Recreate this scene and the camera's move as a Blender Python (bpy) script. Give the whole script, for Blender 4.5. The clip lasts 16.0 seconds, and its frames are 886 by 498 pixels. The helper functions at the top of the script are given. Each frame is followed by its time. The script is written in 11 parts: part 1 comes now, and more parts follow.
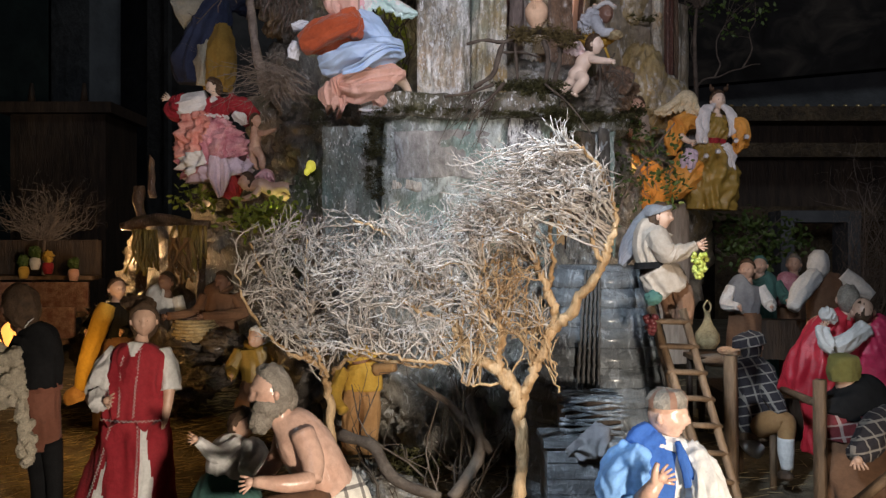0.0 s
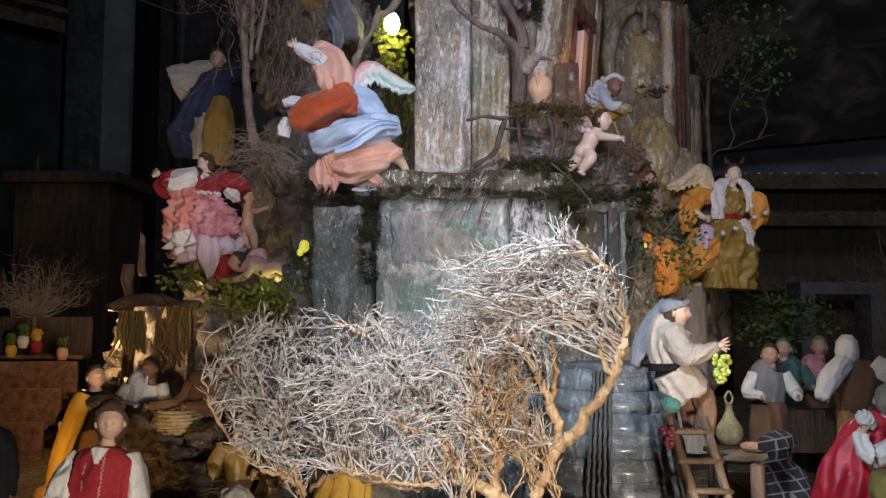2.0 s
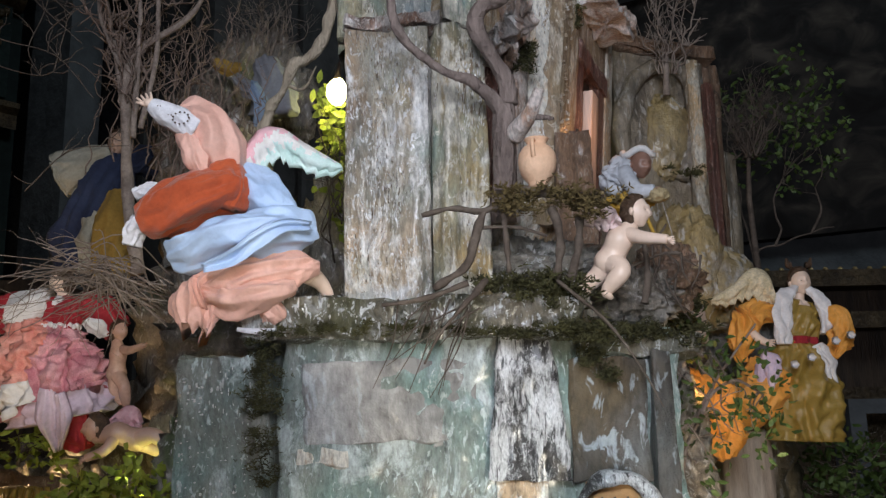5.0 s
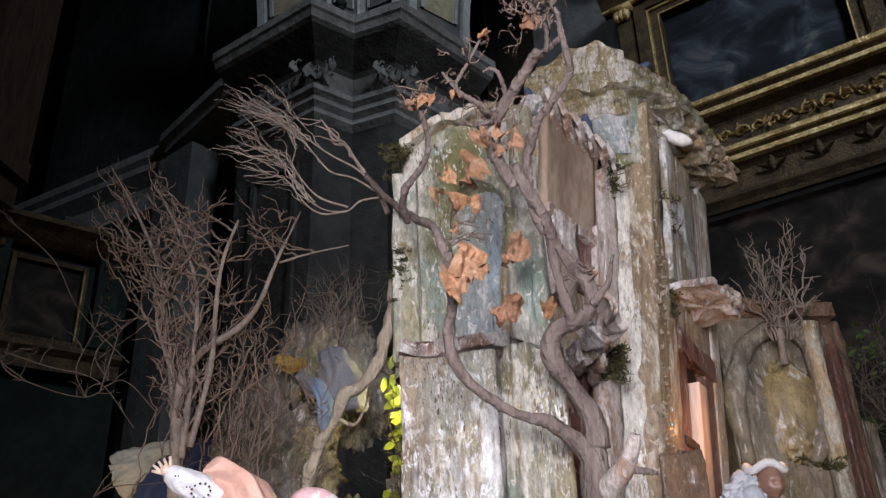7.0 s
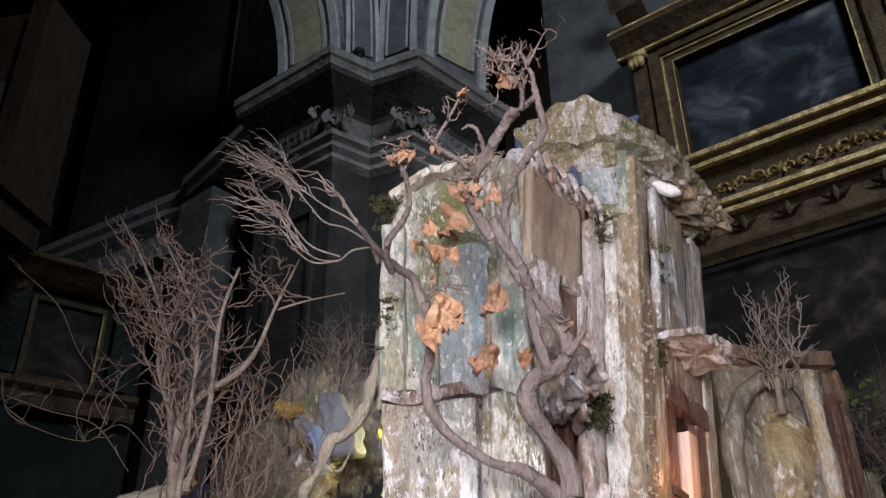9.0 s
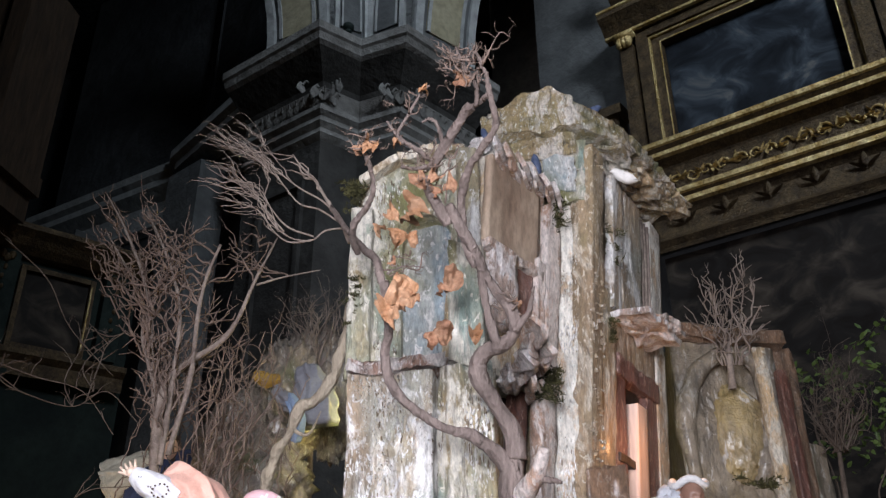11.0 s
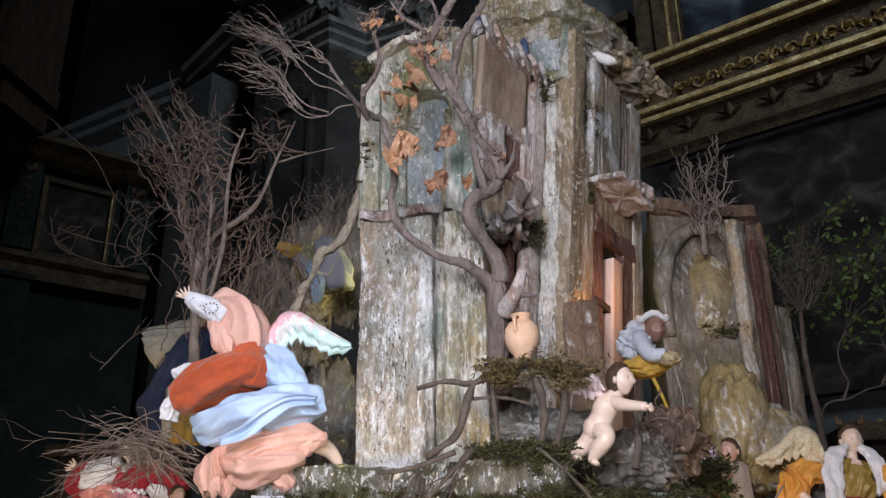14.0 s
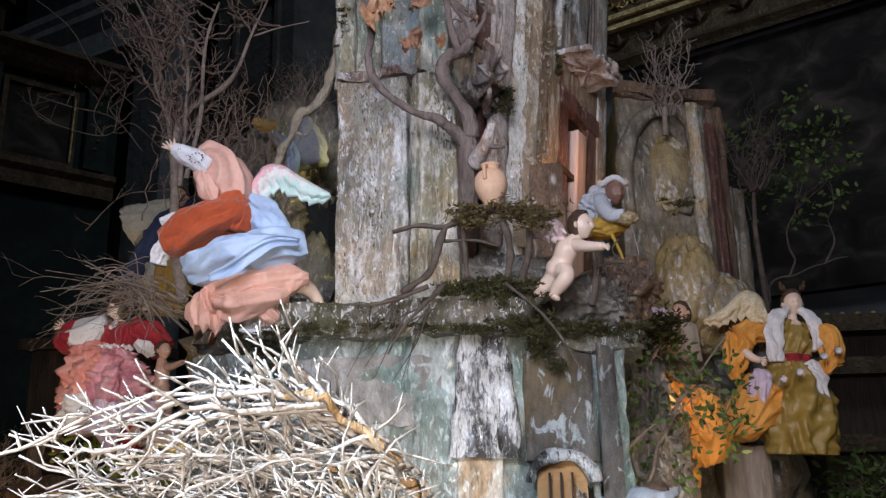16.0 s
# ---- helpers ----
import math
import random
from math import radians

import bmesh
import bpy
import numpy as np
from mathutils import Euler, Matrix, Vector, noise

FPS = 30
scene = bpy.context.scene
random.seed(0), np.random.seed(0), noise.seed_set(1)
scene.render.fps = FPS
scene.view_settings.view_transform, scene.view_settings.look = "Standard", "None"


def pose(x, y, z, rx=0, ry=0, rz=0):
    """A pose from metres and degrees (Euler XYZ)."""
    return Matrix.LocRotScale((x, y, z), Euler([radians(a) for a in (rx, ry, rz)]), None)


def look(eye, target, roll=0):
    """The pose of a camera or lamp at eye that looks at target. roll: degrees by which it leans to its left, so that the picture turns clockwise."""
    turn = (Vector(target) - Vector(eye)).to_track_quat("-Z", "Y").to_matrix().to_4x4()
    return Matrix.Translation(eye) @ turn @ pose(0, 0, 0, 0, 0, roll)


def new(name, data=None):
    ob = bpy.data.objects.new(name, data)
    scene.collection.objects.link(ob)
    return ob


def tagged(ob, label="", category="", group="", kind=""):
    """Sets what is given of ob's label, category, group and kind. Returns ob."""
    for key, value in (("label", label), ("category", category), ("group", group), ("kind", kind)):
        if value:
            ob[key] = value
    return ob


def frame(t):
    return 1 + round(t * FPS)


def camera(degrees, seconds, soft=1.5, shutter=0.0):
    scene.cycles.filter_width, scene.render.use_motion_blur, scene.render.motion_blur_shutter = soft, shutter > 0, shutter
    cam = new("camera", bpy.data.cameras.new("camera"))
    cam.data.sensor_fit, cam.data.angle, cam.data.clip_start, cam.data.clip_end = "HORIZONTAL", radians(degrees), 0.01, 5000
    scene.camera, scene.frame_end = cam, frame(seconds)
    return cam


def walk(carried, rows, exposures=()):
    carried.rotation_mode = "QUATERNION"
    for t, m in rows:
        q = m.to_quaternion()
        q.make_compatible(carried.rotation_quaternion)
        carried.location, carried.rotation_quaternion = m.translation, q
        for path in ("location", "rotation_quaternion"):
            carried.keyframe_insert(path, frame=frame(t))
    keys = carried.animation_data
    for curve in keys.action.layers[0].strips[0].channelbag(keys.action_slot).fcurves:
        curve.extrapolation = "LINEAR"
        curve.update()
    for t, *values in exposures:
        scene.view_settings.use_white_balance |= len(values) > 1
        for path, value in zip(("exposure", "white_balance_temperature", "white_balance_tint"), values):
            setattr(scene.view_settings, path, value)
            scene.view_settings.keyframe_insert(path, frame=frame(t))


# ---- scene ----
cam = camera(55.8, 16.0, soft=1.35)
METRES, EYE, TILT, LEAN, TURN = 2.0, 1.3, 0.0, 0.0, 0.0
ROWS = [
    (0.0, 0.0, 0.0, 0.0, 0.0, 0.0, 0.0),
    (0.5, -0.0044, -0.0018, 0.0072, 0.26, 1.32, -0.22),
    (1.0, -0.0073, 0.0059, 0.0129, 0.53, 2.34, -0.31),
    (1.5, -0.0029, 0.018, 0.0235, 0.63, 3.22, -0.28),
    (2.0, 0.0169, 0.0695, 0.031, 0.9, 4.24, -0.04),
    (2.5, 0.0444, 0.1332, 0.0332, 3.68, 5.44, -0.65),
    (3.0, 0.06, 0.1948, 0.0485, 5.08, 6.03, -0.55),
    (5.5, 0.0459, 0.4714, 0.1452, 0.03, 14.77, 1.27),
    (6.0, 0.0579, 0.4972, 0.1851, 3.12, 19.93, 0.94),
    (6.5, 0.0641, 0.5131, 0.2156, 6.19, 22.7, 1.08),
    (7.0, 0.0681, 0.5141, 0.2346, 7.72, 25.39, 1.62),
    (7.5, 0.0695, 0.5041, 0.2472, 8.35, 27.54, 1.52),
    (8.0, 0.0707, 0.504, 0.2422, 8.51, 29.21, 1.1),
    (8.5, 0.0809, 0.5099, 0.2334, 8.71, 28.06, 0.77),
    (9.0, 0.098, 0.501, 0.2315, 8.91, 28.36, 0.79),
    (9.5, 0.0959, 0.4958, 0.227, 6.47, 27.9, 1.19),
    (12.0, 0.1573, 0.4164, 0.1946, 9.61, 26.25, -0.45),
    (12.5, 0.1645, 0.3998, 0.1777, 10.41, 25.66, -0.73),
    (13.0, 0.1552, 0.3976, 0.1552, 11.22, 23.51, -0.65),
    (13.5, 0.1535, 0.3873, 0.1352, 10.24, 21.99, 0.06),
    (14.0, 0.1506, 0.3738, 0.1148, 8.9, 21.09, 0.6),
    (14.5, 0.1448, 0.363, 0.0999, 8.54, 19.95, 0.27),
    (15.0, 0.1395, 0.3523, 0.0776, 8.16, 18.95, -0.02),
    (15.5, 0.1358, 0.3439, 0.0569, 6.94, 17.08, 0.35),
    (16.0, 0.1482, 0.3465, 0.0473, 6.65, 15.3, 0.92),
]

walk(cam, [(t, pose(0, 0, EYE, TILT, LEAN, TURN) @ pose(METRES * x, METRES * y, METRES * z, 90 + pitch, roll, yaw)) for t, x, y, z, yaw, pitch, roll in ROWS],
     [(0.0, -0.90, 6500, 10), (2.0, -0.74, 6350, 11), (3.0, -0.66, 6250, 10), (5.5, -0.36, 6250, 3), (6.5, -0.06, 6450, 6), (7.0, 0.20, 6700, 10), (8.5, 0.47, 6650, 10), (9.5, 0.46, 6600, 10), (12.0, 0.38, 6400, 6), (13.0, 0.18, 6350, 4), (14.0, -0.06, 6350, 8), (15.0, -0.30, 6250, 10), (16.0, -0.46, 6200, 10)])

# ---- light ----
world = bpy.data.worlds.new("dim_nave")
world.use_nodes = True
scene.world = world
world.node_tree.nodes["Background"].inputs[0].default_value = (0.55, 0.72, 1.0, 1)
world.node_tree.nodes["Background"].inputs[1].default_value = 0.015


def lamp(name, kind, place, power, colour, radius=0.03, target=None, cone=60, blend=0.6):
    data = bpy.data.lights.new(name, kind)
    data.energy, data.color = power, colour
    if kind == "AREA":
        data.shape, data.size, data.size_y = "RECTANGLE", radius, radius * 1.5
    else:
        data.shadow_soft_size = radius
    if kind == "SPOT":
        data.spot_size, data.spot_blend = radians(cone), blend
    if kind == "AREA":
        data.spread = radians(cone)
    ob = new(name, data)
    ob.matrix_world = look(place, target) if target else Matrix.Translation(place)
    return ob


# the spotlight over the nativity, small coloured bulbs inside it, area lamps added for unseen daylight in the church
lamp("spotlight_beam", "SPOT", (0.10, 0.30, 2.15), 205, (0.90, 0.885, 1.0), 0.42, (0.20, 2.0, 2.21), 67, 0.6)
# two unseen spots added in front: warm fill for figures, cool fill for the bush
lamp("warm_fill_beam", "SPOT", (0.80, -0.60, 1.02), 450, (1.0, 0.86, 0.70), 0.10, (0.00, 1.45, 0.86), 48, 0.9)
lamp("cool_fill_beam", "SPOT", (-0.30, 0.28, 2.05), 275, (0.75, 0.87, 1.0), 0.06, (0.10, 1.22, 1.40), 42, 1.0)
lamp("amber_bulb_light", "POINT", (0.60, 2.52, 1.55), 0.42, (1.0, 0.45, 0.10), 0.015)
lamp("amber_door_light", "POINT", (0.470, 2.520, 2.10), 0.34, (1.0, 0.42, 0.15), 0.012)
lamp("yellow_bulb_light", "POINT", (-0.167, 2.880, 2.285), 1.3, (1.0, 0.86, 0.30), 0.015)
lamp("green_bulb_light", "POINT", (-0.47, 2.48, 1.40), 0.4, (0.95, 1.0, 0.25), 0.012)
lamp("fire_glow_light", "POINT", (-0.90, 2.05, 1.02), 3.2, (1.0, 0.55, 0.16), 0.03)
# unseen warm fill lamps, added to lift the stall and the tavern group
lamp("stall_fill_light", "POINT", (-1.15, 2.92, 1.32), 8.0, (1.0, 0.60, 0.28), 0.03)
lamp("tavern_fill_light", "POINT", (0.75, 2.30, 1.35), 2.4, (1.0, 0.75, 0.5), 0.03)
# area lamps added inside the nave to lift altarpiece and arches; no window exists
lamp("altarpiece_fill_light", "AREA", (5.5, -2.0, 10.5), 130, (0.80, 0.90, 1.0), 2.0, (2.2, 8.4, 6.6), 84)
lamp("arch_fill_light", "AREA", (-1.0, 4.5, 12.6), 15, (0.75, 0.87, 1.0), 1.6, (-1.0, 8.0, 8.3), 70)


# ---- materials ----
def ramp(nt, stops):
    n = nt.nodes.new("ShaderNodeValToRGB")
    e = n.color_ramp.elements
    while len(e) < len(stops):
        e.new(0.5)
    for k, (at, c) in enumerate(stops):
        e[k].position = at
        e[k].color = (*c, 1) if not isinstance(c, float) else (c, c, c, 1)
    return n


def grain(nt, scale, stretch, detail=5, rough=0.6, warp=0.0):
    tc = nt.nodes.new("ShaderNodeTexCoord")
    mp = nt.nodes.new("ShaderNodeMapping")
    mp.inputs["Scale"].default_value = stretch
    n = nt.nodes.new("ShaderNodeTexNoise")
    n.inputs["Scale"].default_value, n.inputs["Detail"].default_value = scale, detail
    n.inputs["Roughness"].default_value, n.inputs["Distortion"].default_value = rough, warp
    nt.links.new(tc.outputs["Object"], mp.inputs[0])
    nt.links.new(mp.outputs[0], n.inputs["Vector"])
    return n


def blend(nt, fac, a, b, kind="MIX"):
    n = nt.nodes.new("ShaderNodeMix")
    n.data_type, n.blend_type = "RGBA", kind
    for k, v in ((0, fac), (6, a), (7, b)):
        if isinstance(v, (int, float)):
            n.inputs[k].default_value = v
        elif isinstance(v, tuple):
            n.inputs[k].default_value = (*v, 1)
        else:
            nt.links.new(v, n.inputs[k])
    return n.outputs[2]


def surface(name, c1, c2, scale=30, rough=0.75, bump=0.3, metal=0.0, stretch=(1, 1, 1), fine=5.0, gloss=0.4, dirt=0.35, sheen=0.0, glow=None, random_tint=0.0):
    """A material of two tones in soft patches, with fine grain, dirt and relief."""
    m = bpy.data.materials.new(name)
    m.use_nodes = True
    nt = m.node_tree
    b = nt.nodes["Principled BSDF"]
    n1 = grain(nt, scale, stretch)
    n2 = grain(nt, scale * fine, stretch, 4, 0.65)
    r1 = ramp(nt, [(0.36, c1), (0.64, c2)])
    nt.links.new(n1.outputs["Fac"], r1.inputs[0])
    r2 = ramp(nt, [(0.3, 1.0 - dirt), (0.6, 1.0)])
    nt.links.new(n2.outputs["Fac"], r2.inputs[0])
    col = blend(nt, 1.0, r1.outputs[0], r2.outputs[0], "MULTIPLY")
    if random_tint:
        oi = nt.nodes.new("ShaderNodeObjectInfo")
        r3 = ramp(nt, [(0.0, 1.0 - random_tint), (1.0, 1.0)])
        nt.links.new(oi.outputs["Random"], r3.inputs[0])
        col = blend(nt, 1.0, col, r3.outputs[0], "MULTIPLY")
    nt.links.new(col, b.inputs["Base Color"])
    b.inputs["Roughness"].default_value, b.inputs["Metallic"].default_value = rough, metal
    b.inputs["Specular IOR Level"].default_value = gloss
    if sheen:
        b.inputs["Sheen Weight"].default_value = sheen
    if glow:
        b.inputs["Emission Color"].default_value = (*glow[:3], 1)
        b.inputs["Emission Strength"].default_value = glow[3]
    bp = nt.nodes.new("ShaderNodeBump")
    bp.inputs["Strength"].default_value, bp.inputs["Distance"].default_value = bump, 0.3 / scale
    mixh = nt.nodes.new("ShaderNodeMath")
    mixh.operation = "ADD"
    nt.links.new(n1.outputs["Fac"], mixh.inputs[0])
    nt.links.new(n2.outputs["Fac"], mixh.inputs[1])
    nt.links.new(mixh.outputs[0], bp.inputs["Height"])
    nt.links.new(bp.outputs[0], b.inputs["Normal"])
    return m


def weathered(name, wood, chalk, stain, moss, chalk_at=0.56, stain_at=0.60, moss_at=0.62, grainy=0.16, scale=22.0, gloss=0.8, cracked=0.38):
    """Bark and painted plaster: streaky wood under flaking chalk, with blue-green stain and moss."""
    m = bpy.data.materials.new(name)
    m.use_nodes = True
    nt = m.node_tree
    b = nt.nodes["Principled BSDF"]
    streak = grain(nt, scale, (1, 1, grainy), 7, 0.68, 0.4)
    flake = grain(nt, scale * 0.55, (1, 1, 0.55), 9, 0.72, 0.6)
    broad = grain(nt, 4.2, (1, 1, 0.8), 3)
    broad2 = grain(nt, 6.1, (1.3, 1, 0.7), 4)
    fine = grain(nt, scale * 7, (1, 1, 0.4), 4, 0.7)
    w = ramp(nt, [(0.30, tuple(0.30 * v for v in wood)), (0.48, wood), (0.70, tuple(min(1, 1.7 * v) for v in wood))])
    nt.links.new(streak.outputs["Fac"], w.inputs[0])
    st = ramp(nt, [(stain_at - 0.13, 0.0), (stain_at + 0.12, 0.85)])
    nt.links.new(broad2.outputs["Fac"], st.inputs[0])
    col = blend(nt, st.outputs[0], w.outputs[0], stain)
    ck = ramp(nt, [(chalk_at - 0.03, 0.0), (chalk_at + 0.05, 1.0)])
    nt.links.new(flake.outputs["Fac"], ck.inputs[0])
    col = blend(nt, ck.outputs[0], col, chalk)
    ms = ramp(nt, [(moss_at - 0.04, 0.0), (moss_at + 0.05, 0.9)])
    nt.links.new(broad.outputs["Fac"], ms.inputs[0])
    col = blend(nt, ms.outputs[0], col, moss)
    # pale flecks: chalk chips, and small glints painted as white
    fleck = grain(nt, scale * 4.6, (1, 1, 0.5), 3, 0.6, 0.8)
    fk = ramp(nt, [(0.585, 0.0), (0.645, 0.95)])
    nt.links.new(fleck.outputs["Fac"], fk.inputs[0])
    col = blend(nt, fk.outputs[0], col, tuple(min(0.86, 1.12 * v) for v in chalk))
    crack = grain(nt, scale * 2.0, (1.5, 1.5, 0.30), 5, 0.65, 0.8)
    cr = ramp(nt, [(0.29 + 0.25 * (0.38 - cracked), cracked), (0.40 + 0.25 * (0.38 - cracked), 1.0)])
    nt.links.new(crack.outputs["Fac"], cr.inputs[0])
    col = blend(nt, 1.0, col, cr.outputs[0], "MULTIPLY")
    fr = ramp(nt, [(0.30, 0.50), (0.60, 1.0)])
    nt.links.new(fine.outputs["Fac"], fr.inputs[0])
    col = blend(nt, 1.0, col, fr.outputs[0], "MULTIPLY")
    nt.links.new(col, b.inputs["Base Color"])
    rr = ramp(nt, [(0.3, 0.26), (0.7, 0.72)])
    nt.links.new(flake.outputs["Fac"], rr.inputs[0])
    nt.links.new(rr.outputs[0], b.inputs["Roughness"])
    b.inputs["Specular IOR Level"].default_value = gloss
    b.inputs["Coat Weight"].default_value, b.inputs["Coat Roughness"].default_value = 0.35 * gloss, 0.20
    add = nt.nodes.new("ShaderNodeMath")
    add.operation = "ADD"
    nt.links.new(streak.outputs["Fac"], add.inputs[0])
    nt.links.new(flake.outputs["Fac"], add.inputs[1])
    bp = nt.nodes.new("ShaderNodeBump")
    bp.inputs["Strength"].default_value, bp.inputs["Distance"].default_value = 1.0, 0.018
    nt.links.new(add.outputs[0], bp.inputs["Height"])
    bp2 = nt.nodes.new("ShaderNodeBump")
    bp2.inputs["Strength"].default_value, bp2.inputs["Distance"].default_value = 0.8, 0.004
    nt.links.new(fine.outputs["Fac"], bp2.inputs["Height"])
    nt.links.new(bp.outputs[0], bp2.inputs["Normal"])
    nt.links.new(bp2.outputs[0], b.inputs["Normal"])
    return m


CHALK, BLUE, MOSSY = (0.62, 0.60, 0.55), (0.22, 0.33, 0.36), (0.10, 0.12, 0.03)
M_PILLAR = weathered("flaking_bark_plaster", (0.41, 0.305, 0.20), (0.86, 0.84, 0.80), (0.40, 0.47, 0.43), (0.29, 0.26, 0.12), 0.515, 0.57, 0.62)
M_GREENBARK = weathered("green_streaked_bark", (0.40, 0.29, 0.13), (0.74, 0.70, 0.60), (0.27, 0.40, 0.37), (0.20, 0.19, 0.06), 0.52, 0.55, 0.58)
M_POST = weathered("chalky_post_bark", (0.50, 0.35, 0.21), (0.83, 0.79, 0.70), (0.36, 0.46, 0.52), MOSSY, 0.47, 0.60, 0.72)
M_CORNICE = weathered("ochre_bark", (0.40, 0.28, 0.15), (0.86, 0.79, 0.69), (0.36, 0.31, 0.14), (0.17, 0.18, 0.05), 0.525, 0.55, 0.60, 2.4, 30, cracked=0.22)
M_CREAMBARK = weathered("cream_ochre_bark", (0.50, 0.355, 0.20), (0.76, 0.70, 0.58), (0.46, 0.37, 0.22), (0.20, 0.17, 0.07), 0.52, 0.55, 0.68)
M_CORNER = weathered("umber_bark", (0.36, 0.25, 0.15), (0.66, 0.58, 0.46), (0.38, 0.29, 0.16), (0.20, 0.17, 0.07), 0.56, 0.55, 0.66, 0.10)
M_PLINTH = weathered("green_grey_plaster", (0.22, 0.215, 0.185), (0.56, 0.63, 0.62), (0.25, 0.39, 0.36), (0.12, 0.13, 0.06), 0.535, 0.50, 0.62, 0.45)
M_BLUEBARK = weathered("blue_streaked_bark", (0.33, 0.28, 0.17), (0.74, 0.73, 0.70), (0.36, 0.47, 0.54), (0.20, 0.20, 0.08), 0.53, 0.50, 0.62)
M_LEDGE = weathered("mossy_chalk_stone", (0.17, 0.145, 0.10), (0.66, 0.68, 0.68), (0.20, 0.22, 0.19), (0.075, 0.075, 0.03), 0.575, 0.58, 0.52, 0.8)
M_BIRCH = weathered("birch_bark", (0.05, 0.045, 0.042), (0.86, 0.86, 0.86), (0.10, 0.09, 0.08), MOSSY, 0.465, 0.68, 0.80, 0.3, 46, cracked=0.04)
M_ROCK = weathered("brown_cork_rock", (0.23, 0.185, 0.135), (0.46, 0.43, 0.39), (0.25, 0.245, 0.23), (0.08, 0.09, 0.03), 0.64, 0.55, 0.62, 0.9, 16)
# darker copy of M_ROCK: dims by colour the rocks that the added spot overlights
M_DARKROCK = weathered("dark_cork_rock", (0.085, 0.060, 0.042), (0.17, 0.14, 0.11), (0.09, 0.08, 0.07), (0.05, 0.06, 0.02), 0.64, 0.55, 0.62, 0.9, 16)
M_GREYROCK = weathered("grey_rock", (0.24, 0.22, 0.185), (0.50, 0.50, 0.49), (0.27, 0.27, 0.26), (0.06, 0.09, 0.02), 0.60, 0.55, 0.62, 1.0, 14)
M_BACKROCK = weathered("ochre_back_rock", (0.27, 0.225, 0.165), (0.50, 0.47, 0.42), (0.34, 0.25, 0.11), (0.10, 0.10, 0.05), 0.60, 0.60, 0.66, 1.0, 9)
M_SOOT = weathered("sooty_plaster", (0.09, 0.075, 0.06), (0.34, 0.37, 0.39), (0.16, 0.17, 0.17), (0.12, 0.09, 0.05), 0.60, 0.58, 0.50, 1.0, 9, 0.3)
M_SLATE = weathered("blue_grey_planks", (0.12, 0.133, 0.148), (0.25, 0.275, 0.30), (0.14, 0.165, 0.19), (0.10, 0.10, 0.08), 0.63, 0.52, 0.72, 3.0, 12)
M_PLASTER = weathered("stained_grey_plaster", (0.33, 0.32, 0.305), (0.45, 0.47, 0.475), (0.28, 0.28, 0.275), (0.16, 0.19, 0.14), 0.62, 0.57, 0.66, 1.0, 8, 0.3)
M_PIER = surface("pale_streaked_plaster", (0.36, 0.28, 0.21), (0.52, 0.44, 0.36), 16, 0.75, 0.3, stretch=(1, 1, 0.15), dirt=0.35)
M_FLAME = surface("flame", (0.9, 0.4, 0.1), (1.0, 0.55, 0.15), 20, 0.6, 0.0, glow=(1.0, 0.42, 0.08, 3.0))
M_PANEL = surface("tan_smooth_board", (0.30, 0.21, 0.15), (0.50, 0.39, 0.29), 14, 0.42, 0.15, stretch=(1, 1, 0.5), dirt=0.35)
M_REDWOOD = weathered("red_stained_wood", (0.20, 0.075, 0.048), (0.46, 0.30, 0.24), (0.11, 0.045, 0.03), (0.10, 0.06, 0.04), 0.60, 0.56, 0.68, 0.10, 24)
M_PLANK = surface("pale_pink_plank", (0.58, 0.42, 0.34), (0.70, 0.55, 0.46), 20, 0.5, 0.15, stretch=(1, 1, 0.12), dirt=0.2)
M_CRUST = weathered("dark_red_crust", (0.28, 0.16, 0.11), (0.70, 0.64, 0.60), (0.34, 0.19, 0.13), (0.14, 0.09, 0.06), 0.52, 0.56, 0.62, 0.9, 40)
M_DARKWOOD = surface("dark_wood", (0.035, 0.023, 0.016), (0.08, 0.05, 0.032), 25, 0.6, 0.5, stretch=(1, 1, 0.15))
M_LADDER = surface("ladder_wood", (0.10, 0.062, 0.036), (0.21, 0.135, 0.08), 30, 0.65, 0.4, stretch=(1, 1, 0.2))
M_BRICKRED = surface("red_brown_bark", (0.22, 0.10, 0.07), (0.40, 0.26, 0.20), 40, 0.7, 0.9)
M_PINKBARK = weathered("pink_brown_bark", (0.50, 0.33, 0.24), (0.80, 0.70, 0.64), (0.40, 0.24, 0.15), (0.22, 0.13, 0.08), 0.49, 0.60, 0.70, 0.6, 26)
M_PALEBARK = weathered("pale_crumpled_bark", (0.50, 0.37, 0.30), (0.86, 0.80, 0.77), (0.52, 0.38, 0.30), (0.24, 0.16, 0.10), 0.46, 0.62, 0.70, 0.6, 26)
M_CORK = weathered("cork_slab", (0.24, 0.14, 0.08), (0.40, 0.31, 0.24), (0.17, 0.10, 0.06), MOSSY, 0.66, 0.6, 0.74, 0.3, 30)
M_OCHRE = weathered("ochre_boulder", (0.34, 0.26, 0.13), (0.52, 0.48, 0.42), (0.40, 0.29, 0.10), (0.20, 0.17, 0.10), 0.58, 0.52, 0.66, 1.0, 9)
M_ROOT = surface("grey_brown_branch", (0.15, 0.115, 0.10), (0.26, 0.205, 0.18), 22, 0.7, 0.8, stretch=(1, 1, 0.35), gloss=0.35)
M_TWIGRED = surface("red_brown_twig", (0.145, 0.105, 0.085), (0.27, 0.195, 0.155), 30, 0.75, 0.4)
M_TWIGGREY = surface("grey_twig", (0.20, 0.155, 0.13), (0.33, 0.27, 0.225), 25, 0.8, 0.4)
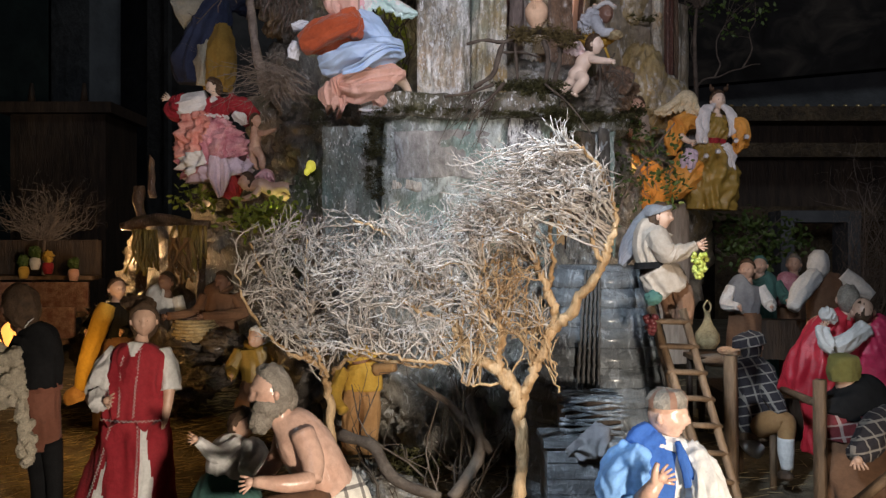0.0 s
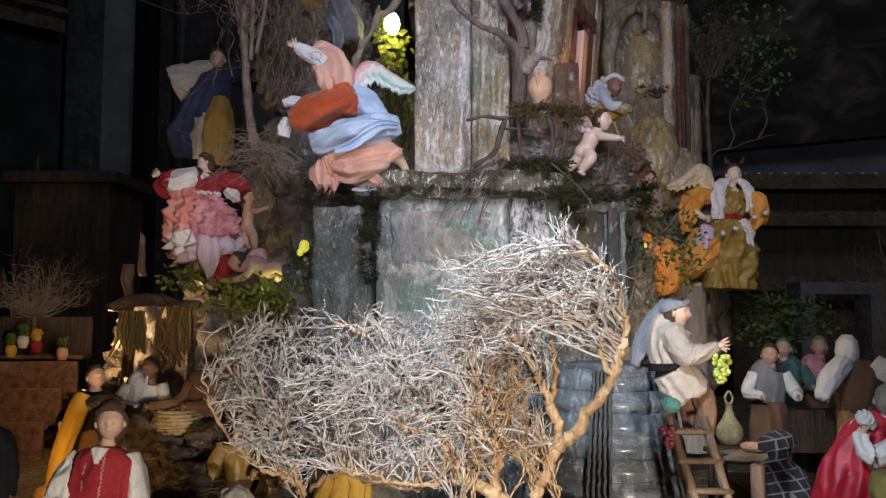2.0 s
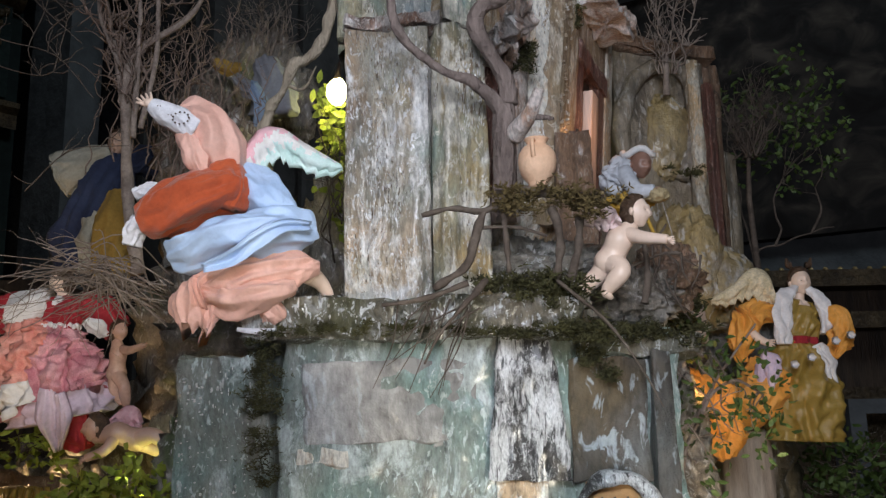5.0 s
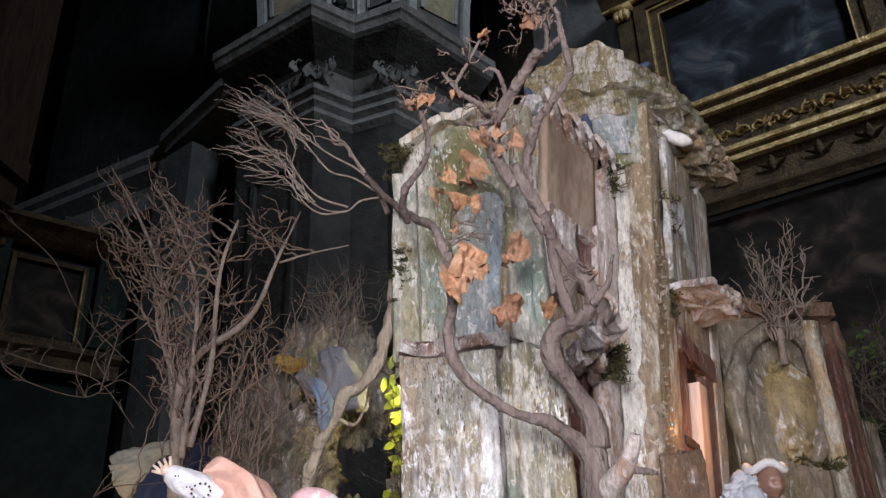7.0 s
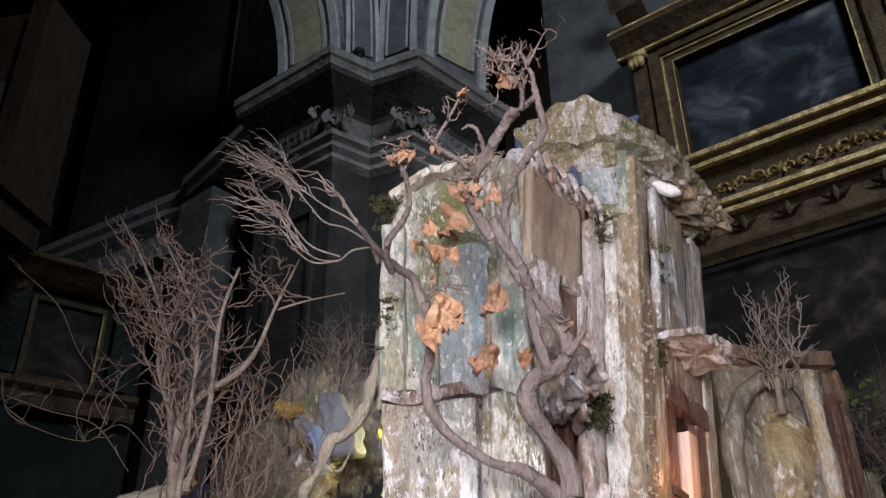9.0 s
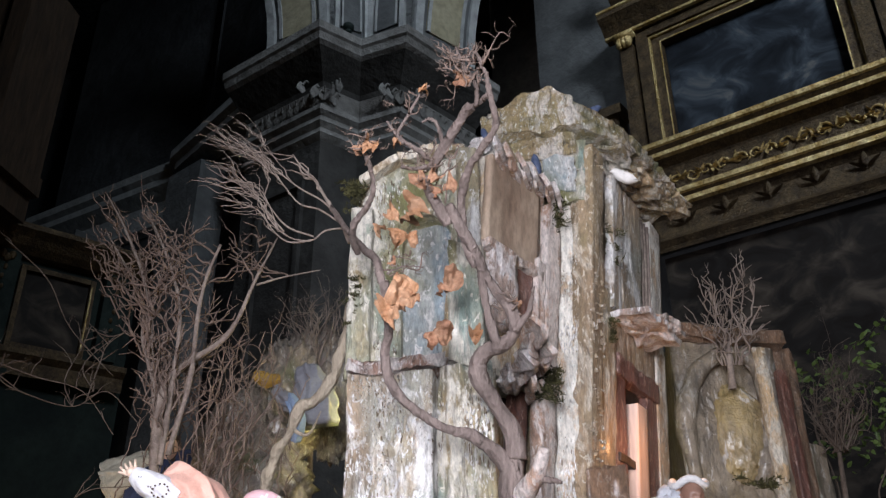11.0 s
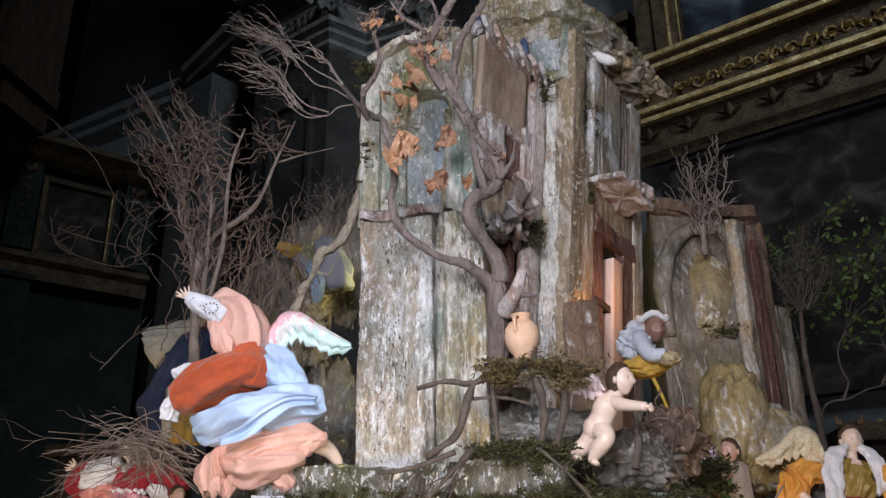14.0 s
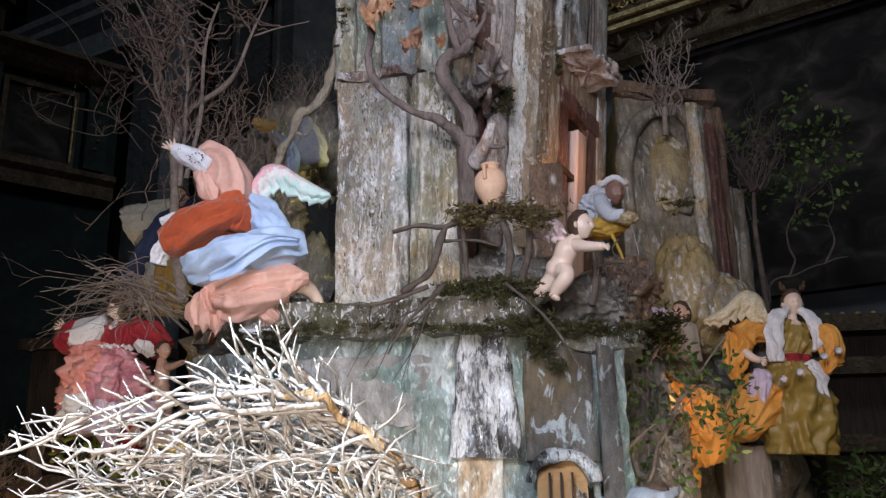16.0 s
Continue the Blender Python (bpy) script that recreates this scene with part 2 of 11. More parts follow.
M_TWIGPALE = surface("pale_dry_twig", (0.38, 0.32, 0.275), (0.60, 0.56, 0.525), 9, 0.65, 0.4, dirt=0.35)
M_TWIGWARM = surface("warm_brown_limb", (0.34, 0.20, 0.09), (0.54, 0.38, 0.22), 40, 0.65, 0.6, stretch=(1, 1, 0.3), dirt=0.4)
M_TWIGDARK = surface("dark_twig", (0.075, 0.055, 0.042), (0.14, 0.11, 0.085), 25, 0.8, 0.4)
M_GNARL = surface("pale_gnarled_wood", (0.27, 0.22, 0.16), (0.42, 0.36, 0.27), 24, 0.75, 0.9, stretch=(1, 1, 0.3))
M_DRYLEAF = surface("dry_orange_leaf", (0.42, 0.20, 0.09), (0.62, 0.37, 0.22), 30, 0.55, 0.6, random_tint=0.35)
M_BROWNLEAF = surface("dry_brown_leaf", (0.34, 0.16, 0.09), (0.56, 0.32, 0.19), 30, 0.6, 0.6, random_tint=0.35)
M_LEAF = surface("green_leaf", (0.05, 0.09, 0.02), (0.11, 0.16, 0.04), 20, 0.5, 0.3, dirt=0.2)
M_LIMELEAF = surface("lime_leaf", (0.20, 0.26, 0.03), (0.34, 0.38, 0.06), 20, 0.55, 0.3, dirt=0.2)
M_MOSS = surface("moss", (0.045, 0.042, 0.015), (0.10, 0.095, 0.035), 40, 0.95, 0.5)
M_BROWNMOSS = surface("brown_moss", (0.12, 0.085, 0.032), (0.22, 0.165, 0.065), 40, 0.95, 0.5)
M_STRAW = surface("straw", (0.30, 0.23, 0.12), (0.52, 0.42, 0.24), 30, 0.8, 0.3)
M_EARTH = surface("trodden_earth", (0.10, 0.08, 0.055), (0.20, 0.165, 0.11), 7, 0.95, 0.6)
M_TERRA = surface("terracotta", (0.68, 0.42, 0.26), (0.80, 0.54, 0.36), 14, 0.75, 0.15, dirt=0.15)
M_SKIN = surface("painted_flesh", (0.52, 0.32, 0.23), (0.62, 0.41, 0.31), 12, 0.35, 0.08, dirt=0.12, gloss=0.5)
M_PALESKIN = surface("pale_painted_flesh", (0.74, 0.56, 0.44), (0.80, 0.62, 0.50), 12, 0.38, 0.06, dirt=0.08, gloss=0.5)
M_DARKSKIN = surface("tanned_painted_flesh", (0.20, 0.11, 0.08), (0.30, 0.17, 0.12), 12, 0.4, 0.1, dirt=0.15)
M_OLDSKIN = surface("rosy_painted_flesh", (0.55, 0.33, 0.25), (0.66, 0.44, 0.35), 16, 0.26, 0.12, dirt=0.2, gloss=0.6)
M_HAIR = surface("brown_hair", (0.06, 0.035, 0.02), (0.12, 0.07, 0.04), 60, 0.55, 0.8)
M_GREYHAIR = surface("grey_hair", (0.22, 0.19, 0.16), (0.36, 0.32, 0.27), 60, 0.6, 0.8)


def cloth(name, c1, c2, rough=0.8, sheen=0.04, gloss=0.25, scale=9, weave=14.0, dirt=0.18, bump=0.18):
    return surface(name, c1, c2, scale, rough, bump, fine=weave, gloss=gloss, dirt=dirt, sheen=sheen)


C_ORANGE = cloth("rust_orange_velvet", (0.42, 0.075, 0.025), (0.52, 0.11, 0.04), 0.9, 0.3)
C_SKY = cloth("sky_blue_satin", (0.42, 0.57, 0.82), (0.52, 0.66, 0.88), 0.42, 0.0, 0.5, dirt=0.06)
C_PINK = cloth("salmon_pink_silk", (0.66, 0.36, 0.28), (0.76, 0.46, 0.37), 0.55, 0.1, 0.4, dirt=0.1)
C_LACE = cloth("white_lace", (0.66, 0.66, 0.70), (0.80, 0.80, 0.84), 0.8)
C_RED = cloth("crimson_cloth", (0.26, 0.015, 0.025), (0.36, 0.03, 0.04), 0.8)
C_MAGENTA = cloth("raspberry_satin", (0.52, 0.03, 0.09), (0.66, 0.05, 0.13), 0.38, 0.0, 0.5)
C_REDSATIN = cloth("red_satin", (0.40, 0.015, 0.03), (0.55, 0.03, 0.05), 0.38, 0.0, 0.5)
C_ROSE = cloth("dusty_rose_cloth", (0.46, 0.15, 0.20), (0.74, 0.40, 0.44), 0.7, scale=26, dirt=0.3)
C_SALMON = cloth("salmon_brocade", (0.62, 0.20, 0.16), (0.80, 0.40, 0.34), 0.65, scale=30, dirt=0.25)
C_LILAC = cloth("lilac_satin", (0.58, 0.46, 0.58), (0.70, 0.58, 0.70), 0.5, 0.0, 0.45)
C_WHITE = cloth("white_linen", (0.62, 0.61, 0.60), (0.76, 0.75, 0.74), 0.8)
C_SATIN = cloth("white_satin", (0.68, 0.66, 0.66), (0.78, 0.76, 0.76), 0.42, 0.0, 0.5)
C_OLIVE = cloth("old_gold_satin", (0.28, 0.18, 0.035), (0.36, 0.25, 0.06), 0.36, 0.0, 0.6)
C_AMBER = cloth("amber_silk", (0.66, 0.28, 0.04), (0.80, 0.39, 0.08), 0.55, 0.05, 0.4)
C_NAVY = cloth("navy_cloth", (0.018, 0.025, 0.060), (0.038, 0.050, 0.10), 0.85)
C_YELLOW = cloth("mustard_cloth", (0.45, 0.27, 0.04), (0.56, 0.36, 0.07), 0.8)
# darkened cloths for the rear angels: their shaded place is in the colour
C_DIMGOLD = cloth("dimmed_mustard_cloth", (0.25, 0.15, 0.03), (0.36, 0.23, 0.055), 0.85)
C_PASTEL = cloth("dimmed_blue_cloth", (0.16, 0.22, 0.32), (0.24, 0.31, 0.42), 0.8)
C_HORN = cloth("ivory_horn", (0.30, 0.28, 0.22), (0.42, 0.40, 0.33), 0.6)
C_BLUE = cloth("cobalt_cloth", (0.03, 0.10, 0.36), (0.06, 0.16, 0.48), 0.85)
C_PALEBLUE = cloth("pale_blue_cloth", (0.32, 0.48, 0.72), (0.45, 0.60, 0.82), 0.8)
C_CAPE = cloth("azure_cloth", (0.16, 0.36, 0.74), (0.26, 0.48, 0.84), 0.7)
C_BEIGE = cloth("beige_linen", (0.35, 0.29, 0.235), (0.45, 0.38, 0.315), 0.85)
C_BROWN = cloth("brown_wool", (0.14, 0.075, 0.045), (0.22, 0.12, 0.07), 0.9)
C_TAN = cloth("tan_leather", (0.32, 0.17, 0.07), (0.42, 0.25, 0.11), 0.7)
C_BLACK = cloth("black_wool", (0.008, 0.008, 0.009), (0.018, 0.018, 0.019), 0.95, 0.0, 0.1)
C_GREY = cloth("grey_wool", (0.16, 0.16, 0.18), (0.25, 0.26, 0.28), 0.9)
C_TEAL = cloth("teal_cloth", (0.05, 0.13, 0.115), (0.09, 0.20, 0.17), 0.85)
C_GREEN = cloth("olive_felt", (0.12, 0.11, 0.03), (0.18, 0.16, 0.05), 0.95)
C_FLEECE = surface("cream_fleece", (0.58, 0.50, 0.38), (0.72, 0.64, 0.51), 60, 0.95, 1.0)
C_CREAMWING = surface("cream_feather", (0.66, 0.55, 0.34), (0.78, 0.68, 0.48), 40, 0.8, 0.4)
C_PINKWING = surface("pink_feather", (0.78, 0.42, 0.46), (0.84, 0.55, 0.58), 40, 0.8, 0.4, dirt=0.1)
C_BLUSHWING = surface("blush_feather", (0.80, 0.60, 0.58), (0.86, 0.72, 0.70), 40, 0.8, 0.4, dirt=0.1)
C_WHITEWING = surface("white_feather", (0.74, 0.72, 0.68), (0.84, 0.82, 0.78), 40, 0.8, 0.4, dirt=0.1)
C_MINTWING = surface("mint_feather", (0.52, 0.72, 0.66), (0.66, 0.80, 0.76), 40, 0.8, 0.4, dirt=0.1)


def checked(name, ground, line, pitch, width=0.2):
    """Woven plaid: two crossing sets of lines."""
    m = cloth(name, ground, tuple(1.3 * v for v in ground), 0.9)
    nt = m.node_tree
    b = nt.nodes["Principled BSDF"]
    src = b.inputs["Base Color"].links[0].from_socket
    tc = nt.nodes.new("ShaderNodeTexCoord")
    for axes in ((1.0, 0.3, 0.25), (-0.2, 0.2, 1.0)):
        dot = nt.nodes.new("ShaderNodeVectorMath")
        dot.operation = "DOT_PRODUCT"
        dot.inputs[1].default_value = tuple(a / pitch for a in axes)
        nt.links.new(tc.outputs["Object"], dot.inputs[0])
        fr = nt.nodes.new("ShaderNodeMath")
        fr.operation = "FRACT"
        nt.links.new(dot.outputs["Value"], fr.inputs[0])
        lt = nt.nodes.new("ShaderNodeMath")
        lt.operation = "LESS_THAN"
        lt.inputs[1].default_value = width
        nt.links.new(fr.outputs[0], lt.inputs[0])
        sc = nt.nodes.new("ShaderNodeMath")
        sc.operation = "MULTIPLY"
        sc.inputs[1].default_value = 0.75
        nt.links.new(lt.outputs[0], sc.inputs[0])
        src = blend(nt, sc.outputs[0], src, line)
    nt.links.new(src, b.inputs["Base Color"])
    return m


C_PLAID = checked("dark_plaid_wool", (0.035, 0.03, 0.035), (0.34, 0.30, 0.26), 0.022, 0.16)
C_REDPLAID = checked("red_plaid_wool", (0.16, 0.03, 0.035), (0.40, 0.34, 0.32), 0.022, 0.14)
C_STRIPE = checked("striped_white_linen", (0.66, 0.62, 0.55), (0.07, 0.06, 0.06), 0.03, 0.2)

M_STONE = surface("grey_church_plaster", (0.09, 0.094, 0.10), (0.15, 0.154, 0.16), 0.8, 0.85, 0.15, dirt=0.35)
M_MOULD = surface("grey_stucco_moulding", (0.32, 0.33, 0.34), (0.44, 0.45, 0.46), 1.5, 0.8, 0.2, dirt=0.3)
# pier stucco darkened: shade under the cornice and down the shaft, as colour
M_PIERBODY = surface("shaded_pier_stucco", (0.038, 0.036, 0.035), (0.078, 0.074, 0.072), 0.9, 0.85, 0.2, dirt=0.4)
M_PIERMOULD = surface("dimmed_pier_moulding", (0.16, 0.15, 0.145), (0.29, 0.285, 0.28), 1.5, 0.8, 0.3, dirt=0.4)
M_BROWNWALL = surface("brown_stained_plaster", (0.15, 0.125, 0.105), (0.26, 0.22, 0.19), 0.8, 0.9, 0.2, dirt=0.4)
# near-black plaster: the dimness of the unlit nave is put into the colour
M_WALLDARK = surface("dimmed_church_plaster", (0.035, 0.038, 0.044), (0.07, 0.074, 0.082), 0.6, 0.9, 0.2, dirt=0.4)
M_OCHREPANEL = surface("ochre_fresco_panel", (0.30, 0.27, 0.18), (0.38, 0.34, 0.24), 2.0, 0.85, 0.1)
M_GILT = surface("aged_gilding", (0.54, 0.36, 0.13), (0.94, 0.73, 0.37), 8, 0.26, 0.5, metal=0.4, dirt=0.6)
M_GILTDARK = surface("dark_gilded_wood", (0.062, 0.040, 0.023), (0.14, 0.095, 0.050), 8, 0.5, 0.5, metal=0.25, dirt=0.6, gloss=0.35)
M_BLUEGREEN = surface("dark_green_marble", (0.006, 0.012, 0.012), (0.014, 0.024, 0.021), 3, 0.7, 0.05, gloss=0.2)
M_TIN = surface("organ_pipe_tin", (0.45, 0.47, 0.50), (0.55, 0.57, 0.60), 6, 0.3, 0.05, metal=0.9)
M_FLOOR = surface("church_floor_stone", (0.14, 0.13, 0.12), (0.24, 0.23, 0.21), 2, 0.5, 0.1)


def canvas(name, tones, scale):
    """A dark old painting: plain soft clouds of tone, no figures."""
    m = bpy.data.materials.new(name)
    m.use_nodes = True
    nt = m.node_tree
    b = nt.nodes["Principled BSDF"]
    n1 = grain(nt, scale, (1, 1, 1.3), 4, 0.55, 0.8)
    r = ramp(nt, [(0.32, tones[0]), (0.47, tones[1]), (0.58, tones[2]), (0.70, tones[3])])
    nt.links.new(n1.outputs["Fac"], r.inputs[0])
    nt.links.new(r.outputs[0], b.inputs["Base Color"])
    b.inputs["Roughness"].default_value = 0.7
    b.inputs["Specular IOR Level"].default_value = 0.15
    return m


M_CANVAS = canvas("dark_blue_canvas", ((0.008, 0.010, 0.014), (0.02, 0.025, 0.034), (0.05, 0.062, 0.08), (0.15, 0.15, 0.15)), 2.2)
M_CANVASBROWN = canvas("dark_brown_canvas", ((0.012, 0.009, 0.008), (0.02, 0.017, 0.016), (0.045, 0.036, 0.030), (0.085, 0.068, 0.056)), 3.0)


# ---- shapes ----
def V(*a):
    return Vector(a[0] if len(a) == 1 else a)


def spline(points, steps=5):
    """A smooth line through the points."""
    p = [V(q) for q in points]
    if len(p) < 3:
        return [p[0].lerp(p[-1], k / steps) for k in range(steps + 1)]
    ext = [2 * p[0] - p[1]] + p + [2 * p[-1] - p[-2]]
    out = []
    for k in range(1, len(ext) - 2):
        a, b, c, d = ext[k - 1:k + 3]
        for j in range(steps):
            t = j / steps
            out.append(0.5 * (2 * b + (c - a) * t + (2 * a - 5 * b + 4 * c - d) * t * t + (3 * b - a - 3 * c + d) * t ** 3))
    return out + [p[-1]]


def big_enough(r):
    return max(r) > 0.028


class Shape:
    """Collects the faces of one mesh."""

    def __init__(self):
        self.v, self.f, self.m = [], [], []

    def rings(self, rows, mat=0, closed=True, cap=True):
        base, n = len(self.v), len(rows[0])
        for r in rows:
            self.v.extend(r)
        for i in range(len(rows) - 1):
            for j in range(n if closed else n - 1):
                a, b = base + i * n + j, base + i * n + (j + 1) % n
                self.f.append((a, b, b + n, a + n))
                self.m.append(mat)
        if cap and closed:
            for start, flip in ((base, True), (base + (len(rows) - 1) * n, False)):
                ids = list(range(start, start + n))
                self.f.append(tuple(reversed(ids)) if flip else tuple(ids))
                self.m.append(mat)

    def tube(self, points, radii, mat=0, sides=6, wobble=0.0, seed=0, flat=1.0):
        pts = [V(p) for p in points]
        n = len(pts)
        if isinstance(radii, (int, float)):
            radii = (radii, radii)
        rs = [np.interp(k / (n - 1) * (len(radii) - 1), range(len(radii)), radii) for k in range(n)]
        t0 = (pts[1] - pts[0]).normalized()
        up = V(0, 0, 1) if abs(t0.z) < 0.9 else V(1, 0, 0)
        side = t0.cross(up).normalized()
        rows = []
        for k in range(n):
            t = (pts[min(k + 1, n - 1)] - pts[max(k - 1, 0)]).normalized()
            side = (side - t * side.dot(t)).normalized()
            other = t.cross(side)
            row = []
            for j in range(sides):
                a = 2 * math.pi * j / sides
                r = rs[k]
                if wobble:
                    q = pts[k] + side * math.cos(a) * r + other * math.sin(a) * r
                    r *= 1 + wobble * noise.noise(q * (0.35 / max(rs)) + V(seed, 0, 0))
                row.append(pts[k] + side * (math.cos(a) * r) + other * (math.sin(a) * r * flat))
            rows.append(row)
        self.rings(rows, mat)

    def ball(self, c, r, mat=0, tilt=0.0, turn=0.0, folds=0.0, fold_scale=(1, 1, 1), seed=0, nu=18, nv=11, squash=0.0):
        """An ellipsoid at c with radii r, tilted in the picture plane, with cloth folds running along its local x."""
        c, r = V(c), (r, r, r) if isinstance(r, (int, float)) else r
        rot = Euler((0, radians(tilt), radians(turn))).to_matrix()
        if folds:
            nu, nv = (64, 36) if big_enough(r) else (40, 24)
        big = max(r)
        rows = []
        for i in range(1, nv):
            th = math.pi * i / nv
            row = []
            for j in range(nu):
                ph = 2 * math.pi * j / nu
                u = V(math.cos(th), math.sin(th) * math.cos(ph), math.sin(th) * math.sin(ph))
                k = 1.0
                if folds:
                    q = V(u.x * r[0] * fold_scale[0], u.y * r[1] * fold_scale[1], u.z * r[2] * fold_scale[2]) / big
                    q = q * 1.7 + V(seed * 3.1, seed * 1.7, 0)
                    q = q + V(noise.noise(q * 1.3), noise.noise(q * 1.3 + V(9, 0, 0)), noise.noise(q * 1.3 + V(0, 9, 0))) * 0.5
                    n1, n2, n3 = abs(noise.noise(q * 1.5)), abs(noise.noise(q * 3.4)), abs(noise.noise(q * 7.5))
                    k = 1 + folds * (1.3 - 4.2 * n1 - 1.2 * n2 - 0.25 * n3) + folds * 1.3 * noise.noise(q * 0.8 + V(5, 5, 5))
                row.append(c + rot @ V(u.x * r[0] * k, u.y * r[1] * k, u.z * r[2] * k))
            rows.append(row)
        self.rings(rows, mat)

    def box(self, lo, hi, mat=0, turn=None):
        base = len(self.v)
        for z in (lo[2], hi[2]):
            for x, y in ((lo[0], lo[1]), (hi[0], lo[1]), (hi[0], hi[1]), (lo[0], hi[1])):
                p = V(x, y, z)
                self.v.append(turn @ p if turn else p)
        for q in ((0, 3, 2, 1), (4, 5, 6, 7), (0, 1, 5, 4), (1, 2, 6, 5), (2, 3, 7, 6), (3, 0, 4, 7)):
            self.f.append(tuple(base + k for k in q))
            self.m.append(mat)

    def sash(self, points, widths, across, mat=0, ripple=0.006, waves=3.0, seed=0, thick=0.0016, n=16):
        """A strip of hanging or wrapped cloth along a line, with lengthwise folds and a wavy edge."""
        line = spline(points, 9)
        across = V(across).normalized()
        rows = []
        for i, p in enumerate(line):
            t = i / (len(line) - 1)
            w = float(np.interp(t * (len(widths) - 1), range(len(widths)), widths))
            way = (line[min(i + 1, len(line) - 1)] - line[max(i - 1, 0)]).normalized()
            ac = (across - way * across.dot(way)).normalized()
            nrm = way.cross(ac)
            top = []
            for j in range(n + 1):
                v = j / n - 0.5
                ww = w * (1 + 0.14 * noise.noise(V(t * 6, seed, 3 * (1 if v > 0 else -1))))
                d = ripple * (math.sin(2 * math.pi * waves * v + 3.4 * noise.noise(V(v * 2.2, t * 2.2, seed * 1.7)) + seed) * (0.25 + 1.5 * abs(noise.noise(V(v * 2.6, t * 1.8, seed + 7)))) + 1.6 * noise.noise(V(v * 2.4, t * 2.2, seed)) + 0.25 * noise.noise(V(v * 8, t * 4, seed)))
                top.append((p + ac * (ww * v) + nrm * (d - 1.2 * w * v * v), nrm))
            rows.append([q for q, m in top] + [q + m * thick for q, m in reversed(top)])
        self.rings(rows, mat)

    def wing(self, lead, trail, mats, seed=0, thick=0.004, plumes=9, drift=0.35):
        """A feathered wing between a leading and a trailing edge, its feathers ridged and ending in a scalloped hem."""
        a, b = spline(lead, 10), spline(trail, 10)
        n = 46
        pick = lambda line, t: line[min(len(line) - 2, int(t * (len(line) - 1)))].lerp(line[min(len(line) - 1, int(t * (len(line) - 1)) + 1)], t * (len(line) - 1) % 1.0)
        nv = 12
        grid = []
        for i in range(n + 1):
            t = i / n
            p, q = pick(a, t), pick(b, t)
            saw = (t * plumes) % 1.0
            q = q + (p - q) * (0.22 * saw)
            row = []
            for j in range(nv + 1):
                v = j / nv
                layer = 0.004 * ((v * 3) % 1.0)
                w = p.lerp(q, v) + V(0.010 * noise.noise(V(t * 8, v * 3, seed)), 0, 0.008 * noise.noise(V(t * 9, v * 4, seed + 3))) * v
                row.append(w + V(0, -0.018 * math.sin(math.pi * min(1, v * 1.3)) * (1 - 0.6 * t) - layer - 0.002 * math.sin(saw * math.pi), 0))
            grid.append(row)
        base = len(self.v)
        cols = 2 * (nv + 1)
        for row in grid:
            self.v.extend(row)
            self.v.extend([w + V(0, thick, 0) for w in reversed(row)])
        for i in range(n):
            for j in range(cols):
                k = (j + 1) % cols
                c = base + i * cols
                self.f.append((c + j, c + k, c + cols + k, c + cols + j))
                v = (j if j <= nv else cols - 1 - j) / nv + 0.12 * math.sin(i * 1.3) + drift * (i / n - 0.3)
                self.m.append(mats[0] if v < 0.36 else mats[1] if v < 0.72 else mats[-1])

    def leaf(self, c, along, across, length, width, mat=0, curl=0.3, thick=0.0006):
        """A leaf with a folded midrib and a curled tip, of some thickness."""
        c, along, across = V(c), V(along).normalized(), V(across).normalized()
        nrm = along.cross(across).normalized()
        base = len(self.v)
        for s in (0, 1):
            for t, w in ((0, 0.12), (0.35, 1.0), (0.72, 0.75), (1.0, 0.08)):
                lift = nrm * (curl * length * t * t - s * thick)
                mid = c + along * (length * t) + lift
                for side in (-1, 0, 1):
                    self.v.append(mid + across * (side * w * width / 2) + nrm * (abs(side) * 0.18 * width * w))
        for i in range(3):
            for j in range(2):
                a = base + i * 3 + j
                self.f.append((a, a + 1, a + 4, a + 3))
                self.f.append((a + 12, a + 15, a + 16, a + 13))
                self.m += [mat, mat]

    def build(self, name, mats, parent=None, label="", smooth=True):
        me = bpy.data.meshes.new(name)
        me.from_pydata([tuple(v) for v in self.v], [], self.f)
        for m in mats:
            me.materials.append(m)
        me.polygons.foreach_set("material_index", self.m)
        if smooth:
            me.polygons.foreach_set("use_smooth", [True] * len(self.f))
        me.update()
        ob = new(name, me)
        if parent:
            ob.parent = parent
            ob.matrix_parent_inverse = parent.matrix_world.inverted()
        if label:
            ob["label"] = label
        return ob


def thing(name, place, label, category, group="", kind=""):
    """An Empty at the base of a thing, to carry its parts."""
    ob = new(name)
    ob.empty_display_size = 0.02
    ob.matrix_world = Matrix.Translation(place)
    return tagged(ob, label, category, group, kind)


def place_at(ob, base):
    """Moves the origin of a mesh object to base without moving the mesh."""
    ob.data.transform(Matrix.Translation(-V(base)))
    ob.matrix_world = Matrix.Translation(base)
    return ob


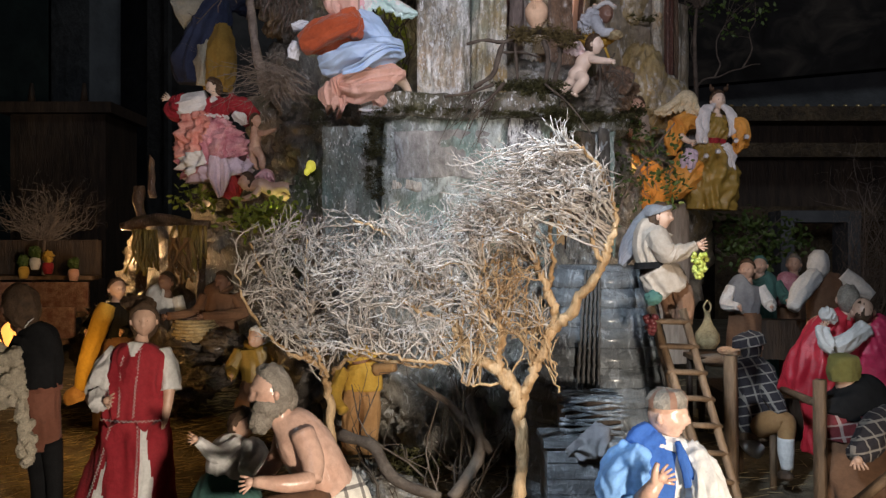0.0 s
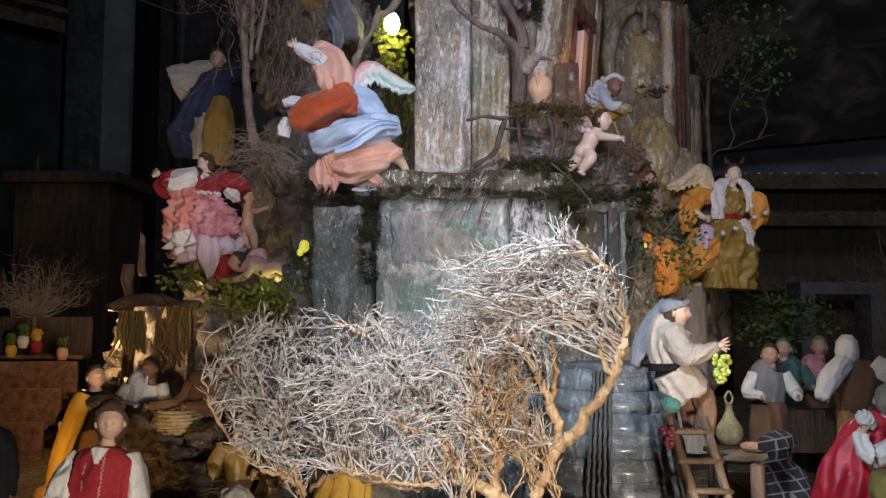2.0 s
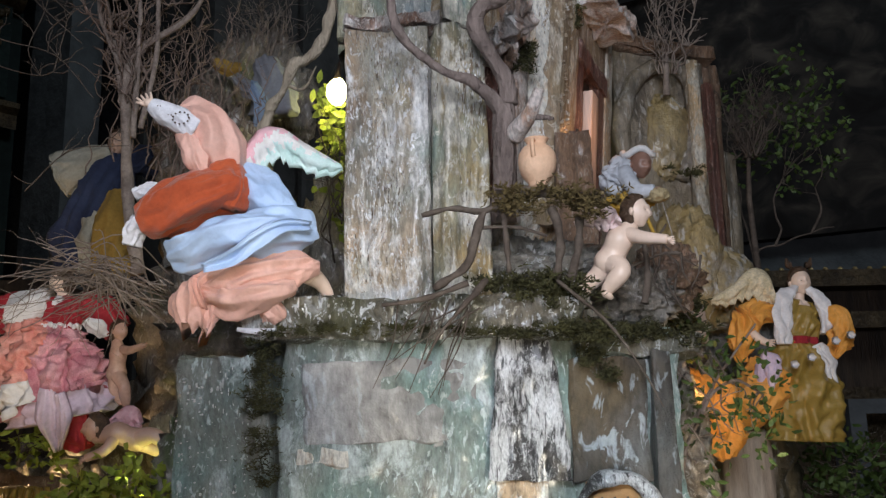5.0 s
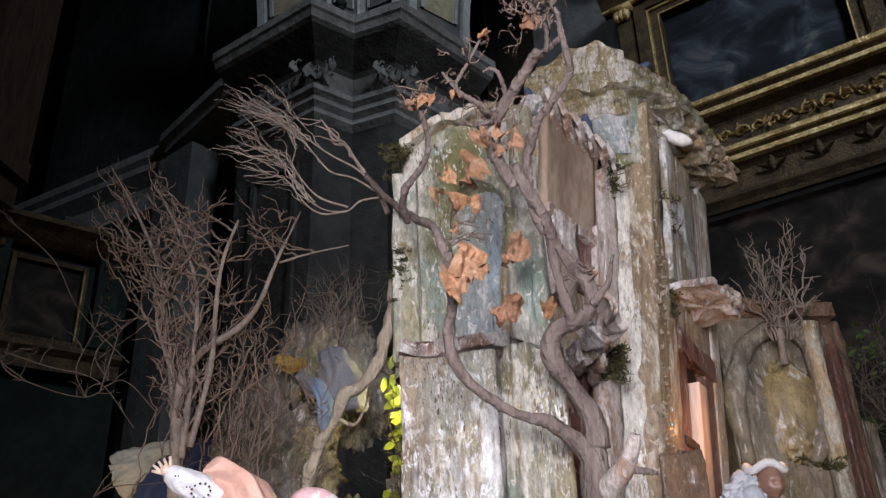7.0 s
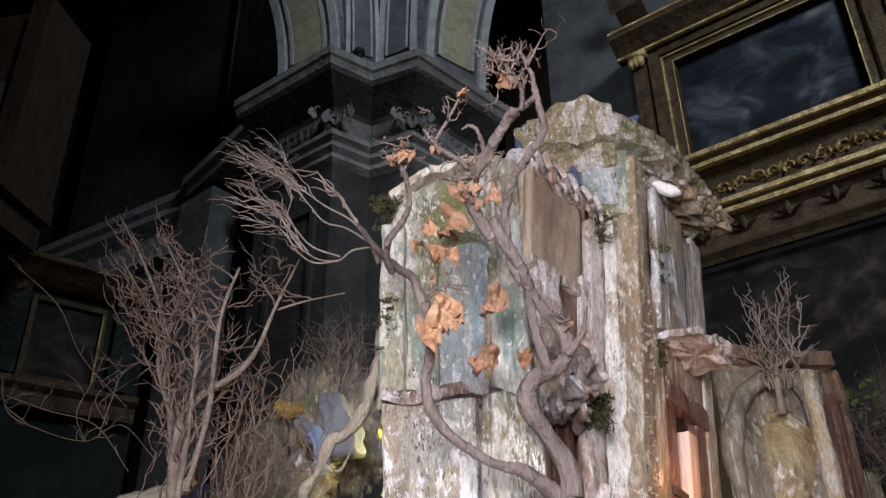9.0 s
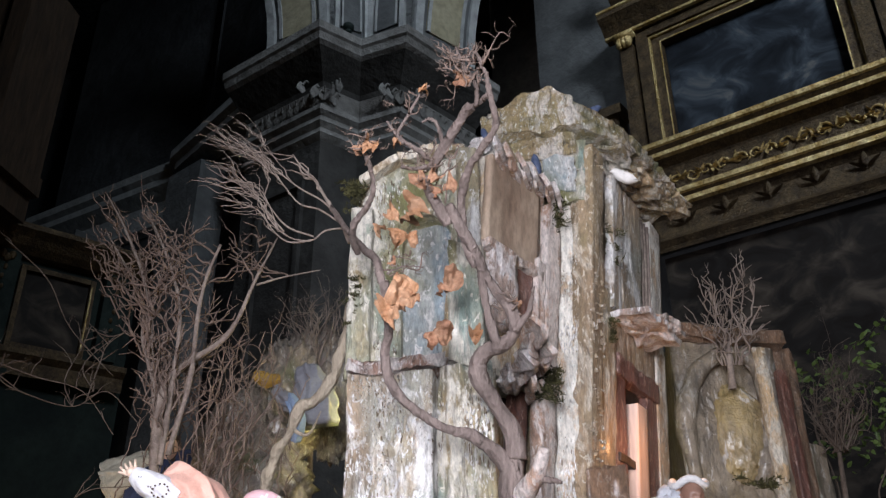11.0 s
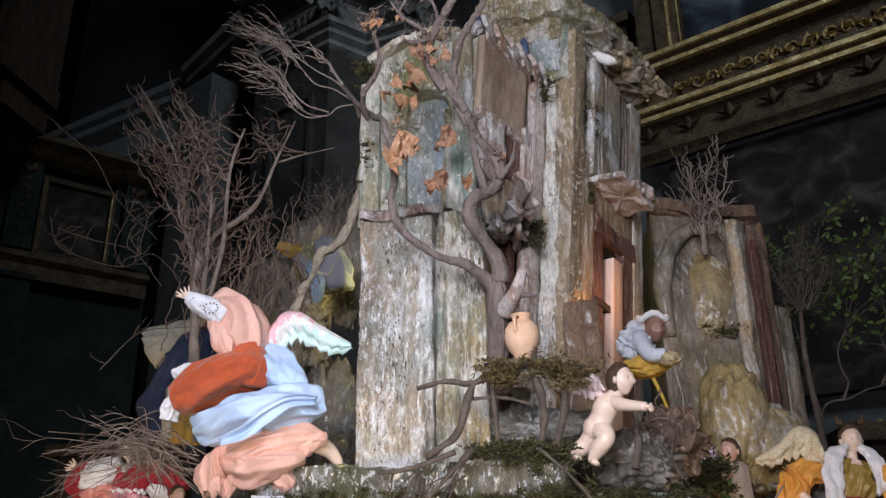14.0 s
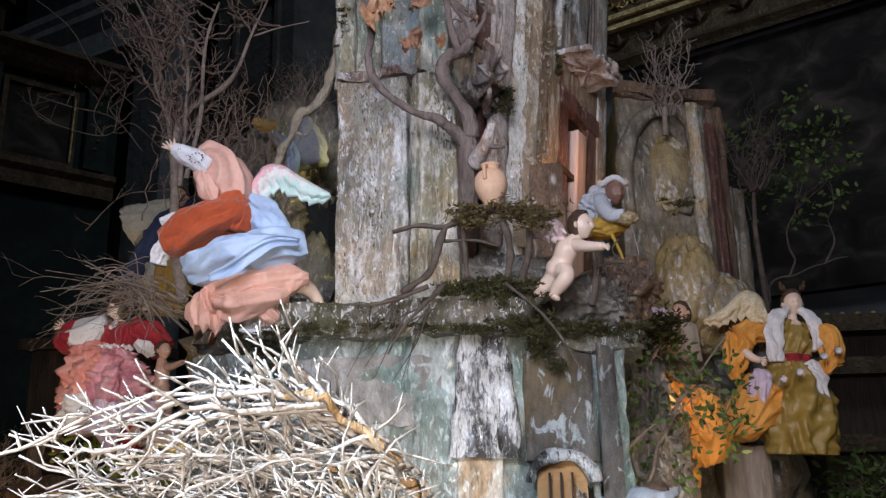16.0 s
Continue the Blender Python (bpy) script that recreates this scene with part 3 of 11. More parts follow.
def block(foot, z0, z1, amp=0.006, cell=0.012, seed=0.0, grainy=0.25, freq=45.0, taper=1.0, crumble=1.0, round_top=0.0):
    """A rough upright block over a footprint (corner points, in order), its faces broken like bark or old plaster."""
    s = Shape()
    pts = [V(p[0], p[1], 0) for p in foot]
    mid = sum(pts, V(0, 0, 0)) / len(pts)
    line = []
    for k, a in enumerate(pts):
        b = pts[(k + 1) % len(pts)]
        n = max(1, round((b - a).length / cell))
        line += [a.lerp(b, j / n) for j in range(n)]
    nz = max(2, round((z1 - z0) / cell))
    rows = []
    for i in range(nz + 1):
        t = i / nz
        z = z0 + (z1 - z0) * t
        k = 1 + (taper - 1) * t
        row = []
        for p in line:
            q = mid + (p - mid) * k
            q = V(q.x, q.y, z)
            w = V(q.x * freq, q.y * freq, q.z * freq * grainy) + V(seed * 7.3, seed * 3.1, seed)
            out = V(q.x - mid.x, q.y - mid.y, 0)
            d = noise.noise(w) + 0.5 * noise.noise(w * 2.3)
            low = noise.noise(w * 0.22)
            q = q + out.normalized() * amp * (d + 1.2 * low * crumble)
            if t in (0.0, 1.0):
                q.z += amp * 1.5 * crumble * noise.noise(V(q.x, q.y, seed) * 25)
            row.append(q)
        rows.append(row)
    s.rings(rows, 0, True, False)
    # caps as shrinking rings, so that the top is uneven too
    for end, flip in ((rows[-1], False), (rows[0], True)):
        cap = []
        for k in range(0, 6):
            f = 1 - k / 5.5
            cap.append([V(mid.x + (p.x - mid.x) * f, mid.y + (p.y - mid.y) * f, p.z + (0 if k == 0 else amp * noise.noise(V(p.x * f, p.y * f, seed) * 30)) + round_top * (1 - f * f) * (0 if flip else 1)) for p in end])
        if flip:
            cap = [list(reversed(r)) for r in cap]
        s.rings(cap, 0, True, False)
        last = len(s.v) - len(end)
        s.f.append(tuple(range(last, last + len(end))))
        s.m.append(0)
    return s


def rock(c, r, seed=0, rough=0.28, n=40):
    """A rough lump of cork or stone, cracked and pitted."""
    s = Shape()
    rows = []
    m = int(n * 1.6)
    for i in range(1, n):
        th = math.pi * i / n
        row = []
        for j in range(m):
            ph = 2 * math.pi * j / m
            u = V(math.sin(th) * math.cos(ph), math.sin(th) * math.sin(ph), math.cos(th))
            q = u * 1.5 + V(seed * 5.7, seed * 2.3, seed)
            q = q + V(noise.noise(q * 2), noise.noise(q * 2 + V(4, 0, 0)), noise.noise(q * 2 + V(0, 4, 0))) * 0.25
            k = 1 + rough * (noise.noise(q) + 1.5 * (0.22 - abs(noise.noise(q * 2.1))) + 1.1 * (0.2 - abs(noise.noise(q * 4.7))) + 0.7 * (0.2 - abs(noise.noise(q * 9.5))) + 0.25 * noise.noise(q * 19))
            row.append(V(c) + V(u.x * r[0], u.y * r[1], u.z * r[2]) * k)
        rows.append(row)
    s.rings(rows)
    return s


def flakes(name, corner, across, up, count, size, mat, parent, seed):
    """Small loose chips of bark and paint standing off a face."""
    rng = random.Random(seed)
    s = Shape()
    corner, across, up = V(corner), V(across), V(up)
    out = across.cross(up).normalized()
    for k in range(count):
        p = corner + across * rng.random() + up * rng.random() + out * rng.uniform(0.0003, 0.0018)
        m = max(0.15, abs(noise.noise(p * 9)) * 2.5)
        a, b = size * rng.uniform(0.10, 0.34) * m, size * rng.uniform(0.3, 1.8) * m
        ring = [p + across.normalized() * (a * math.cos(t) * rng.uniform(0.4, 1.5)) + up.normalized() * (b * math.sin(t) * rng.uniform(0.5, 1.3)) + out * rng.uniform(-0.001, 0.003) for t in np.linspace(0, 2 * math.pi, 7, endpoint=False)]
        s.rings([[q - out * 0.006 for q in ring], ring])
    ob = s.build(name, [mat], parent, "", False)
    return tagged(ob, kind="stuff")


def twiggy(s, start, end, radius, rng, depth, mat=0, kids=6, spread=0.5, shrink=0.42, bend=0.12, upward=0.0, sides=4, tip=0.35, roof=None):
    """A branch from start to end with side twigs, none of them above roof."""
    a, b = V(start), V(end)
    if roof and b.z > roof:
        b.z = roof - rng.uniform(0, 0.02)
    axis = b - a
    size = axis.length
    if size < 0.004:
        return
    wob = lambda k: V(rng.uniform(-1, 1), rng.uniform(-1, 1), rng.uniform(-1, 1)) * size * bend * k
    pts = [a, a.lerp(b, 0.33) + wob(0.8), a.lerp(b, 0.68) + wob(1.0), b]
    line = spline(pts, 3 if depth > 0 else 2)
    s.tube(line, (radius, radius * tip), mat, sides)
    if depth <= 0:
        return
    for k in range(kids):
        t = rng.uniform(0.25, 0.98)
        at = line[min(len(line) - 1, int(t * len(line)))]
        way = (axis.normalized() + V(rng.gauss(0, 1), rng.gauss(0, 1), rng.gauss(0, 1) + upward) * spread).normalized()
        twiggy(s, at, at + way * size * shrink * rng.uniform(0.55, 1.25), radius * (1 - 0.55 * t) * 0.62, rng, depth - 1, mat, max(2, kids - 2), spread, shrink, bend * 1.2, upward, max(3, sides - 1), tip, roof)


def moss_patch(name, line, width, count, seed, label, mat=None, parent=None, size=0.010, hang=0.3):
    """Clumps of short moss strands strewn along a line."""
    rng = random.Random(seed)
    s = Shape()
    pts = spline(line, 8)
    for k in range(count):
        if k % 14 == 0:
            spot, wide = pts[rng.randrange(len(pts))] + V(rng.gauss(0, width), rng.gauss(0, width * 0.4), rng.gauss(0, width * 0.6)), rng.uniform(0.3, 1.0)
        c = spot + V(rng.gauss(0, width), rng.gauss(0, width * 0.4), rng.gauss(0, width * 0.5)) * wide
        for j in range(3):
            way = V(rng.uniform(-1, 1), rng.uniform(-1.2, 0.2), rng.uniform(-hang, 1 - hang)).normalized()
            across = way.cross(V(rng.uniform(-1, 1), rng.uniform(-1, 1), rng.uniform(-1, 1))).normalized()
            s.leaf(c, way, across, size * rng.uniform(0.6, 1.5), size * 0.28, 0, rng.uniform(-0.3, 0.5), 0.0004)
    ob = s.build(name, [mat or M_MOSS], parent, "" if parent else label)
    if not parent:
        tagged(ob, label, "moss", "", "stuff")
    return ob


def doll_head(s, c, r, skin, hair, face=(0, -1, 0), bald=0.0, long_hair=0.0, beard=None, hair_r=1.0):
    """A modelled head with brow, sockets, nose, mouth and jaw, and a cap of hair with a hairline."""
    c, f = V(c), V(face).normalized()
    rt = f.cross(V(0, 0, 1)).normalized()
    up = rt.cross(f).normalized()
    g = lambda x, y, cx, cy, wx, wy: math.exp(-((x - cx) / wx) ** 2 - ((y - cy) / wy) ** 2)

    def ring_set(radius, nu, nv):
        rows = []
        for i in range(1, nv):
            th = math.pi * i / nv
            row = []
            for j in range(nu):
                ph = 2 * math.pi * j / nu
                x, y, z = math.sin(th) * math.sin(ph), math.sin(th) * math.cos(ph), math.cos(th)
                k = radius(x, y, z)
                row.append(c + (rt * (x * 0.80) + f * (y * 0.92) + up * (z * 1.12)) * (r * k))
            rows.append(row)
        return rows

    def skull(x, y, z):
        k = 1 - 0.16 * max(0, -z) ** 1.5 * (1 - 0.75 * max(0, y))
        if y > 0:
            k += 0.24 * g(x, z, 0, -0.18, 0.15, 0.16) + 0.12 * g(x, z, 0, 0.04, 0.09, 0.20) + 0.10 * g(x, z, 0, 0.27, 0.60, 0.10)
            k -= 0.17 * (g(x, z, 0.34, 0.06, 0.20, 0.12) + g(x, z, -0.34, 0.06, 0.20, 0.12))
            k += 0.06 * (g(x, z, 0.46, -0.24, 0.2, 0.2) + g(x, z, -0.46, -0.24, 0.2, 0.2))
            k += 0.08 * g(x, z, 0, -0.50, 0.24, 0.07) - 0.06 * g(x, z, 0, -0.58, 0.22, 0.035) + 0.07 * g(x, z, 0, -0.66, 0.2, 0.06) + 0.12 * g(x, z, 0, -0.86, 0.28, 0.14)
        return k

    s.rings(ring_set(skull, 36, 30), skin)
    for side in (-1, 1):
        s.ball(c + rt * (0.80 * r * side) - up * (0.08 * r) - f * (0.04 * r), (r * 0.16, r * 0.20, r * 0.28), skin, nu=10, nv=7)
    if hair is not None:
        def cap(x, y, z):
            edge = 0.30 + 0.95 * (z - 0.38) - y - 0.10 * abs(x) - 1.3 * bald * max(0, z) if z > 0.30 else 0.20 - y + 0.25 * (z - 0.3)
            on = min(1.0, max(0.0, edge / 0.16 + 0.5))
            n1 = noise.noise(V(x * 3.2, y * 3.2, z * 1.6 + c.x * 9)) + 0.5 * noise.noise(V(x * 8, y * 8, z * 3 + c.x * 9))
            return 0.88 + on * (0.24 * hair_r + 0.10 * n1 * hair_r)
        s.rings(ring_set(cap, 36, 26), hair)
        if long_hair:
            s.ball(c - f * r * 0.55 - V(0, 0, r * long_hair), (r * 0.8, r * 0.6, r * (0.7 + long_hair)), hair, folds=0.12, fold_scale=(3, 3, 1), seed=c.z * 9)
    if beard is not None:
        def jaw(x, y, z):
            edge = -0.46 - z + 0.25 * max(0, y) * (abs(x) > 0.3) + (0.0 if y > -0.1 else -0.5)
            on = min(1.0, max(0.0, edge / 0.14 + 0.5))
            return 0.86 + on * (0.34 + 0.16 * max(0, y) + 0.14 * noise.noise(V(x * 6, y * 6, z * 3)))
        s.rings(ring_set(jaw, 30, 24), beard)


def loft(s, secs, mat, folds=7, amp=0.06, seed=0, side=(1, 0, 0), n=72, steps=9, matfn=None, crease=0.0, jag=0.0, wrinkle=0.0018, freq=42.0):
    """Draped cloth or a limb: elliptical rings along a line, with pleats that drift and deepen towards the end."""
    line = spline([q[0] for q in secs], steps)
    m = len(line)
    rx = [float(np.interp(k / (m - 1) * (len(secs) - 1), range(len(secs)), [q[1] for q in secs])) for k in range(m)]
    ry = [float(np.interp(k / (m - 1) * (len(secs) - 1), range(len(secs)), [q[2] for q in secs])) for k in range(m)]
    for arr in (rx, ry):
        for _ in range(2):
            arr[1:-1] = [(arr[k - 1] + 2 * arr[k] + arr[k + 1]) / 4 for k in range(1, m - 1)]
    run = [0.0]
    for k in range(1, m):
        run.append(run[-1] + (line[k] - line[k - 1]).length)
    rows = []
    sd = V(side).normalized()
    for k in range(m):
        t = k / (m - 1)
        way = (line[min(k + 1, m - 1)] - line[max(k - 1, 0)]).normalized()
        ax = (sd - way * sd.dot(way)).normalized()
        ay = ax.cross(way)
        row = []
        for j in range(n):
            ph = 2 * math.pi * j / n
            cx, cy = math.cos(ph), math.sin(ph)
            drift = 1.6 * noise.noise(V(cx * 0.9, cy * 0.9, t * 1.6 + seed * 1.3))
            pleat = 1 - 2 * abs(math.sin(folds * 0.5 * ph + drift * 2.0 + seed))
            deep = (0.35 + 0.9 * t) * (0.55 + 0.9 * abs(noise.noise(V(cx * 1.4, cy * 1.4, seed + t))))
            q = 1 + amp * deep * pleat + 0.6 * amp * noise.noise(V(cx * 2, cy * 2, t * 3 + seed)) + crease * noise.noise(V(cx * 2.2, cy * 2.2, t * 11 + 2.0 * cx + seed * 3))
            p = line[k] + ax * (rx[k] * cx * q) + ay * (ry[k] * cy * q)
            if wrinkle:
                e = V(rx[k] * cx * freq, ry[k] * cy * freq, run[k] * freq * 0.42) + V(seed * 3.7, seed * 1.9, seed)
                e = e + V(noise.noise(e * 0.7), noise.noise(e * 0.7 + V(9, 0, 0)), noise.noise(e * 0.7 + V(0, 9, 0))) * 0.7
                p = p + (p - line[k]).normalized() * (wrinkle * (1.0 - 3.6 * abs(noise.noise(e)) - 1.1 * abs(noise.noise(e * 2.3)) + 1.2 * noise.noise(e * 0.45)))
            if jag and k == m - 1:
                p = p + way * (jag * noise.noise(V(cx * 2, cy * 2, seed)))
            row.append(p)
        rows.append(row)
    base = len(s.m)
    s.rings(rows, mat)
    if matfn:
        for k in range(m - 1):
            for j in range(n):
                s.m[base + k * n + j] = matfn(360 * (j + 0.5) / n, (k + 0.5) / (m - 1))

    def at(deg, t, out=0.0015):
        k, j = min(m - 1, int(round(t * (m - 1)))), int(round(deg / 360 * n)) % n
        p = rows[k][j]
        return p + (p - line[k]).normalized() * out
    return at


def stitch(s, points, mat, size=0.005, step=0.0035, r=0.0007):
    """A zigzag of coarse white thread along an edge."""
    line = []
    pts = [V(p) for p in points]
    for a, b in zip(pts, pts[1:]):
        n = max(1, int((b - a).length / step))
        line += [a.lerp(b, k / n) for k in range(n)]
    zig = []
    for k, p in enumerate(line):
        d = (line[min(k + 1, len(line) - 1)] - line[max(k - 1, 0)])
        acr = d.cross(V(0, 1, 0))
        acr = acr.normalized() if acr.length > 1e-6 else V(1, 0, 0)
        zig.append(p + acr * (size * 0.5 * (1 if k % 2 else -1)) + V(0, -0.001, 0))
    if len(zig) > 2:
        s.tube(zig, r, mat, 4)


def sprig(s, start, way, length, r, rng, depth, mat=0, bound=None, curl=1.0):
    """A dry twig that grows in a curving line and forks."""
    p, d = V(start), V(way).normalized()
    turn = V(rng.gauss(0, 1), rng.gauss(0, 1), rng.gauss(0.25, 1)) * (0.16 * curl)
    n = max(4, int(length / 0.011))
    pts, ways = [p], [d]
    for k in range(n):
        if rng.random() < 0.22:
            turn = V(rng.gauss(0, 1), rng.gauss(0, 1), rng.gauss(0.2, 1)) * (0.20 * curl)
        d = (d + turn * 0.7 + V(rng.gauss(0, 1), rng.gauss(0, 1), rng.gauss(0, 1)) * 0.10).normalized()
        if bound:
            near = min(bound, key=lambda b: sum(((p[i] - b[0][i]) / b[1][i]) ** 2 for i in range(3)))
            e = V([(p[i] - near[0][i]) / near[1][i] for i in range(3)])
            if e.length > 1.02 and k > 2 and d.dot(e) > 0:
                break
        p = p + d * (length / n)
        pts.append(p)
        ways.append(d)
    n = len(pts) - 1
    if n < 2:
        return
    s.tube(pts, (r, r * 0.72, r * 0.42), mat, 5 if r > 0.0012 else 4)
    if depth <= 0:
        return
    for k in range(rng.choice((3, 4, 4, 5))):
        j = rng.randrange(max(0, n // 5), n)
        dd = (ways[j] + V(rng.gauss(0, 1), rng.gauss(0, 1), rng.gauss(0.15, 1)) * 0.55).normalized()
        sprig(s, pts[j], dd, length * rng.uniform(0.28, 0.62), r * (1 - 0.45 * j / n) * 0.78, rng, depth - 1, mat, bound, curl * 1.15)


def coral(s, start, end, r, rng, mat=0, spur=0.03, gap=0.014, arch=0.02, wig=0.012):
    """A dry twig in an arching line, with short forked spurs that turn upwards."""
    a, b = V(start), V(end)
    if (b - a).length < 0.02:
        return
    lift = V(rng.gauss(0, 0.4), rng.gauss(0, 0.4), rng.uniform(0.2, 1.2)) * arch
    sw = rng.uniform(0, 50)
    line = spline([a, a.lerp(b, 0.45) + lift, b], 7)
    line = [p + V(noise.noise(p * 30 + V(sw, 0, 0)), noise.noise(p * 30 + V(0, sw, 0)), noise.noise(p * 30 + V(0, 0, sw))) * (wig * min(1.0, k / 4)) for k, p in enumerate(line)]
    s.tube(line, (r, r * 0.8, r * 0.5), mat, 5)
    size = (b - a).length
    for k in range(int(size / gap)):
        t = rng.uniform(0.15, 1.0)
        i = min(len(line) - 2, int(t * (len(line) - 1)))
        way = (line[i + 1] - line[i]).normalized()
        d = (way * 0.75 + V(rng.gauss(0, 1), rng.gauss(0, 1), rng.gauss(0.45, 0.9)) * 0.55).normalized()
        ln = spur * rng.uniform(0.45, 1.35)
        e = line[i] + d * ln
        m = line[i].lerp(e, 0.5) + V(rng.gauss(0, 1), rng.gauss(0, 1), rng.gauss(0, 1)) * (0.10 * ln)
        rr = r * (0.75 - 0.25 * t)
        s.tube([line[i], m, e], (rr, rr * 0.8, rr * 0.5), mat, 4)
        for q in range(rng.choice((0, 1, 1, 2))):
            d2 = (d + V(rng.gauss(0, 1), rng.gauss(0, 1), rng.gauss(0.4, 0.9)) * 0.6).normalized()
            o = m if q else m.lerp(e, 0.5)
            s.tube([o, o + d2 * (ln * rng.uniform(0.3, 0.6))], (rr * 0.7, rr * 0.4), mat, 4)


def palm(s, c, way, size, skin, spread_dir=(1, 0, 0)):
    """A small open hand: palm and four fingers and a thumb."""
    c, w, sd = V(c), V(way).normalized(), V(spread_dir).normalized()
    s.ball(c + w * size * 0.25, size * 0.42, skin, nu=10, nv=7)
    for k in range(4):
        o = sd * size * (k - 1.5) * 0.24
        s.tube([c + w * size * 0.4 + o, c + w * size * (1.2 - 0.08 * abs(k - 1.5)) + o * 1.7], (size * 0.14, size * 0.09), skin, 6)
    s.tube([c + w * size * 0.2 - sd * size * 0.3, c + w * size * 0.75 - sd * size * 0.85], (size * 0.15, size * 0.09), skin, 6)


def gown(s, top, bottom, rt, rb, mat, folds=9, amp=0.16, seed=0, n=40, flare=1.4, bend=(0, 0, 0)):
    """A skirt or tunic: rings from top to bottom with folds that deepen downwards."""
    a, b, bend = V(top), V(bottom), V(bend)
    rows = []
    for i in range(13):
        t = i / 12
        c = a.lerp(b, t) + bend * math.sin(math.pi * t)
        rx = rt[0] + (rb[0] - rt[0]) * t ** (1 / flare)
        ry = rt[1] + (rb[1] - rt[1]) * t ** (1 / flare)
        row = []
        for j in range(n):
            ph = 2 * math.pi * j / n
            k = 1 + amp * (0.25 + t) * (math.sin(folds * ph + seed * 2 + 1.3 * math.sin(2 * ph + seed)) * 0.5 + 0.5 * noise.noise(V(math.cos(ph) * 2, math.sin(ph) * 2, t * 1.5 + seed)))
            row.append(c + V(rx * math.cos(ph) * k, ry * math.sin(ph) * k, 0))
        rows.append(row)
    s.rings(rows, mat)


def limb(s, pts, radii, mat, folds=0.0, sides=12, seed=0):
    s.tube(spline(pts, 6), radii, mat, sides, folds, seed)


def figure(name, s, mats, base, label, category="figurine", group="nativity figurines"):
    ob = s.build(name, mats)
    place_at(ob, base)
    return tagged(ob, label, category, group)


# ---- the church round the nativity ----
def sweep(profile, path, mat=0, s=None):
    """A moulding: (outward, height) profile drawn along a plan line; outward is to the right of the way along it."""
    s = s or Shape()
    p = [V(q[0], q[1], 0) for q in path]
    norms = []
    for k in range(len(p)):
        d1 = (p[k] - p[k - 1]).normalized() if k else (p[1] - p[0]).normalized()
        d2 = (p[k + 1] - p[k]).normalized() if k < len(p) - 1 else d1
        n1, n2 = V(d1.y, -d1.x, 0), V(d2.y, -d2.x, 0)
        m = (n1 + n2).normalized()
        norms.append(m / max(0.35, m.dot(n1)))
    rows = [[p[k] + norms[k] * o + V(0, 0, z) for o, z in profile] for k in range(len(p))]
    s.rings(rows, mat, False, False)
    return s


def slab(name, lo, hi, mat, label="", turn=None, category="wall"):
    s = Shape()
    s.box(lo, hi, 0, turn)
    return tagged(s.build(name, [mat], None, "", False), label, category, "", "structure")


slab("floor", (-10, -6, -0.2), (8, 14, 0.0), M_FLOOR, "worn grey stone floor of the church", category="floor")
# vault and walls close the nave; their dark colour stands for its dimness
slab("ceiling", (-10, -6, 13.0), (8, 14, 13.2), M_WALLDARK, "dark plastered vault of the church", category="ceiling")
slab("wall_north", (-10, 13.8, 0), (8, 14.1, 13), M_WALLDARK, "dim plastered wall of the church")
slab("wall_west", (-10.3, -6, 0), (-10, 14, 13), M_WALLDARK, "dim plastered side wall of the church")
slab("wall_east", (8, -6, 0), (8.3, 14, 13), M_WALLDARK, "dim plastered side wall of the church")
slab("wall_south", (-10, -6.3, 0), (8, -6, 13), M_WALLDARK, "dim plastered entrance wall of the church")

# crossing pier with its stepped capital
PIER = [(-3.35, 8.36), (-1.98, 7.62), (-1.60, 8.00), (-1.06, 7.84), (-0.15, 9.07)]
pier = thing("pier", (-1.8, 8.6, 0), "grey stucco crossing pier with a stepped carved capital", "pier", "", "structure")
s = sweep([(-0.40, 8.02), (0.0, 8.0), (0.0, 7.90), (-0.03, 7.88), (-0.05, 7.80), (-0.10, 7.77)], PIER)
s.build("cornice", [M_PIERMOULD], pier, "", False)
# the soffit's shade comes from its dark stucco colour
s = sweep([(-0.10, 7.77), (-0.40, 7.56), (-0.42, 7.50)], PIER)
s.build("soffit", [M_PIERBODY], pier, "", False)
s = sweep([(-0.42, 7.50), (-0.44, 7.26), (-0.36, 7.22), (-0.34, 7.14), (-0.40, 7.10), (-0.37, 7.02), (-0.43, 6.97), (-0.41, 6.90), (-0.48, 6.84)], PIER)
capital = s.build("capital", [M_PIERMOULD], pier, "", False)
rng = random.Random(5)
for k in range(len(PIER) - 1):
    a, b = V(*PIER[k], 0), V(*PIER[k + 1], 0)
    d = (b - a).normalized()
    nrm = V(d.y, -d.x, 0)
    n = max(3, int((b - a).length / 0.11))
    for j in range(n):
        c = a.lerp(b, (j + 0.5) / n) - nrm * 0.425 + V(0, 0, 7.30)
        s = Shape()
        s.leaf(c, V(rng.uniform(-0.25, 0.25), 0, 1) + nrm * 0.12, d, rng.uniform(0.15, 0.19), 0.11, 0, 0.16, 0.012)
        s.tube(spline([c + V(0, 0, 0.10), c + V(0, 0, 0.15) + nrm * 0.03 + d * 0.02, c + V(0, 0, 0.13) + nrm * 0.05 + d * 0.045], 4), (0.012, 0.009), 0, 6)
        s.build("carved_leaf", [M_PIERMOULD], capital)
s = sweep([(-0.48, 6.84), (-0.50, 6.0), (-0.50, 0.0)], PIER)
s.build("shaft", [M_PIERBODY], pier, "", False)
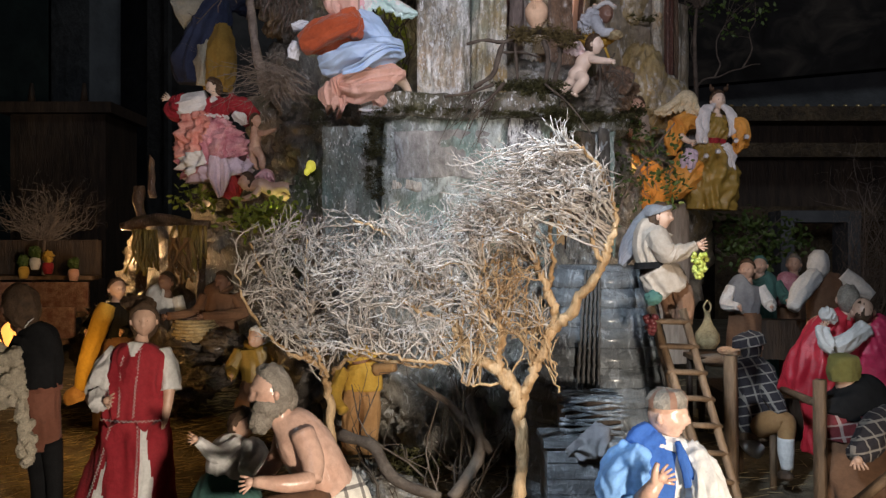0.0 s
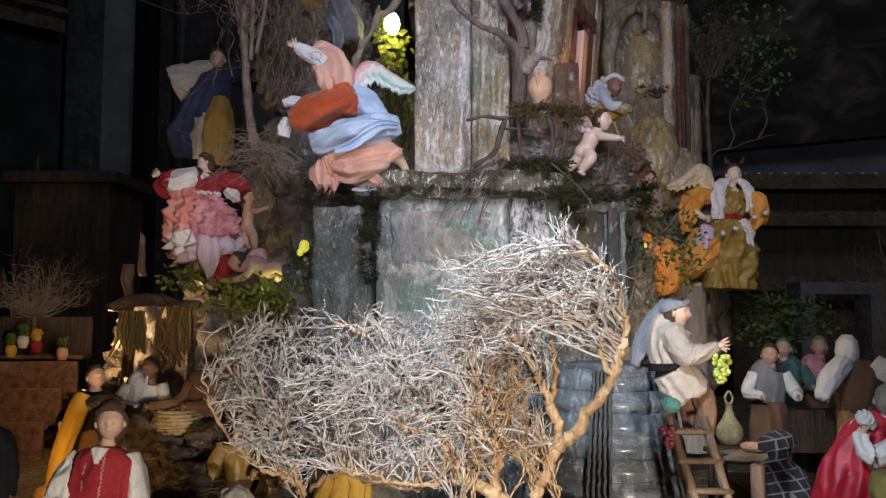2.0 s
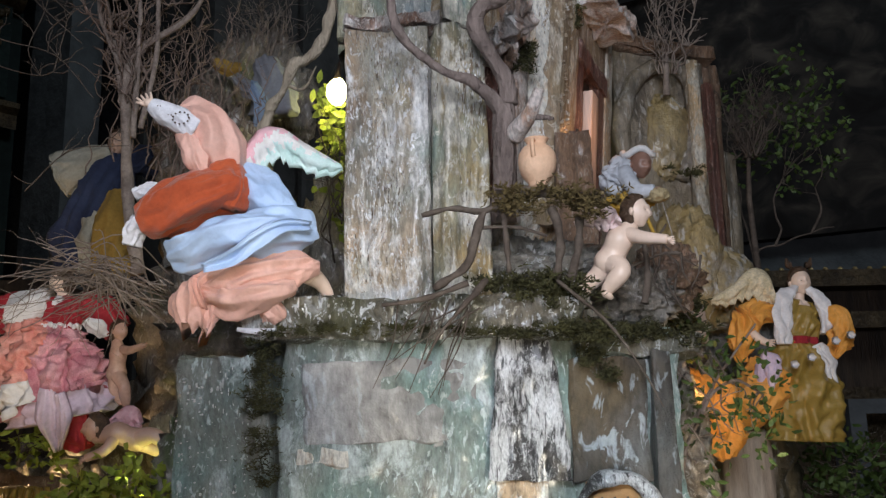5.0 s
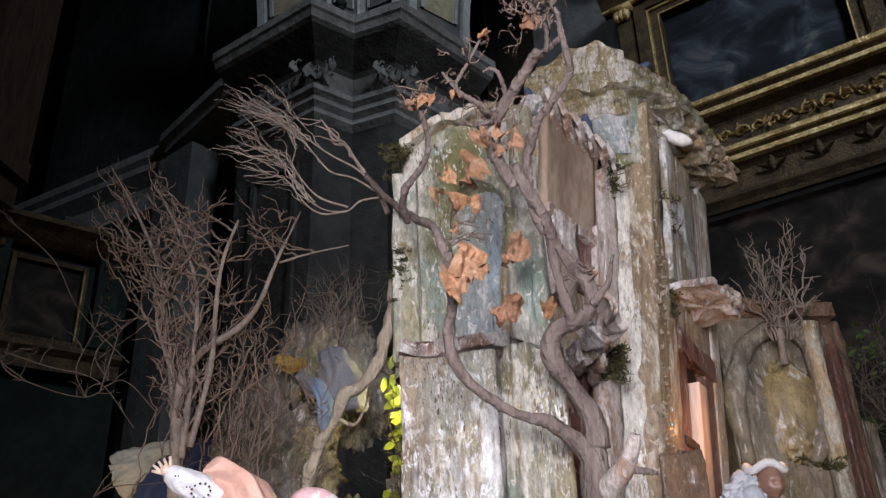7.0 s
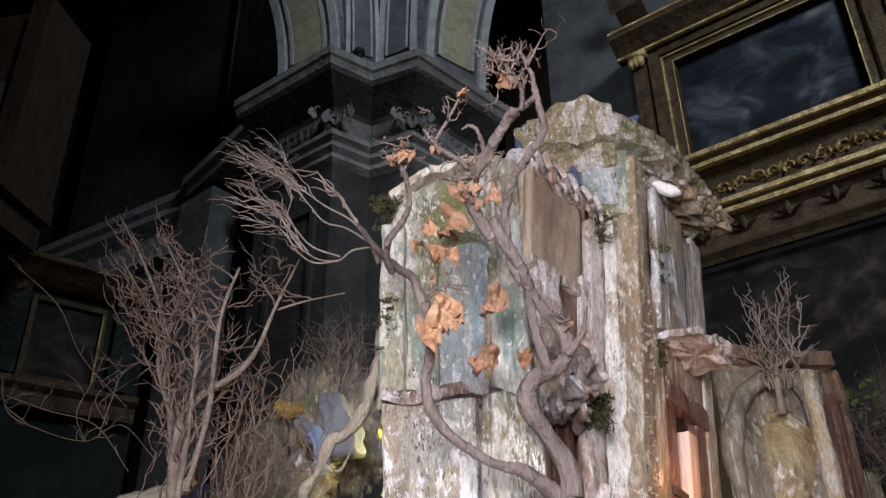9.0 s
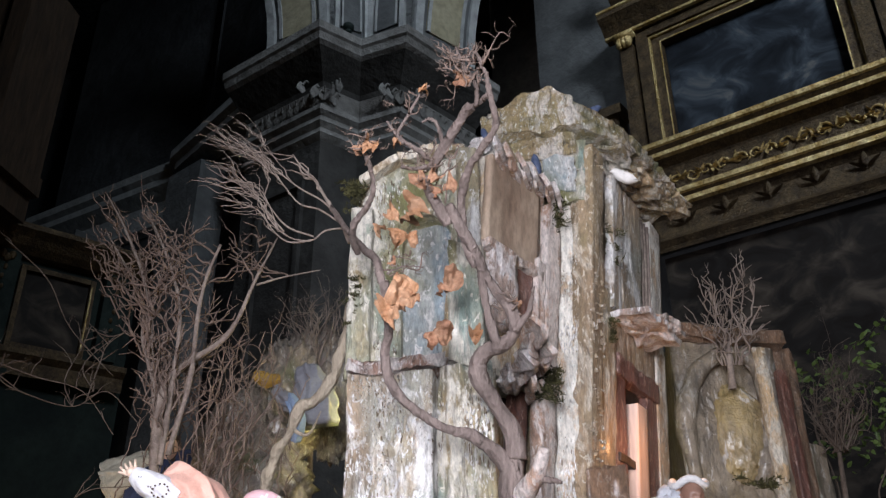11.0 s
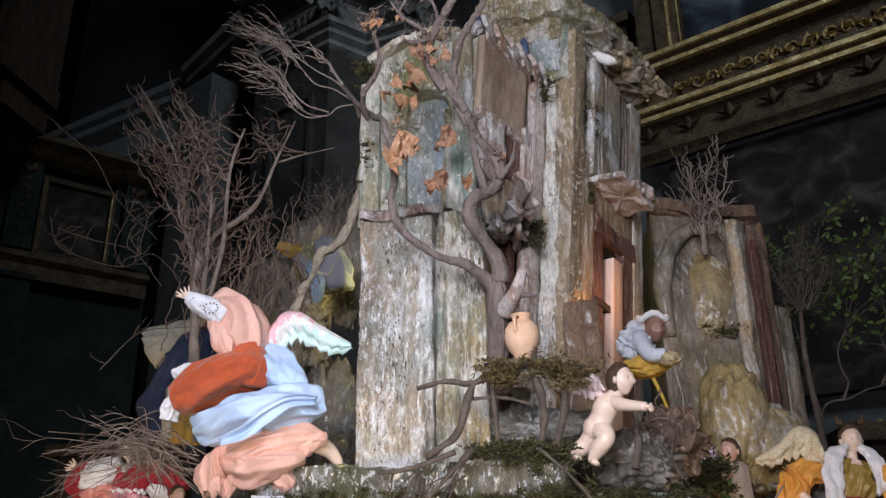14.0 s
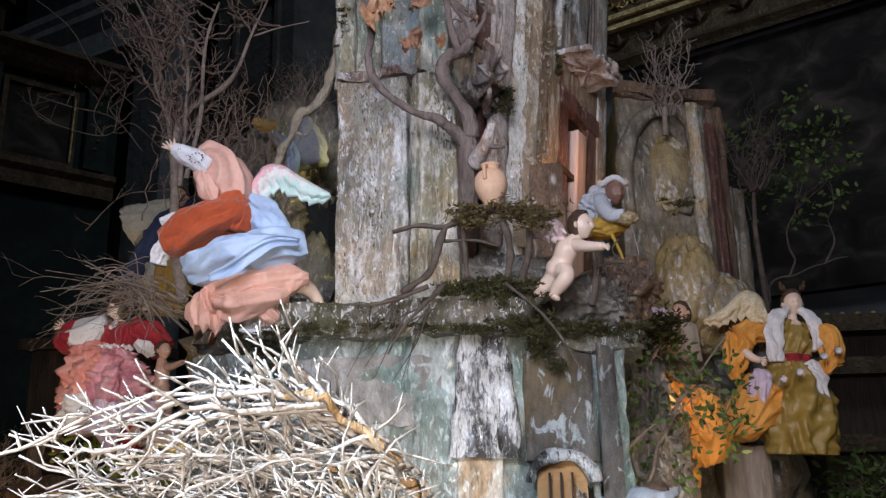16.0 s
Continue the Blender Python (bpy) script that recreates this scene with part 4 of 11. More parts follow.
for (x0, y0), (x1, y1) in ((PIER[0], PIER[1]), (PIER[3], PIER[4])):
    a, b = V(x0, y0, 0), V(x1, y1, 0)
    d = (b - a).normalized()
    nrm = V(d.y, -d.x, 0)
    t = Matrix(((d.x, nrm.x, 0, a.x - nrm.x * 0.5), (d.y, nrm.y, 0, a.y - nrm.y * 0.5), (0, 0, 1, 0), (0, 0, 0, 1)))
    ln = (b - a).length
    s = Shape()
    for lo, hi in (((0.30, 0.003, 1.2), (0.36, 0.05, 6.4)), ((ln - 0.62, 0.003, 1.2), (ln - 0.56, 0.05, 6.4)), ((0.36, 0.003, 6.34), (ln - 0.62, 0.05, 6.40))):
        s.box(lo, hi, 0, t)
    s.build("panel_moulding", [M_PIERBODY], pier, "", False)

# the two coffered arch ribs that spring from the pier
def arch_rib(name, foot_a, foot_b, lean, label, field):
    """A curved band of an arch with raised borders and a sunk panel."""
    rib = thing(name, (*foot_a, 8.0), label, "arch", "", "structure")
    a, b, lean = V(*foot_a, 8.01), V(*foot_b, 8.01), V(*lean)
    d = (b - a).normalized()
    nrm = V(d.y, -d.x, 0)
    for u0, u1, out, mat, nm in ((0, 1, 0.0, M_STONE, "band"), (0.0, 0.12, 0.05, M_MOULD, "border"), (0.88, 1.0, 0.05, M_MOULD, "border"), (0.20, 0.80, 0.025, field, "panel"), (0.20, 0.25, 0.04, M_MOULD, "moulding"), (0.75, 0.80, 0.04, M_MOULD, "moulding")):
        s = Shape()
        rows = []
        for k in range(13):
            t = k / 12
            if nm in ("panel", "moulding"):
                t = 0.06 + 0.94 * t
            up = V(0, 0, 2.6 * math.sin(t * 1.35)) + lean * (1 - math.cos(t * 1.35)) * 2.6
            rows.append([a.lerp(b, u0) + up - nrm * 0.3, a.lerp(b, u0) + up + nrm * out, a.lerp(b, u1) + up + nrm * out, a.lerp(b, u1) + up - nrm * 0.3])
        s.rings(rows)
        s.build(nm, [mat], rib, "", False)
    return rib


arch_rib("arch_west", (-2.75, 8.22), (-1.95, 7.90), (-0.55, -0.3, 0), "pale grey coffered arch rib with an ochre panel", M_OCHREPANEL)
arch_rib("arch_middle", (-1.93, 7.98), (-1.60, 8.22), (-0.12, -0.2, 0), "pale grey moulded arch rib", M_STONE)
arch_rib("arch_inner", (-1.58, 8.22), (-1.12, 8.05), (0.12, -0.2, 0), "pale grey moulded arch rib", M_STONE)
arch_rib("arch_east", (-1.05, 8.12), (-0.45, 8.75), (0.5, -0.3, 0), "pale grey coffered arch rib with an ochre panel", M_OCHREPANEL)
lmp = Shape()
lmp.ball((-1.735, 7.90, 8.09), (0.065, 0.065, 0.065), 0)
lmp.tube([(-1.735, 7.90, 8.0), (-1.735, 7.90, 8.05)], 0.04, 0, 10)
tagged(lmp.build("spot_housing", [M_BLUEGREEN]), "small dark lamp housing on the pier cornice", "lamp")

# nave wall and its cornice, going away to the west
WEST = [(-7.9, 11.6), (-4.92, 10.34), (-4.80, 10.10), (-3.2, 8.75)]
for k in range(len(WEST) - 1):
    s = Shape()
    a, b = V(*WEST[k], 0), V(*WEST[k + 1], 0)
    d = (b - a).normalized()
    nrm = V(d.y, -d.x, 0)
    t = Matrix(((d.x, nrm.x, 0, a.x), (d.y, nrm.y, 0, a.y), (0, 0, 1, 0), (0, 0, 0, 1)))
    s.box((0, -0.5, 0), ((b - a).length, -0.42, 13.0), 0, t)
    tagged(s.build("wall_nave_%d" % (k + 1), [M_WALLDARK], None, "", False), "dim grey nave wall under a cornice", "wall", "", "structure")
s = sweep([(-0.40, 8.22), (0.0, 8.19), (0.0, 8.07), (-0.08, 8.02), (-0.08, 7.92), (-0.30, 7.80), (-0.33, 7.5), (-0.28, 7.42), (-0.40, 7.36)], WEST)
tagged(s.build("trim_nave_cornice", [M_MOULD], None, "", False), "long grey moulded cornice along the nave wall", "cornice", "", "structure")
for k, x in enumerate((-6.6, -4.1)):
    y = 11.0 if k == 0 else 9.5
    s = Shape()
    s.box((-0.35, -0.15, 0), (0.35, 0.25, 7.4), 0, Matrix.Translation((x, y, 0)) @ Matrix.Rotation(radians(-32), 4, "Z"))
    tagged(s.build("pilaster", [M_STONE], None, "", False), "flat grey pilaster against the nave wall", "pilaster", "", "structure")


def wall_frame(origin, along):
    d = V(*along, 0).normalized()
    nrm = V(d.y, -d.x, 0)
    return Matrix(((d.x, nrm.x, 0, origin[0]), (d.y, nrm.y, 0, origin[1]), (0, 0, 1, 0), (0, 0, 0, 1)))


# chapel wall with the great gilded altarpiece
EAST = wall_frame((1.65, 8.5), (0.875, -0.484))
slab("wall_chapel_return", (-3.2, -1.9, 0), (-1.40, -1.6, 13.0), M_BROWNWALL, "dim brown plastered wall behind the arch", EAST)
slab("wall_chapel", (-1.66, -0.6, 0), (6.5, -0.28, 13.0), M_STONE, "grey plastered chapel wall behind the altarpiece", EAST)
piece = thing("altarpiece", EAST @ V(0.9, -0.28, 5.0), "dark gilded altarpiece with an old blue painting", "altarpiece")


def bits(name, boxes, mat, parent, m, label="", smooth=False):
    s = Shape()
    for lo, hi in boxes:
        s.box(lo, hi, 0, m)
    return s.build(name, [mat], parent, label, smooth)


bits("painting", [((0.05, -0.27, 6.69), (1.80, -0.10, 7.94))], M_CANVAS, piece, EAST, "dark blue clouded old canvas")
for nm, mat, boxes in (
        ("inner_frame", M_GILTDARK, [((-0.06, -0.27, 6.60), (0.046, 0.0, 8.03)), ((1.804, -0.27, 6.60), (1.91, 0.0, 8.03)), ((0.05, -0.27, 7.944), (1.80, 0.0, 8.03)), ((0.05, -0.27, 6.60), (1.80, 0.0, 6.686))]),
        ("gilt_fillet", M_GILT, [((-0.085, -0.27, 6.60), (-0.063, 0.03, 8.06)), ((1.913, -0.27, 6.60), (1.935, 0.03, 8.06)), ((-0.063, -0.27, 8.033), (1.913, 0.03, 8.06))]),
        ("gilt_fillet", M_GILT, [((0.030, 0.002, 6.70), (0.044, 0.012, 7.96)), ((1.806, 0.002, 6.70), (1.820, 0.012, 7.96)), ((0.046, 0.002, 7.946), (1.804, 0.012, 7.960))]),
        ("outer_frame", M_GILTDARK, [((-0.22, -0.27, 6.6), (-0.088, 0.06, 8.14)), ((1.938, -0.27, 6.6), (2.10, 0.06, 8.14)), ((-0.088, -0.27, 8.063), (1.938, 0.06, 8.16))]),
        ("side_pilaster", M_GILTDARK, [((-0.40, -0.27, 6.6), (-0.25, 0.10, 8.02))]),
        ("side_pilaster", M_GILTDARK, [((2.13, -0.27, 6.6), (2.40, 0.10, 8.02))])):
    bits(nm, boxes, mat, piece, EAST)
for u in (-0.33, 2.27):
    s = Shape()
    for k in range(3):
        s.ball(EAST @ V(u - 0.05 + 0.05 * k, 0.13, 8.04), (0.05, 0.05, 0.08), 0, nu=10, nv=7)
    s.box((u - 0.12, 0.0, 8.11), (u + 0.12, 0.17, 8.16), 0, EAST)
    s.build("pilaster_capital", [M_GILT], piece, "gilded capital")
PATH_E = [tuple((EAST @ V(u, 0.0, 0))[:2]) for u in (-0.55, 4.6)]
s = sweep([(-0.2, 8.48), (0.30, 8.44), (0.30, 8.36), (0.20, 8.28), (0.12, 8.19), (0.02, 8.16)], PATH_E)
s.build("upper_cornice", [M_GILTDARK], piece, "", False)
for prof in ([(0.10, 8.22), (0.135, 8.20), (0.135, 8.17), (0.10, 8.16)], [(0.28, 8.47), (0.315, 8.455), (0.315, 8.425), (0.28, 8.41)]):
    s = sweep(prof, PATH_E)
    s.build("gilt_fillet", [M_GILT], piece, "", False)
frieze = None
for nm, mat, prof in (
        ("ledge", M_GILTDARK, [(-0.2, 6.58), (0.20, 6.56), (0.21, 6.50), (0.16, 6.46), (0.17, 6.40), (0.10, 6.36), (0.04, 6.33)]),
        ("gilt_fillet", M_GILT, [(0.195, 6.575), (0.225, 6.555), (0.225, 6.505), (0.185, 6.485)]),
        ("gilt_fillet", M_GILT, [(0.155, 6.45), (0.188, 6.44), (0.188, 6.395), (0.145, 6.38)]),
        ("carved_frieze", M_GILTDARK, [(0.04, 6.33), (0.03, 6.30), (0.03, 6.02), (0.05, 5.99)]),
        ("ledge", M_GILTDARK, [(0.05, 5.99), (0.13, 5.975), (0.14, 5.93), (0.10, 5.90), (0.11, 5.85), (0.05, 5.80)]),
        ("gilt_fillet", M_GILT, [(0.12, 6.0), (0.158, 5.985), (0.158, 5.935), (0.11, 5.915)]),
        ("gilt_fillet", M_GILT, [(0.095, 5.895), (0.13, 5.885), (0.13, 5.835), (0.085, 5.82)]),
        ("lower_panel", M_GILTDARK, [(0.05, 5.80), (0.02, 5.76), (0.02, 5.55), (0.07, 5.50), (0.02, 5.45), (0.0, 5.41)])):
    s = sweep(prof, PATH_E)
    band = s.build(nm, [mat], piece, "", False)
    frieze = band if nm == "carved_frieze" else frieze
rng = random.Random(8)
u = -0.5
while u < 4.4:
    s = Shape()
    c = EAST @ V(u, 0.06, 6.16)
    r, flip = rng.uniform(0.055, 0.085), rng.choice((-1, 1))
    turn0 = rng.uniform(-0.6, 0.6)
    ring = [c + (EAST.to_3x3() @ V(r * math.cos(turn0 + a) * (1 - a / 9), 0.012 * math.sin(3 * a) - 0.02, flip * r * math.sin(turn0 + a) * (1 - a / 9))) for a in np.linspace(0, 6.5, 14)]
    s.tube(ring, (0.014, 0.006), 0, 5)
    s.build("carved_scroll", [M_GILT], frieze)
    for k in range(6):
        s = Shape()
        w = EAST.to_3x3() @ V(rng.uniform(-1, 1), 0.12, rng.uniform(-0.8, 0.8))
        s.leaf(c + (EAST.to_3x3() @ V(rng.uniform(0.04, 0.14), -0.02, 0)), w, V(0, 0, 1).cross(w), rng.uniform(0.06, 0.12), 0.035, 0, 0.3, 0.008)
        s.build("carved_leaf", [M_GILT], frieze)
    u += rng.uniform(0.14, 0.18)
s = Shape()
u = -0.4
while u < 4.4:
    c = EAST @ V(u, 0.04, 5.655)
    for k in range(3):
        w = EAST.to_3x3() @ V((-1, 0, 1)[k], 0.3, 0.8 - 0.5 * abs(k - 1))
        s.leaf(c, w, V(0, 0, 1).cross(w), 0.15, 0.06, 0, 0.2, 0.008)
    u += 0.42
s.build("carved_leaves", [M_GILTDARK], piece, "dull carved leaf band")
bits("lower_canvas", [((-0.3, -0.27, 2.9), (4.2, -0.12, 5.40))], M_CANVASBROWN, piece, EAST, "very dark brown canvas")
s = sweep([(-0.2, 8.9), (0.26, 9.25), (0.26, 9.18), (0.12, 8.9)], [tuple((EAST @ V(u, 0, 0))[:2]) for u in (-0.55, -0.2)])
s.build("broken_pediment", [M_GILTDARK], piece, "", False)
s = Shape()
s.box((-0.86, -0.28, 7.26), (-0.52, 0.0, 7.38), 0, EAST)
s.box((-0.80, -0.28, 6.86), (-0.58, -0.08, 7.26), 0, EAST)
tagged(s.build("stone_bracket", [M_GILTDARK], None, "", False), "small dark wooden bracket on the chapel wall", "bracket")

# side altar in the west with its dark picture, organ case above it
WALT = wall_frame((-4.70, 7.0), (0.686, 0.727))
side = thing("side_altar", WALT @ V(0.2, 0, 0), "dim green marble side altar with dark brown paintings", "altar")
bits("back_wall", [((-2.0, -0.5, 0), (1.40, -0.1, 5.2))], M_BLUEGREEN, side, WALT)
for u0, u1 in ((0.36, 0.93), (-0.95, -0.24)):
    bits("dark_painting", [((u0, -0.09, 4.33), (u1, -0.05, 5.02))], M_CANVASBROWN, side, WALT, "very dark brown canvas")
    bits("painting_frame", [((u0 - 0.05, -0.09, 4.28), (u0 - 0.004, 0.0, 5.07)), ((u1 + 0.004, -0.09, 4.28), (u1 + 0.05, 0.0, 5.07)), ((u0, -0.09, 5.024), (u1, 0.0, 5.07)), ((u0, -0.09, 4.28), (u1, 0.0, 4.326))], M_GILTDARK, side, WALT)
    bits("gilt_fillet", [((u1 + 0.010, 0.003, 4.34), (u1 + 0.022, 0.010, 5.0))], M_GILT, side, WALT)
M_GREENPAINT = surface("dim_green_painted_wood", (0.012, 0.019, 0.018), (0.026, 0.038, 0.035), 4, 0.85, 0.2, dirt=0.4, gloss=0.2)
for u0, u1 in ((0.04, 0.28), (1.06, 1.26)):
    bits("pilaster", [((u0, -0.09, 4.30), (u1, 0.05, 5.16))], M_GREENPAINT, side, WALT)
    um = (u0 + u1) / 2
    beads = [((um - 0.04 + 0.04 * k, 0.06, 5.10 - 0.03 * (k == 1)), (0.035, 0.03, 0.045)) for k in range(3)]
    beads += [((um + 0.008 * (-1) ** k, 0.056, 4.98 - 0.095 * k), (0.020, 0.014, 0.034 - 0.003 * k)) for k in range(6)]
    for c, r in beads:
        s = Shape()
        s.ball(WALT @ V(c), r, 0, nu=8, nv=6)
        s.build("carved_bead", [M_GILTDARK], side, "gilded carved bead")
WP = [tuple((WALT @ V(u, 0.0, 0))[:2]) for u in (-2.0, 1.36)]
s = sweep([(-0.1, 5.42), (0.22, 5.38), (0.22, 5.33), (0.14, 5.28), (0.08, 5.22), (0.0, 5.17), (-0.1, 5.16)], WP)
s.build("altar_cornice", [M_GILTDARK], side, "", False)
s = sweep([(-0.1, 4.27), (0.12, 4.25), (0.12, 4.20), (0.06, 4.15), (0.06, 4.02)], WP)
s.build("altar_shelf", [M_GILTDARK], side, "", False)
s = Shape()
s.tube(spline([WALT @ V(-0.15, 0.1, 5.40), WALT @ V(-0.45, 0.1, 5.62), WALT @ V(-0.9, 0.1, 5.78), WALT @ V(-1.5, 0.1, 5.82)], 6), (0.05, 0.09, 0.10), 0, 8)
s.build("curved_gable", [M_GILTDARK], side)
bits("pedestal", [((0.05, 0.0, 0), (0.31, 0.2, 3.96)), ((0.02, 0.0, 3.964), (0.34, 0.24, 4.01))], M_GREENPAINT, side, WALT)
organ = thing("organ", (-4.9, 6.2, 5.0), "tin organ pipes in a dark wooden case", "organ")
for k in range(7):
    s = Shape()
    x = -4.98 + 0.105 * k
    s.tube([(x, 6.0, 5.57), (x, 6.0, 5.70), (x, 6.0, 6.9 - 0.07 * k)], (0.01, 0.030, 0.030), 0, 12)
    s.build("organ_pipe", [M_TIN], organ)
for nm, lo, hi in (("base", (-5.6, 5.85, 5.36), (-4.02, 6.6, 5.54)), ("corbel", (-5.6, 6.0, 5.12), (-4.10, 6.6, 5.356)), ("back_board", (-5.6, 6.12, 5.544), (-4.234, 6.6, 7.4)), ("side_board", (-4.23, 5.95, 5.544), (-4.05, 6.6, 7.4))):
    s = Shape()
    s.box(lo, hi)
    s.build(nm, [M_DARKWOOD], organ, "", False)
booth = thing("confessional", (-2.7, 6.2, 0), "very dark wooden confessional against the wall", "cabinet")
for nm, lo, hi in (("body", (-3.05, 5.9, 0), (-2.38, 6.5, 2.25)), ("cornice", (-3.12, 5.84, 2.254), (-2.32, 6.55, 2.33)), ("door", (-3.0, 5.88, 0.3), (-2.43, 5.897, 2.1))):
    s = Shape()
    s.box(lo, hi)
    s.build(nm, [M_DARKWOOD], booth, "", False)
for x in (-2.9, -2.53):
    s = Shape()
    s.tube([(x, 5.9, 2.33), (x, 5.9, 2.47)], (0.03, 0.012), 0, 8)
    s.build("finial", [M_DARKWOOD], booth)
rail = thing("side_altar_table", (3.0, 6.3, 0), "dark altar table with gilded mouldings", "altar")
bits("body", [((1.95, 6.0, 0), (4.6, 6.6, 1.50))], M_GILTDARK, rail, Matrix.Identity(4))
for z, d in ((1.50, 0.12), (1.95, 0.10), (2.20, 0.14)):
    bits("step", [((1.85, 6.0 - d, z), (4.7, 6.6, z + 0.10))], M_GILTDARK, rail, Matrix.Identity(4))
bits("gradine", [((1.95, 6.1, 1.6), (4.6, 6.6, 1.95)), ((1.95, 6.1, 2.05), (4.6, 6.6, 2.2))], M_DARKWOOD, rail, Matrix.Identity(4))
for k in range(14):
    s = Shape()
    s.ball((2.05 + 0.09 * k, 5.95, 2.315), 0.016, 0, nu=8, nv=6)
    s.build("gilt_knob", [M_GILT], rail)


# ---- platform and ground ----
def ground_z(x, y):
    """Height of the nativity's ground: it climbs towards the ruin."""
    return 0.745 + 0.06 * max(0, y - 1.6) + 0.02 * noise.noise(V(x * 3, y * 3, 0)) + 0.012 * noise.noise(V(x * 9, y * 9, 4))


s = Shape()
s.box((-2.6, 0.55, 0.0), (2.4, 4.6, 0.66))
tagged(s.build("platform", [M_DARKWOOD], None, "", False), "dark wooden platform that carries the nativity", "platform", "", "structure")
s = Shape()
nx, ny = 120, 96
rows = []
for i in range(ny + 1):
    y = 0.55 + 4.05 * i / ny
    rows.append([V(-2.6 + 5.0 * j / nx, y, ground_z(-2.6 + 5.0 * j / nx, y)) for j in range(nx + 1)])
s.rings(rows, 0, False)
tagged(s.build("ground", [M_EARTH]), "trodden brown earth strewn with straw", "ground", "", "structure")
rng = random.Random(21)
s = Shape()
for k in range(5200):
    x, y = rng.uniform(-1.5, 1.5), rng.uniform(0.9, 3.0)
    if rng.random() < 0.5:
        x = rng.gauss(-0.6, 0.3)
    a = rng.gauss(0.1, 0.7)
    ln = rng.uniform(0.02, 0.07)
    z = ground_z(x, y) + rng.uniform(0.001, 0.012)
    s.tube([(x, y, z), (x + ln * math.cos(a), y + ln * math.sin(a), z + rng.uniform(-0.003, 0.008))], (0.0011, 0.0007), 0, 3)
tagged(s.build("straw", [M_STRAW]), "loose dry straw scattered over the ground", "straw", "", "stuff")

# ---- the ruined temple ----
temple = thing("ruined_temple", (0.1, 2.3, 0.78), "ruined temple of flaking bark and painted plaster", "ruin")


def ruin(name, sh, mat, label=""):
    return sh.build(name, [mat], temple, label)


ruin("plinth_wall", block([(-0.15, 2.100), (0.15, 2.100), (0.27, 2.115), (0.44, 2.15), (0.44, 2.6), (-0.15, 2.6)], 0.86, 1.64, 0.006, 0.010, 1, 0.8, 34), M_PLINTH, "grey-green crumbling plaster wall")
ruin("plinth_side", block([(-0.30, 2.09), (-0.165, 2.075), (-0.14, 2.5), (-0.30, 2.5)], 0.86, 1.605, 0.009, 0.013, 2, 0.5, 30), M_PLINTH)
ruin("plaque", block([(-0.116, 2.0975), (0.136, 2.0975), (0.136, 2.12), (-0.116, 2.12)], 1.478, 1.594, 0.006, 0.006, 3, 1.0, 22), M_PLASTER, "smooth grey plaster panel")
ruin("plaque_sill", block([(-0.125, 2.097), (-0.055, 2.097), (-0.055, 2.12), (-0.125, 2.12)], 1.448, 1.470, 0.007, 0.006, 4), M_POST)
ruin("birch_slab", block([(0.145, 2.075), (0.262, 2.075), (0.255, 2.14), (0.15, 2.14)], 1.425, 1.635, 0.006, 0.008, 5, 0.3, 60, 0.62), M_BIRCH, "peeling black and white birch bark slab")
ruin("lower_post", block([(0.155, 2.09), (0.23, 2.09), (0.23, 2.15), (0.155, 2.15)], 1.05, 1.425, 0.005, 0.012, 6), M_POST)
ruin("dark_panel", block([(0.268, 2.103), (0.385, 2.118), (0.385, 2.16), (0.268, 2.16)], 1.42, 1.595, 0.005, 0.012, 7), M_SOOT, "sooty grey plaster panel")
ruin("side_jamb", block([(0.392, 2.105), (0.425, 2.115), (0.425, 2.18), (0.392, 2.17)], 1.10, 1.605, 0.005, 0.010, 8), M_SOOT)
ruin("ledge", block([(-0.205, 2.060), (0.285, 2.055), (0.30, 2.5), (-0.205, 2.5)], 1.625, 1.684, 0.009, 0.008, 9, 1.0, 45), M_LEDGE, "mossy chalk-flecked stone ledge")
ruin("right_ledge", block([(0.285, 2.09), (0.475, 2.15), (0.46, 2.45), (0.29, 2.45)], 1.600, 1.630, 0.008, 0.007, 10, 1.0, 45), M_LEDGE)
ruin("pillar", block([(-0.066, 2.150), (0.070, 2.140), (0.078, 2.42), (-0.066, 2.42)], 1.69, 2.142, 0.0060, 0.006, 11, 0.16, 85), M_PILLAR, "pillar of flaking white and brown bark")
ruin("pillar_side", block([(0.074, 2.150), (0.100, 2.138), (0.125, 2.152), (0.160, 2.150), (0.160, 2.42), (0.078, 2.42)], 1.69, 2.150, 0.009, 0.006, 12, 0.12, 80), M_GREENBARK, "green-streaked bark strip")
ruin("pillar_cap", block([(-0.068, 2.142), (0.092, 2.134), (0.095, 2.30), (-0.068, 2.30)], 2.144, 2.164, 0.008, 0.005, 13, 1.0, 90), M_CRUST, "ragged red-brown bark edge")
# upper arch block with a sunk round niche, set back behind the pillar's face
s = Shape()
outline = [(-0.088, 2.13), (-0.089, 2.22), (-0.088, 2.32), (-0.087, 2.41), (-0.084, 2.465), (-0.078, 2.505), (-0.064, 2.532), (-0.044, 2.550), (-0.020, 2.564), (0.005, 2.573), (0.030, 2.579), (0.055, 2.581), (0.085, 2.582), (0.112, 2.580), (0.128, 2.565), (0.138, 2.52), (0.142, 2.44), (0.144, 2.35), (0.146, 2.25), (0.148, 2.17), (0.148, 2.13)]
NX, NR, NZ = 0.050, 0.046, 2.385
inner = [(NX - NR, 2.19)] + [(NX - NR * math.cos(a), NZ + 0.072 * math.sin(a)) for a in np.linspace(0, math.pi, 19)] + [(NX + NR, 2.19)]
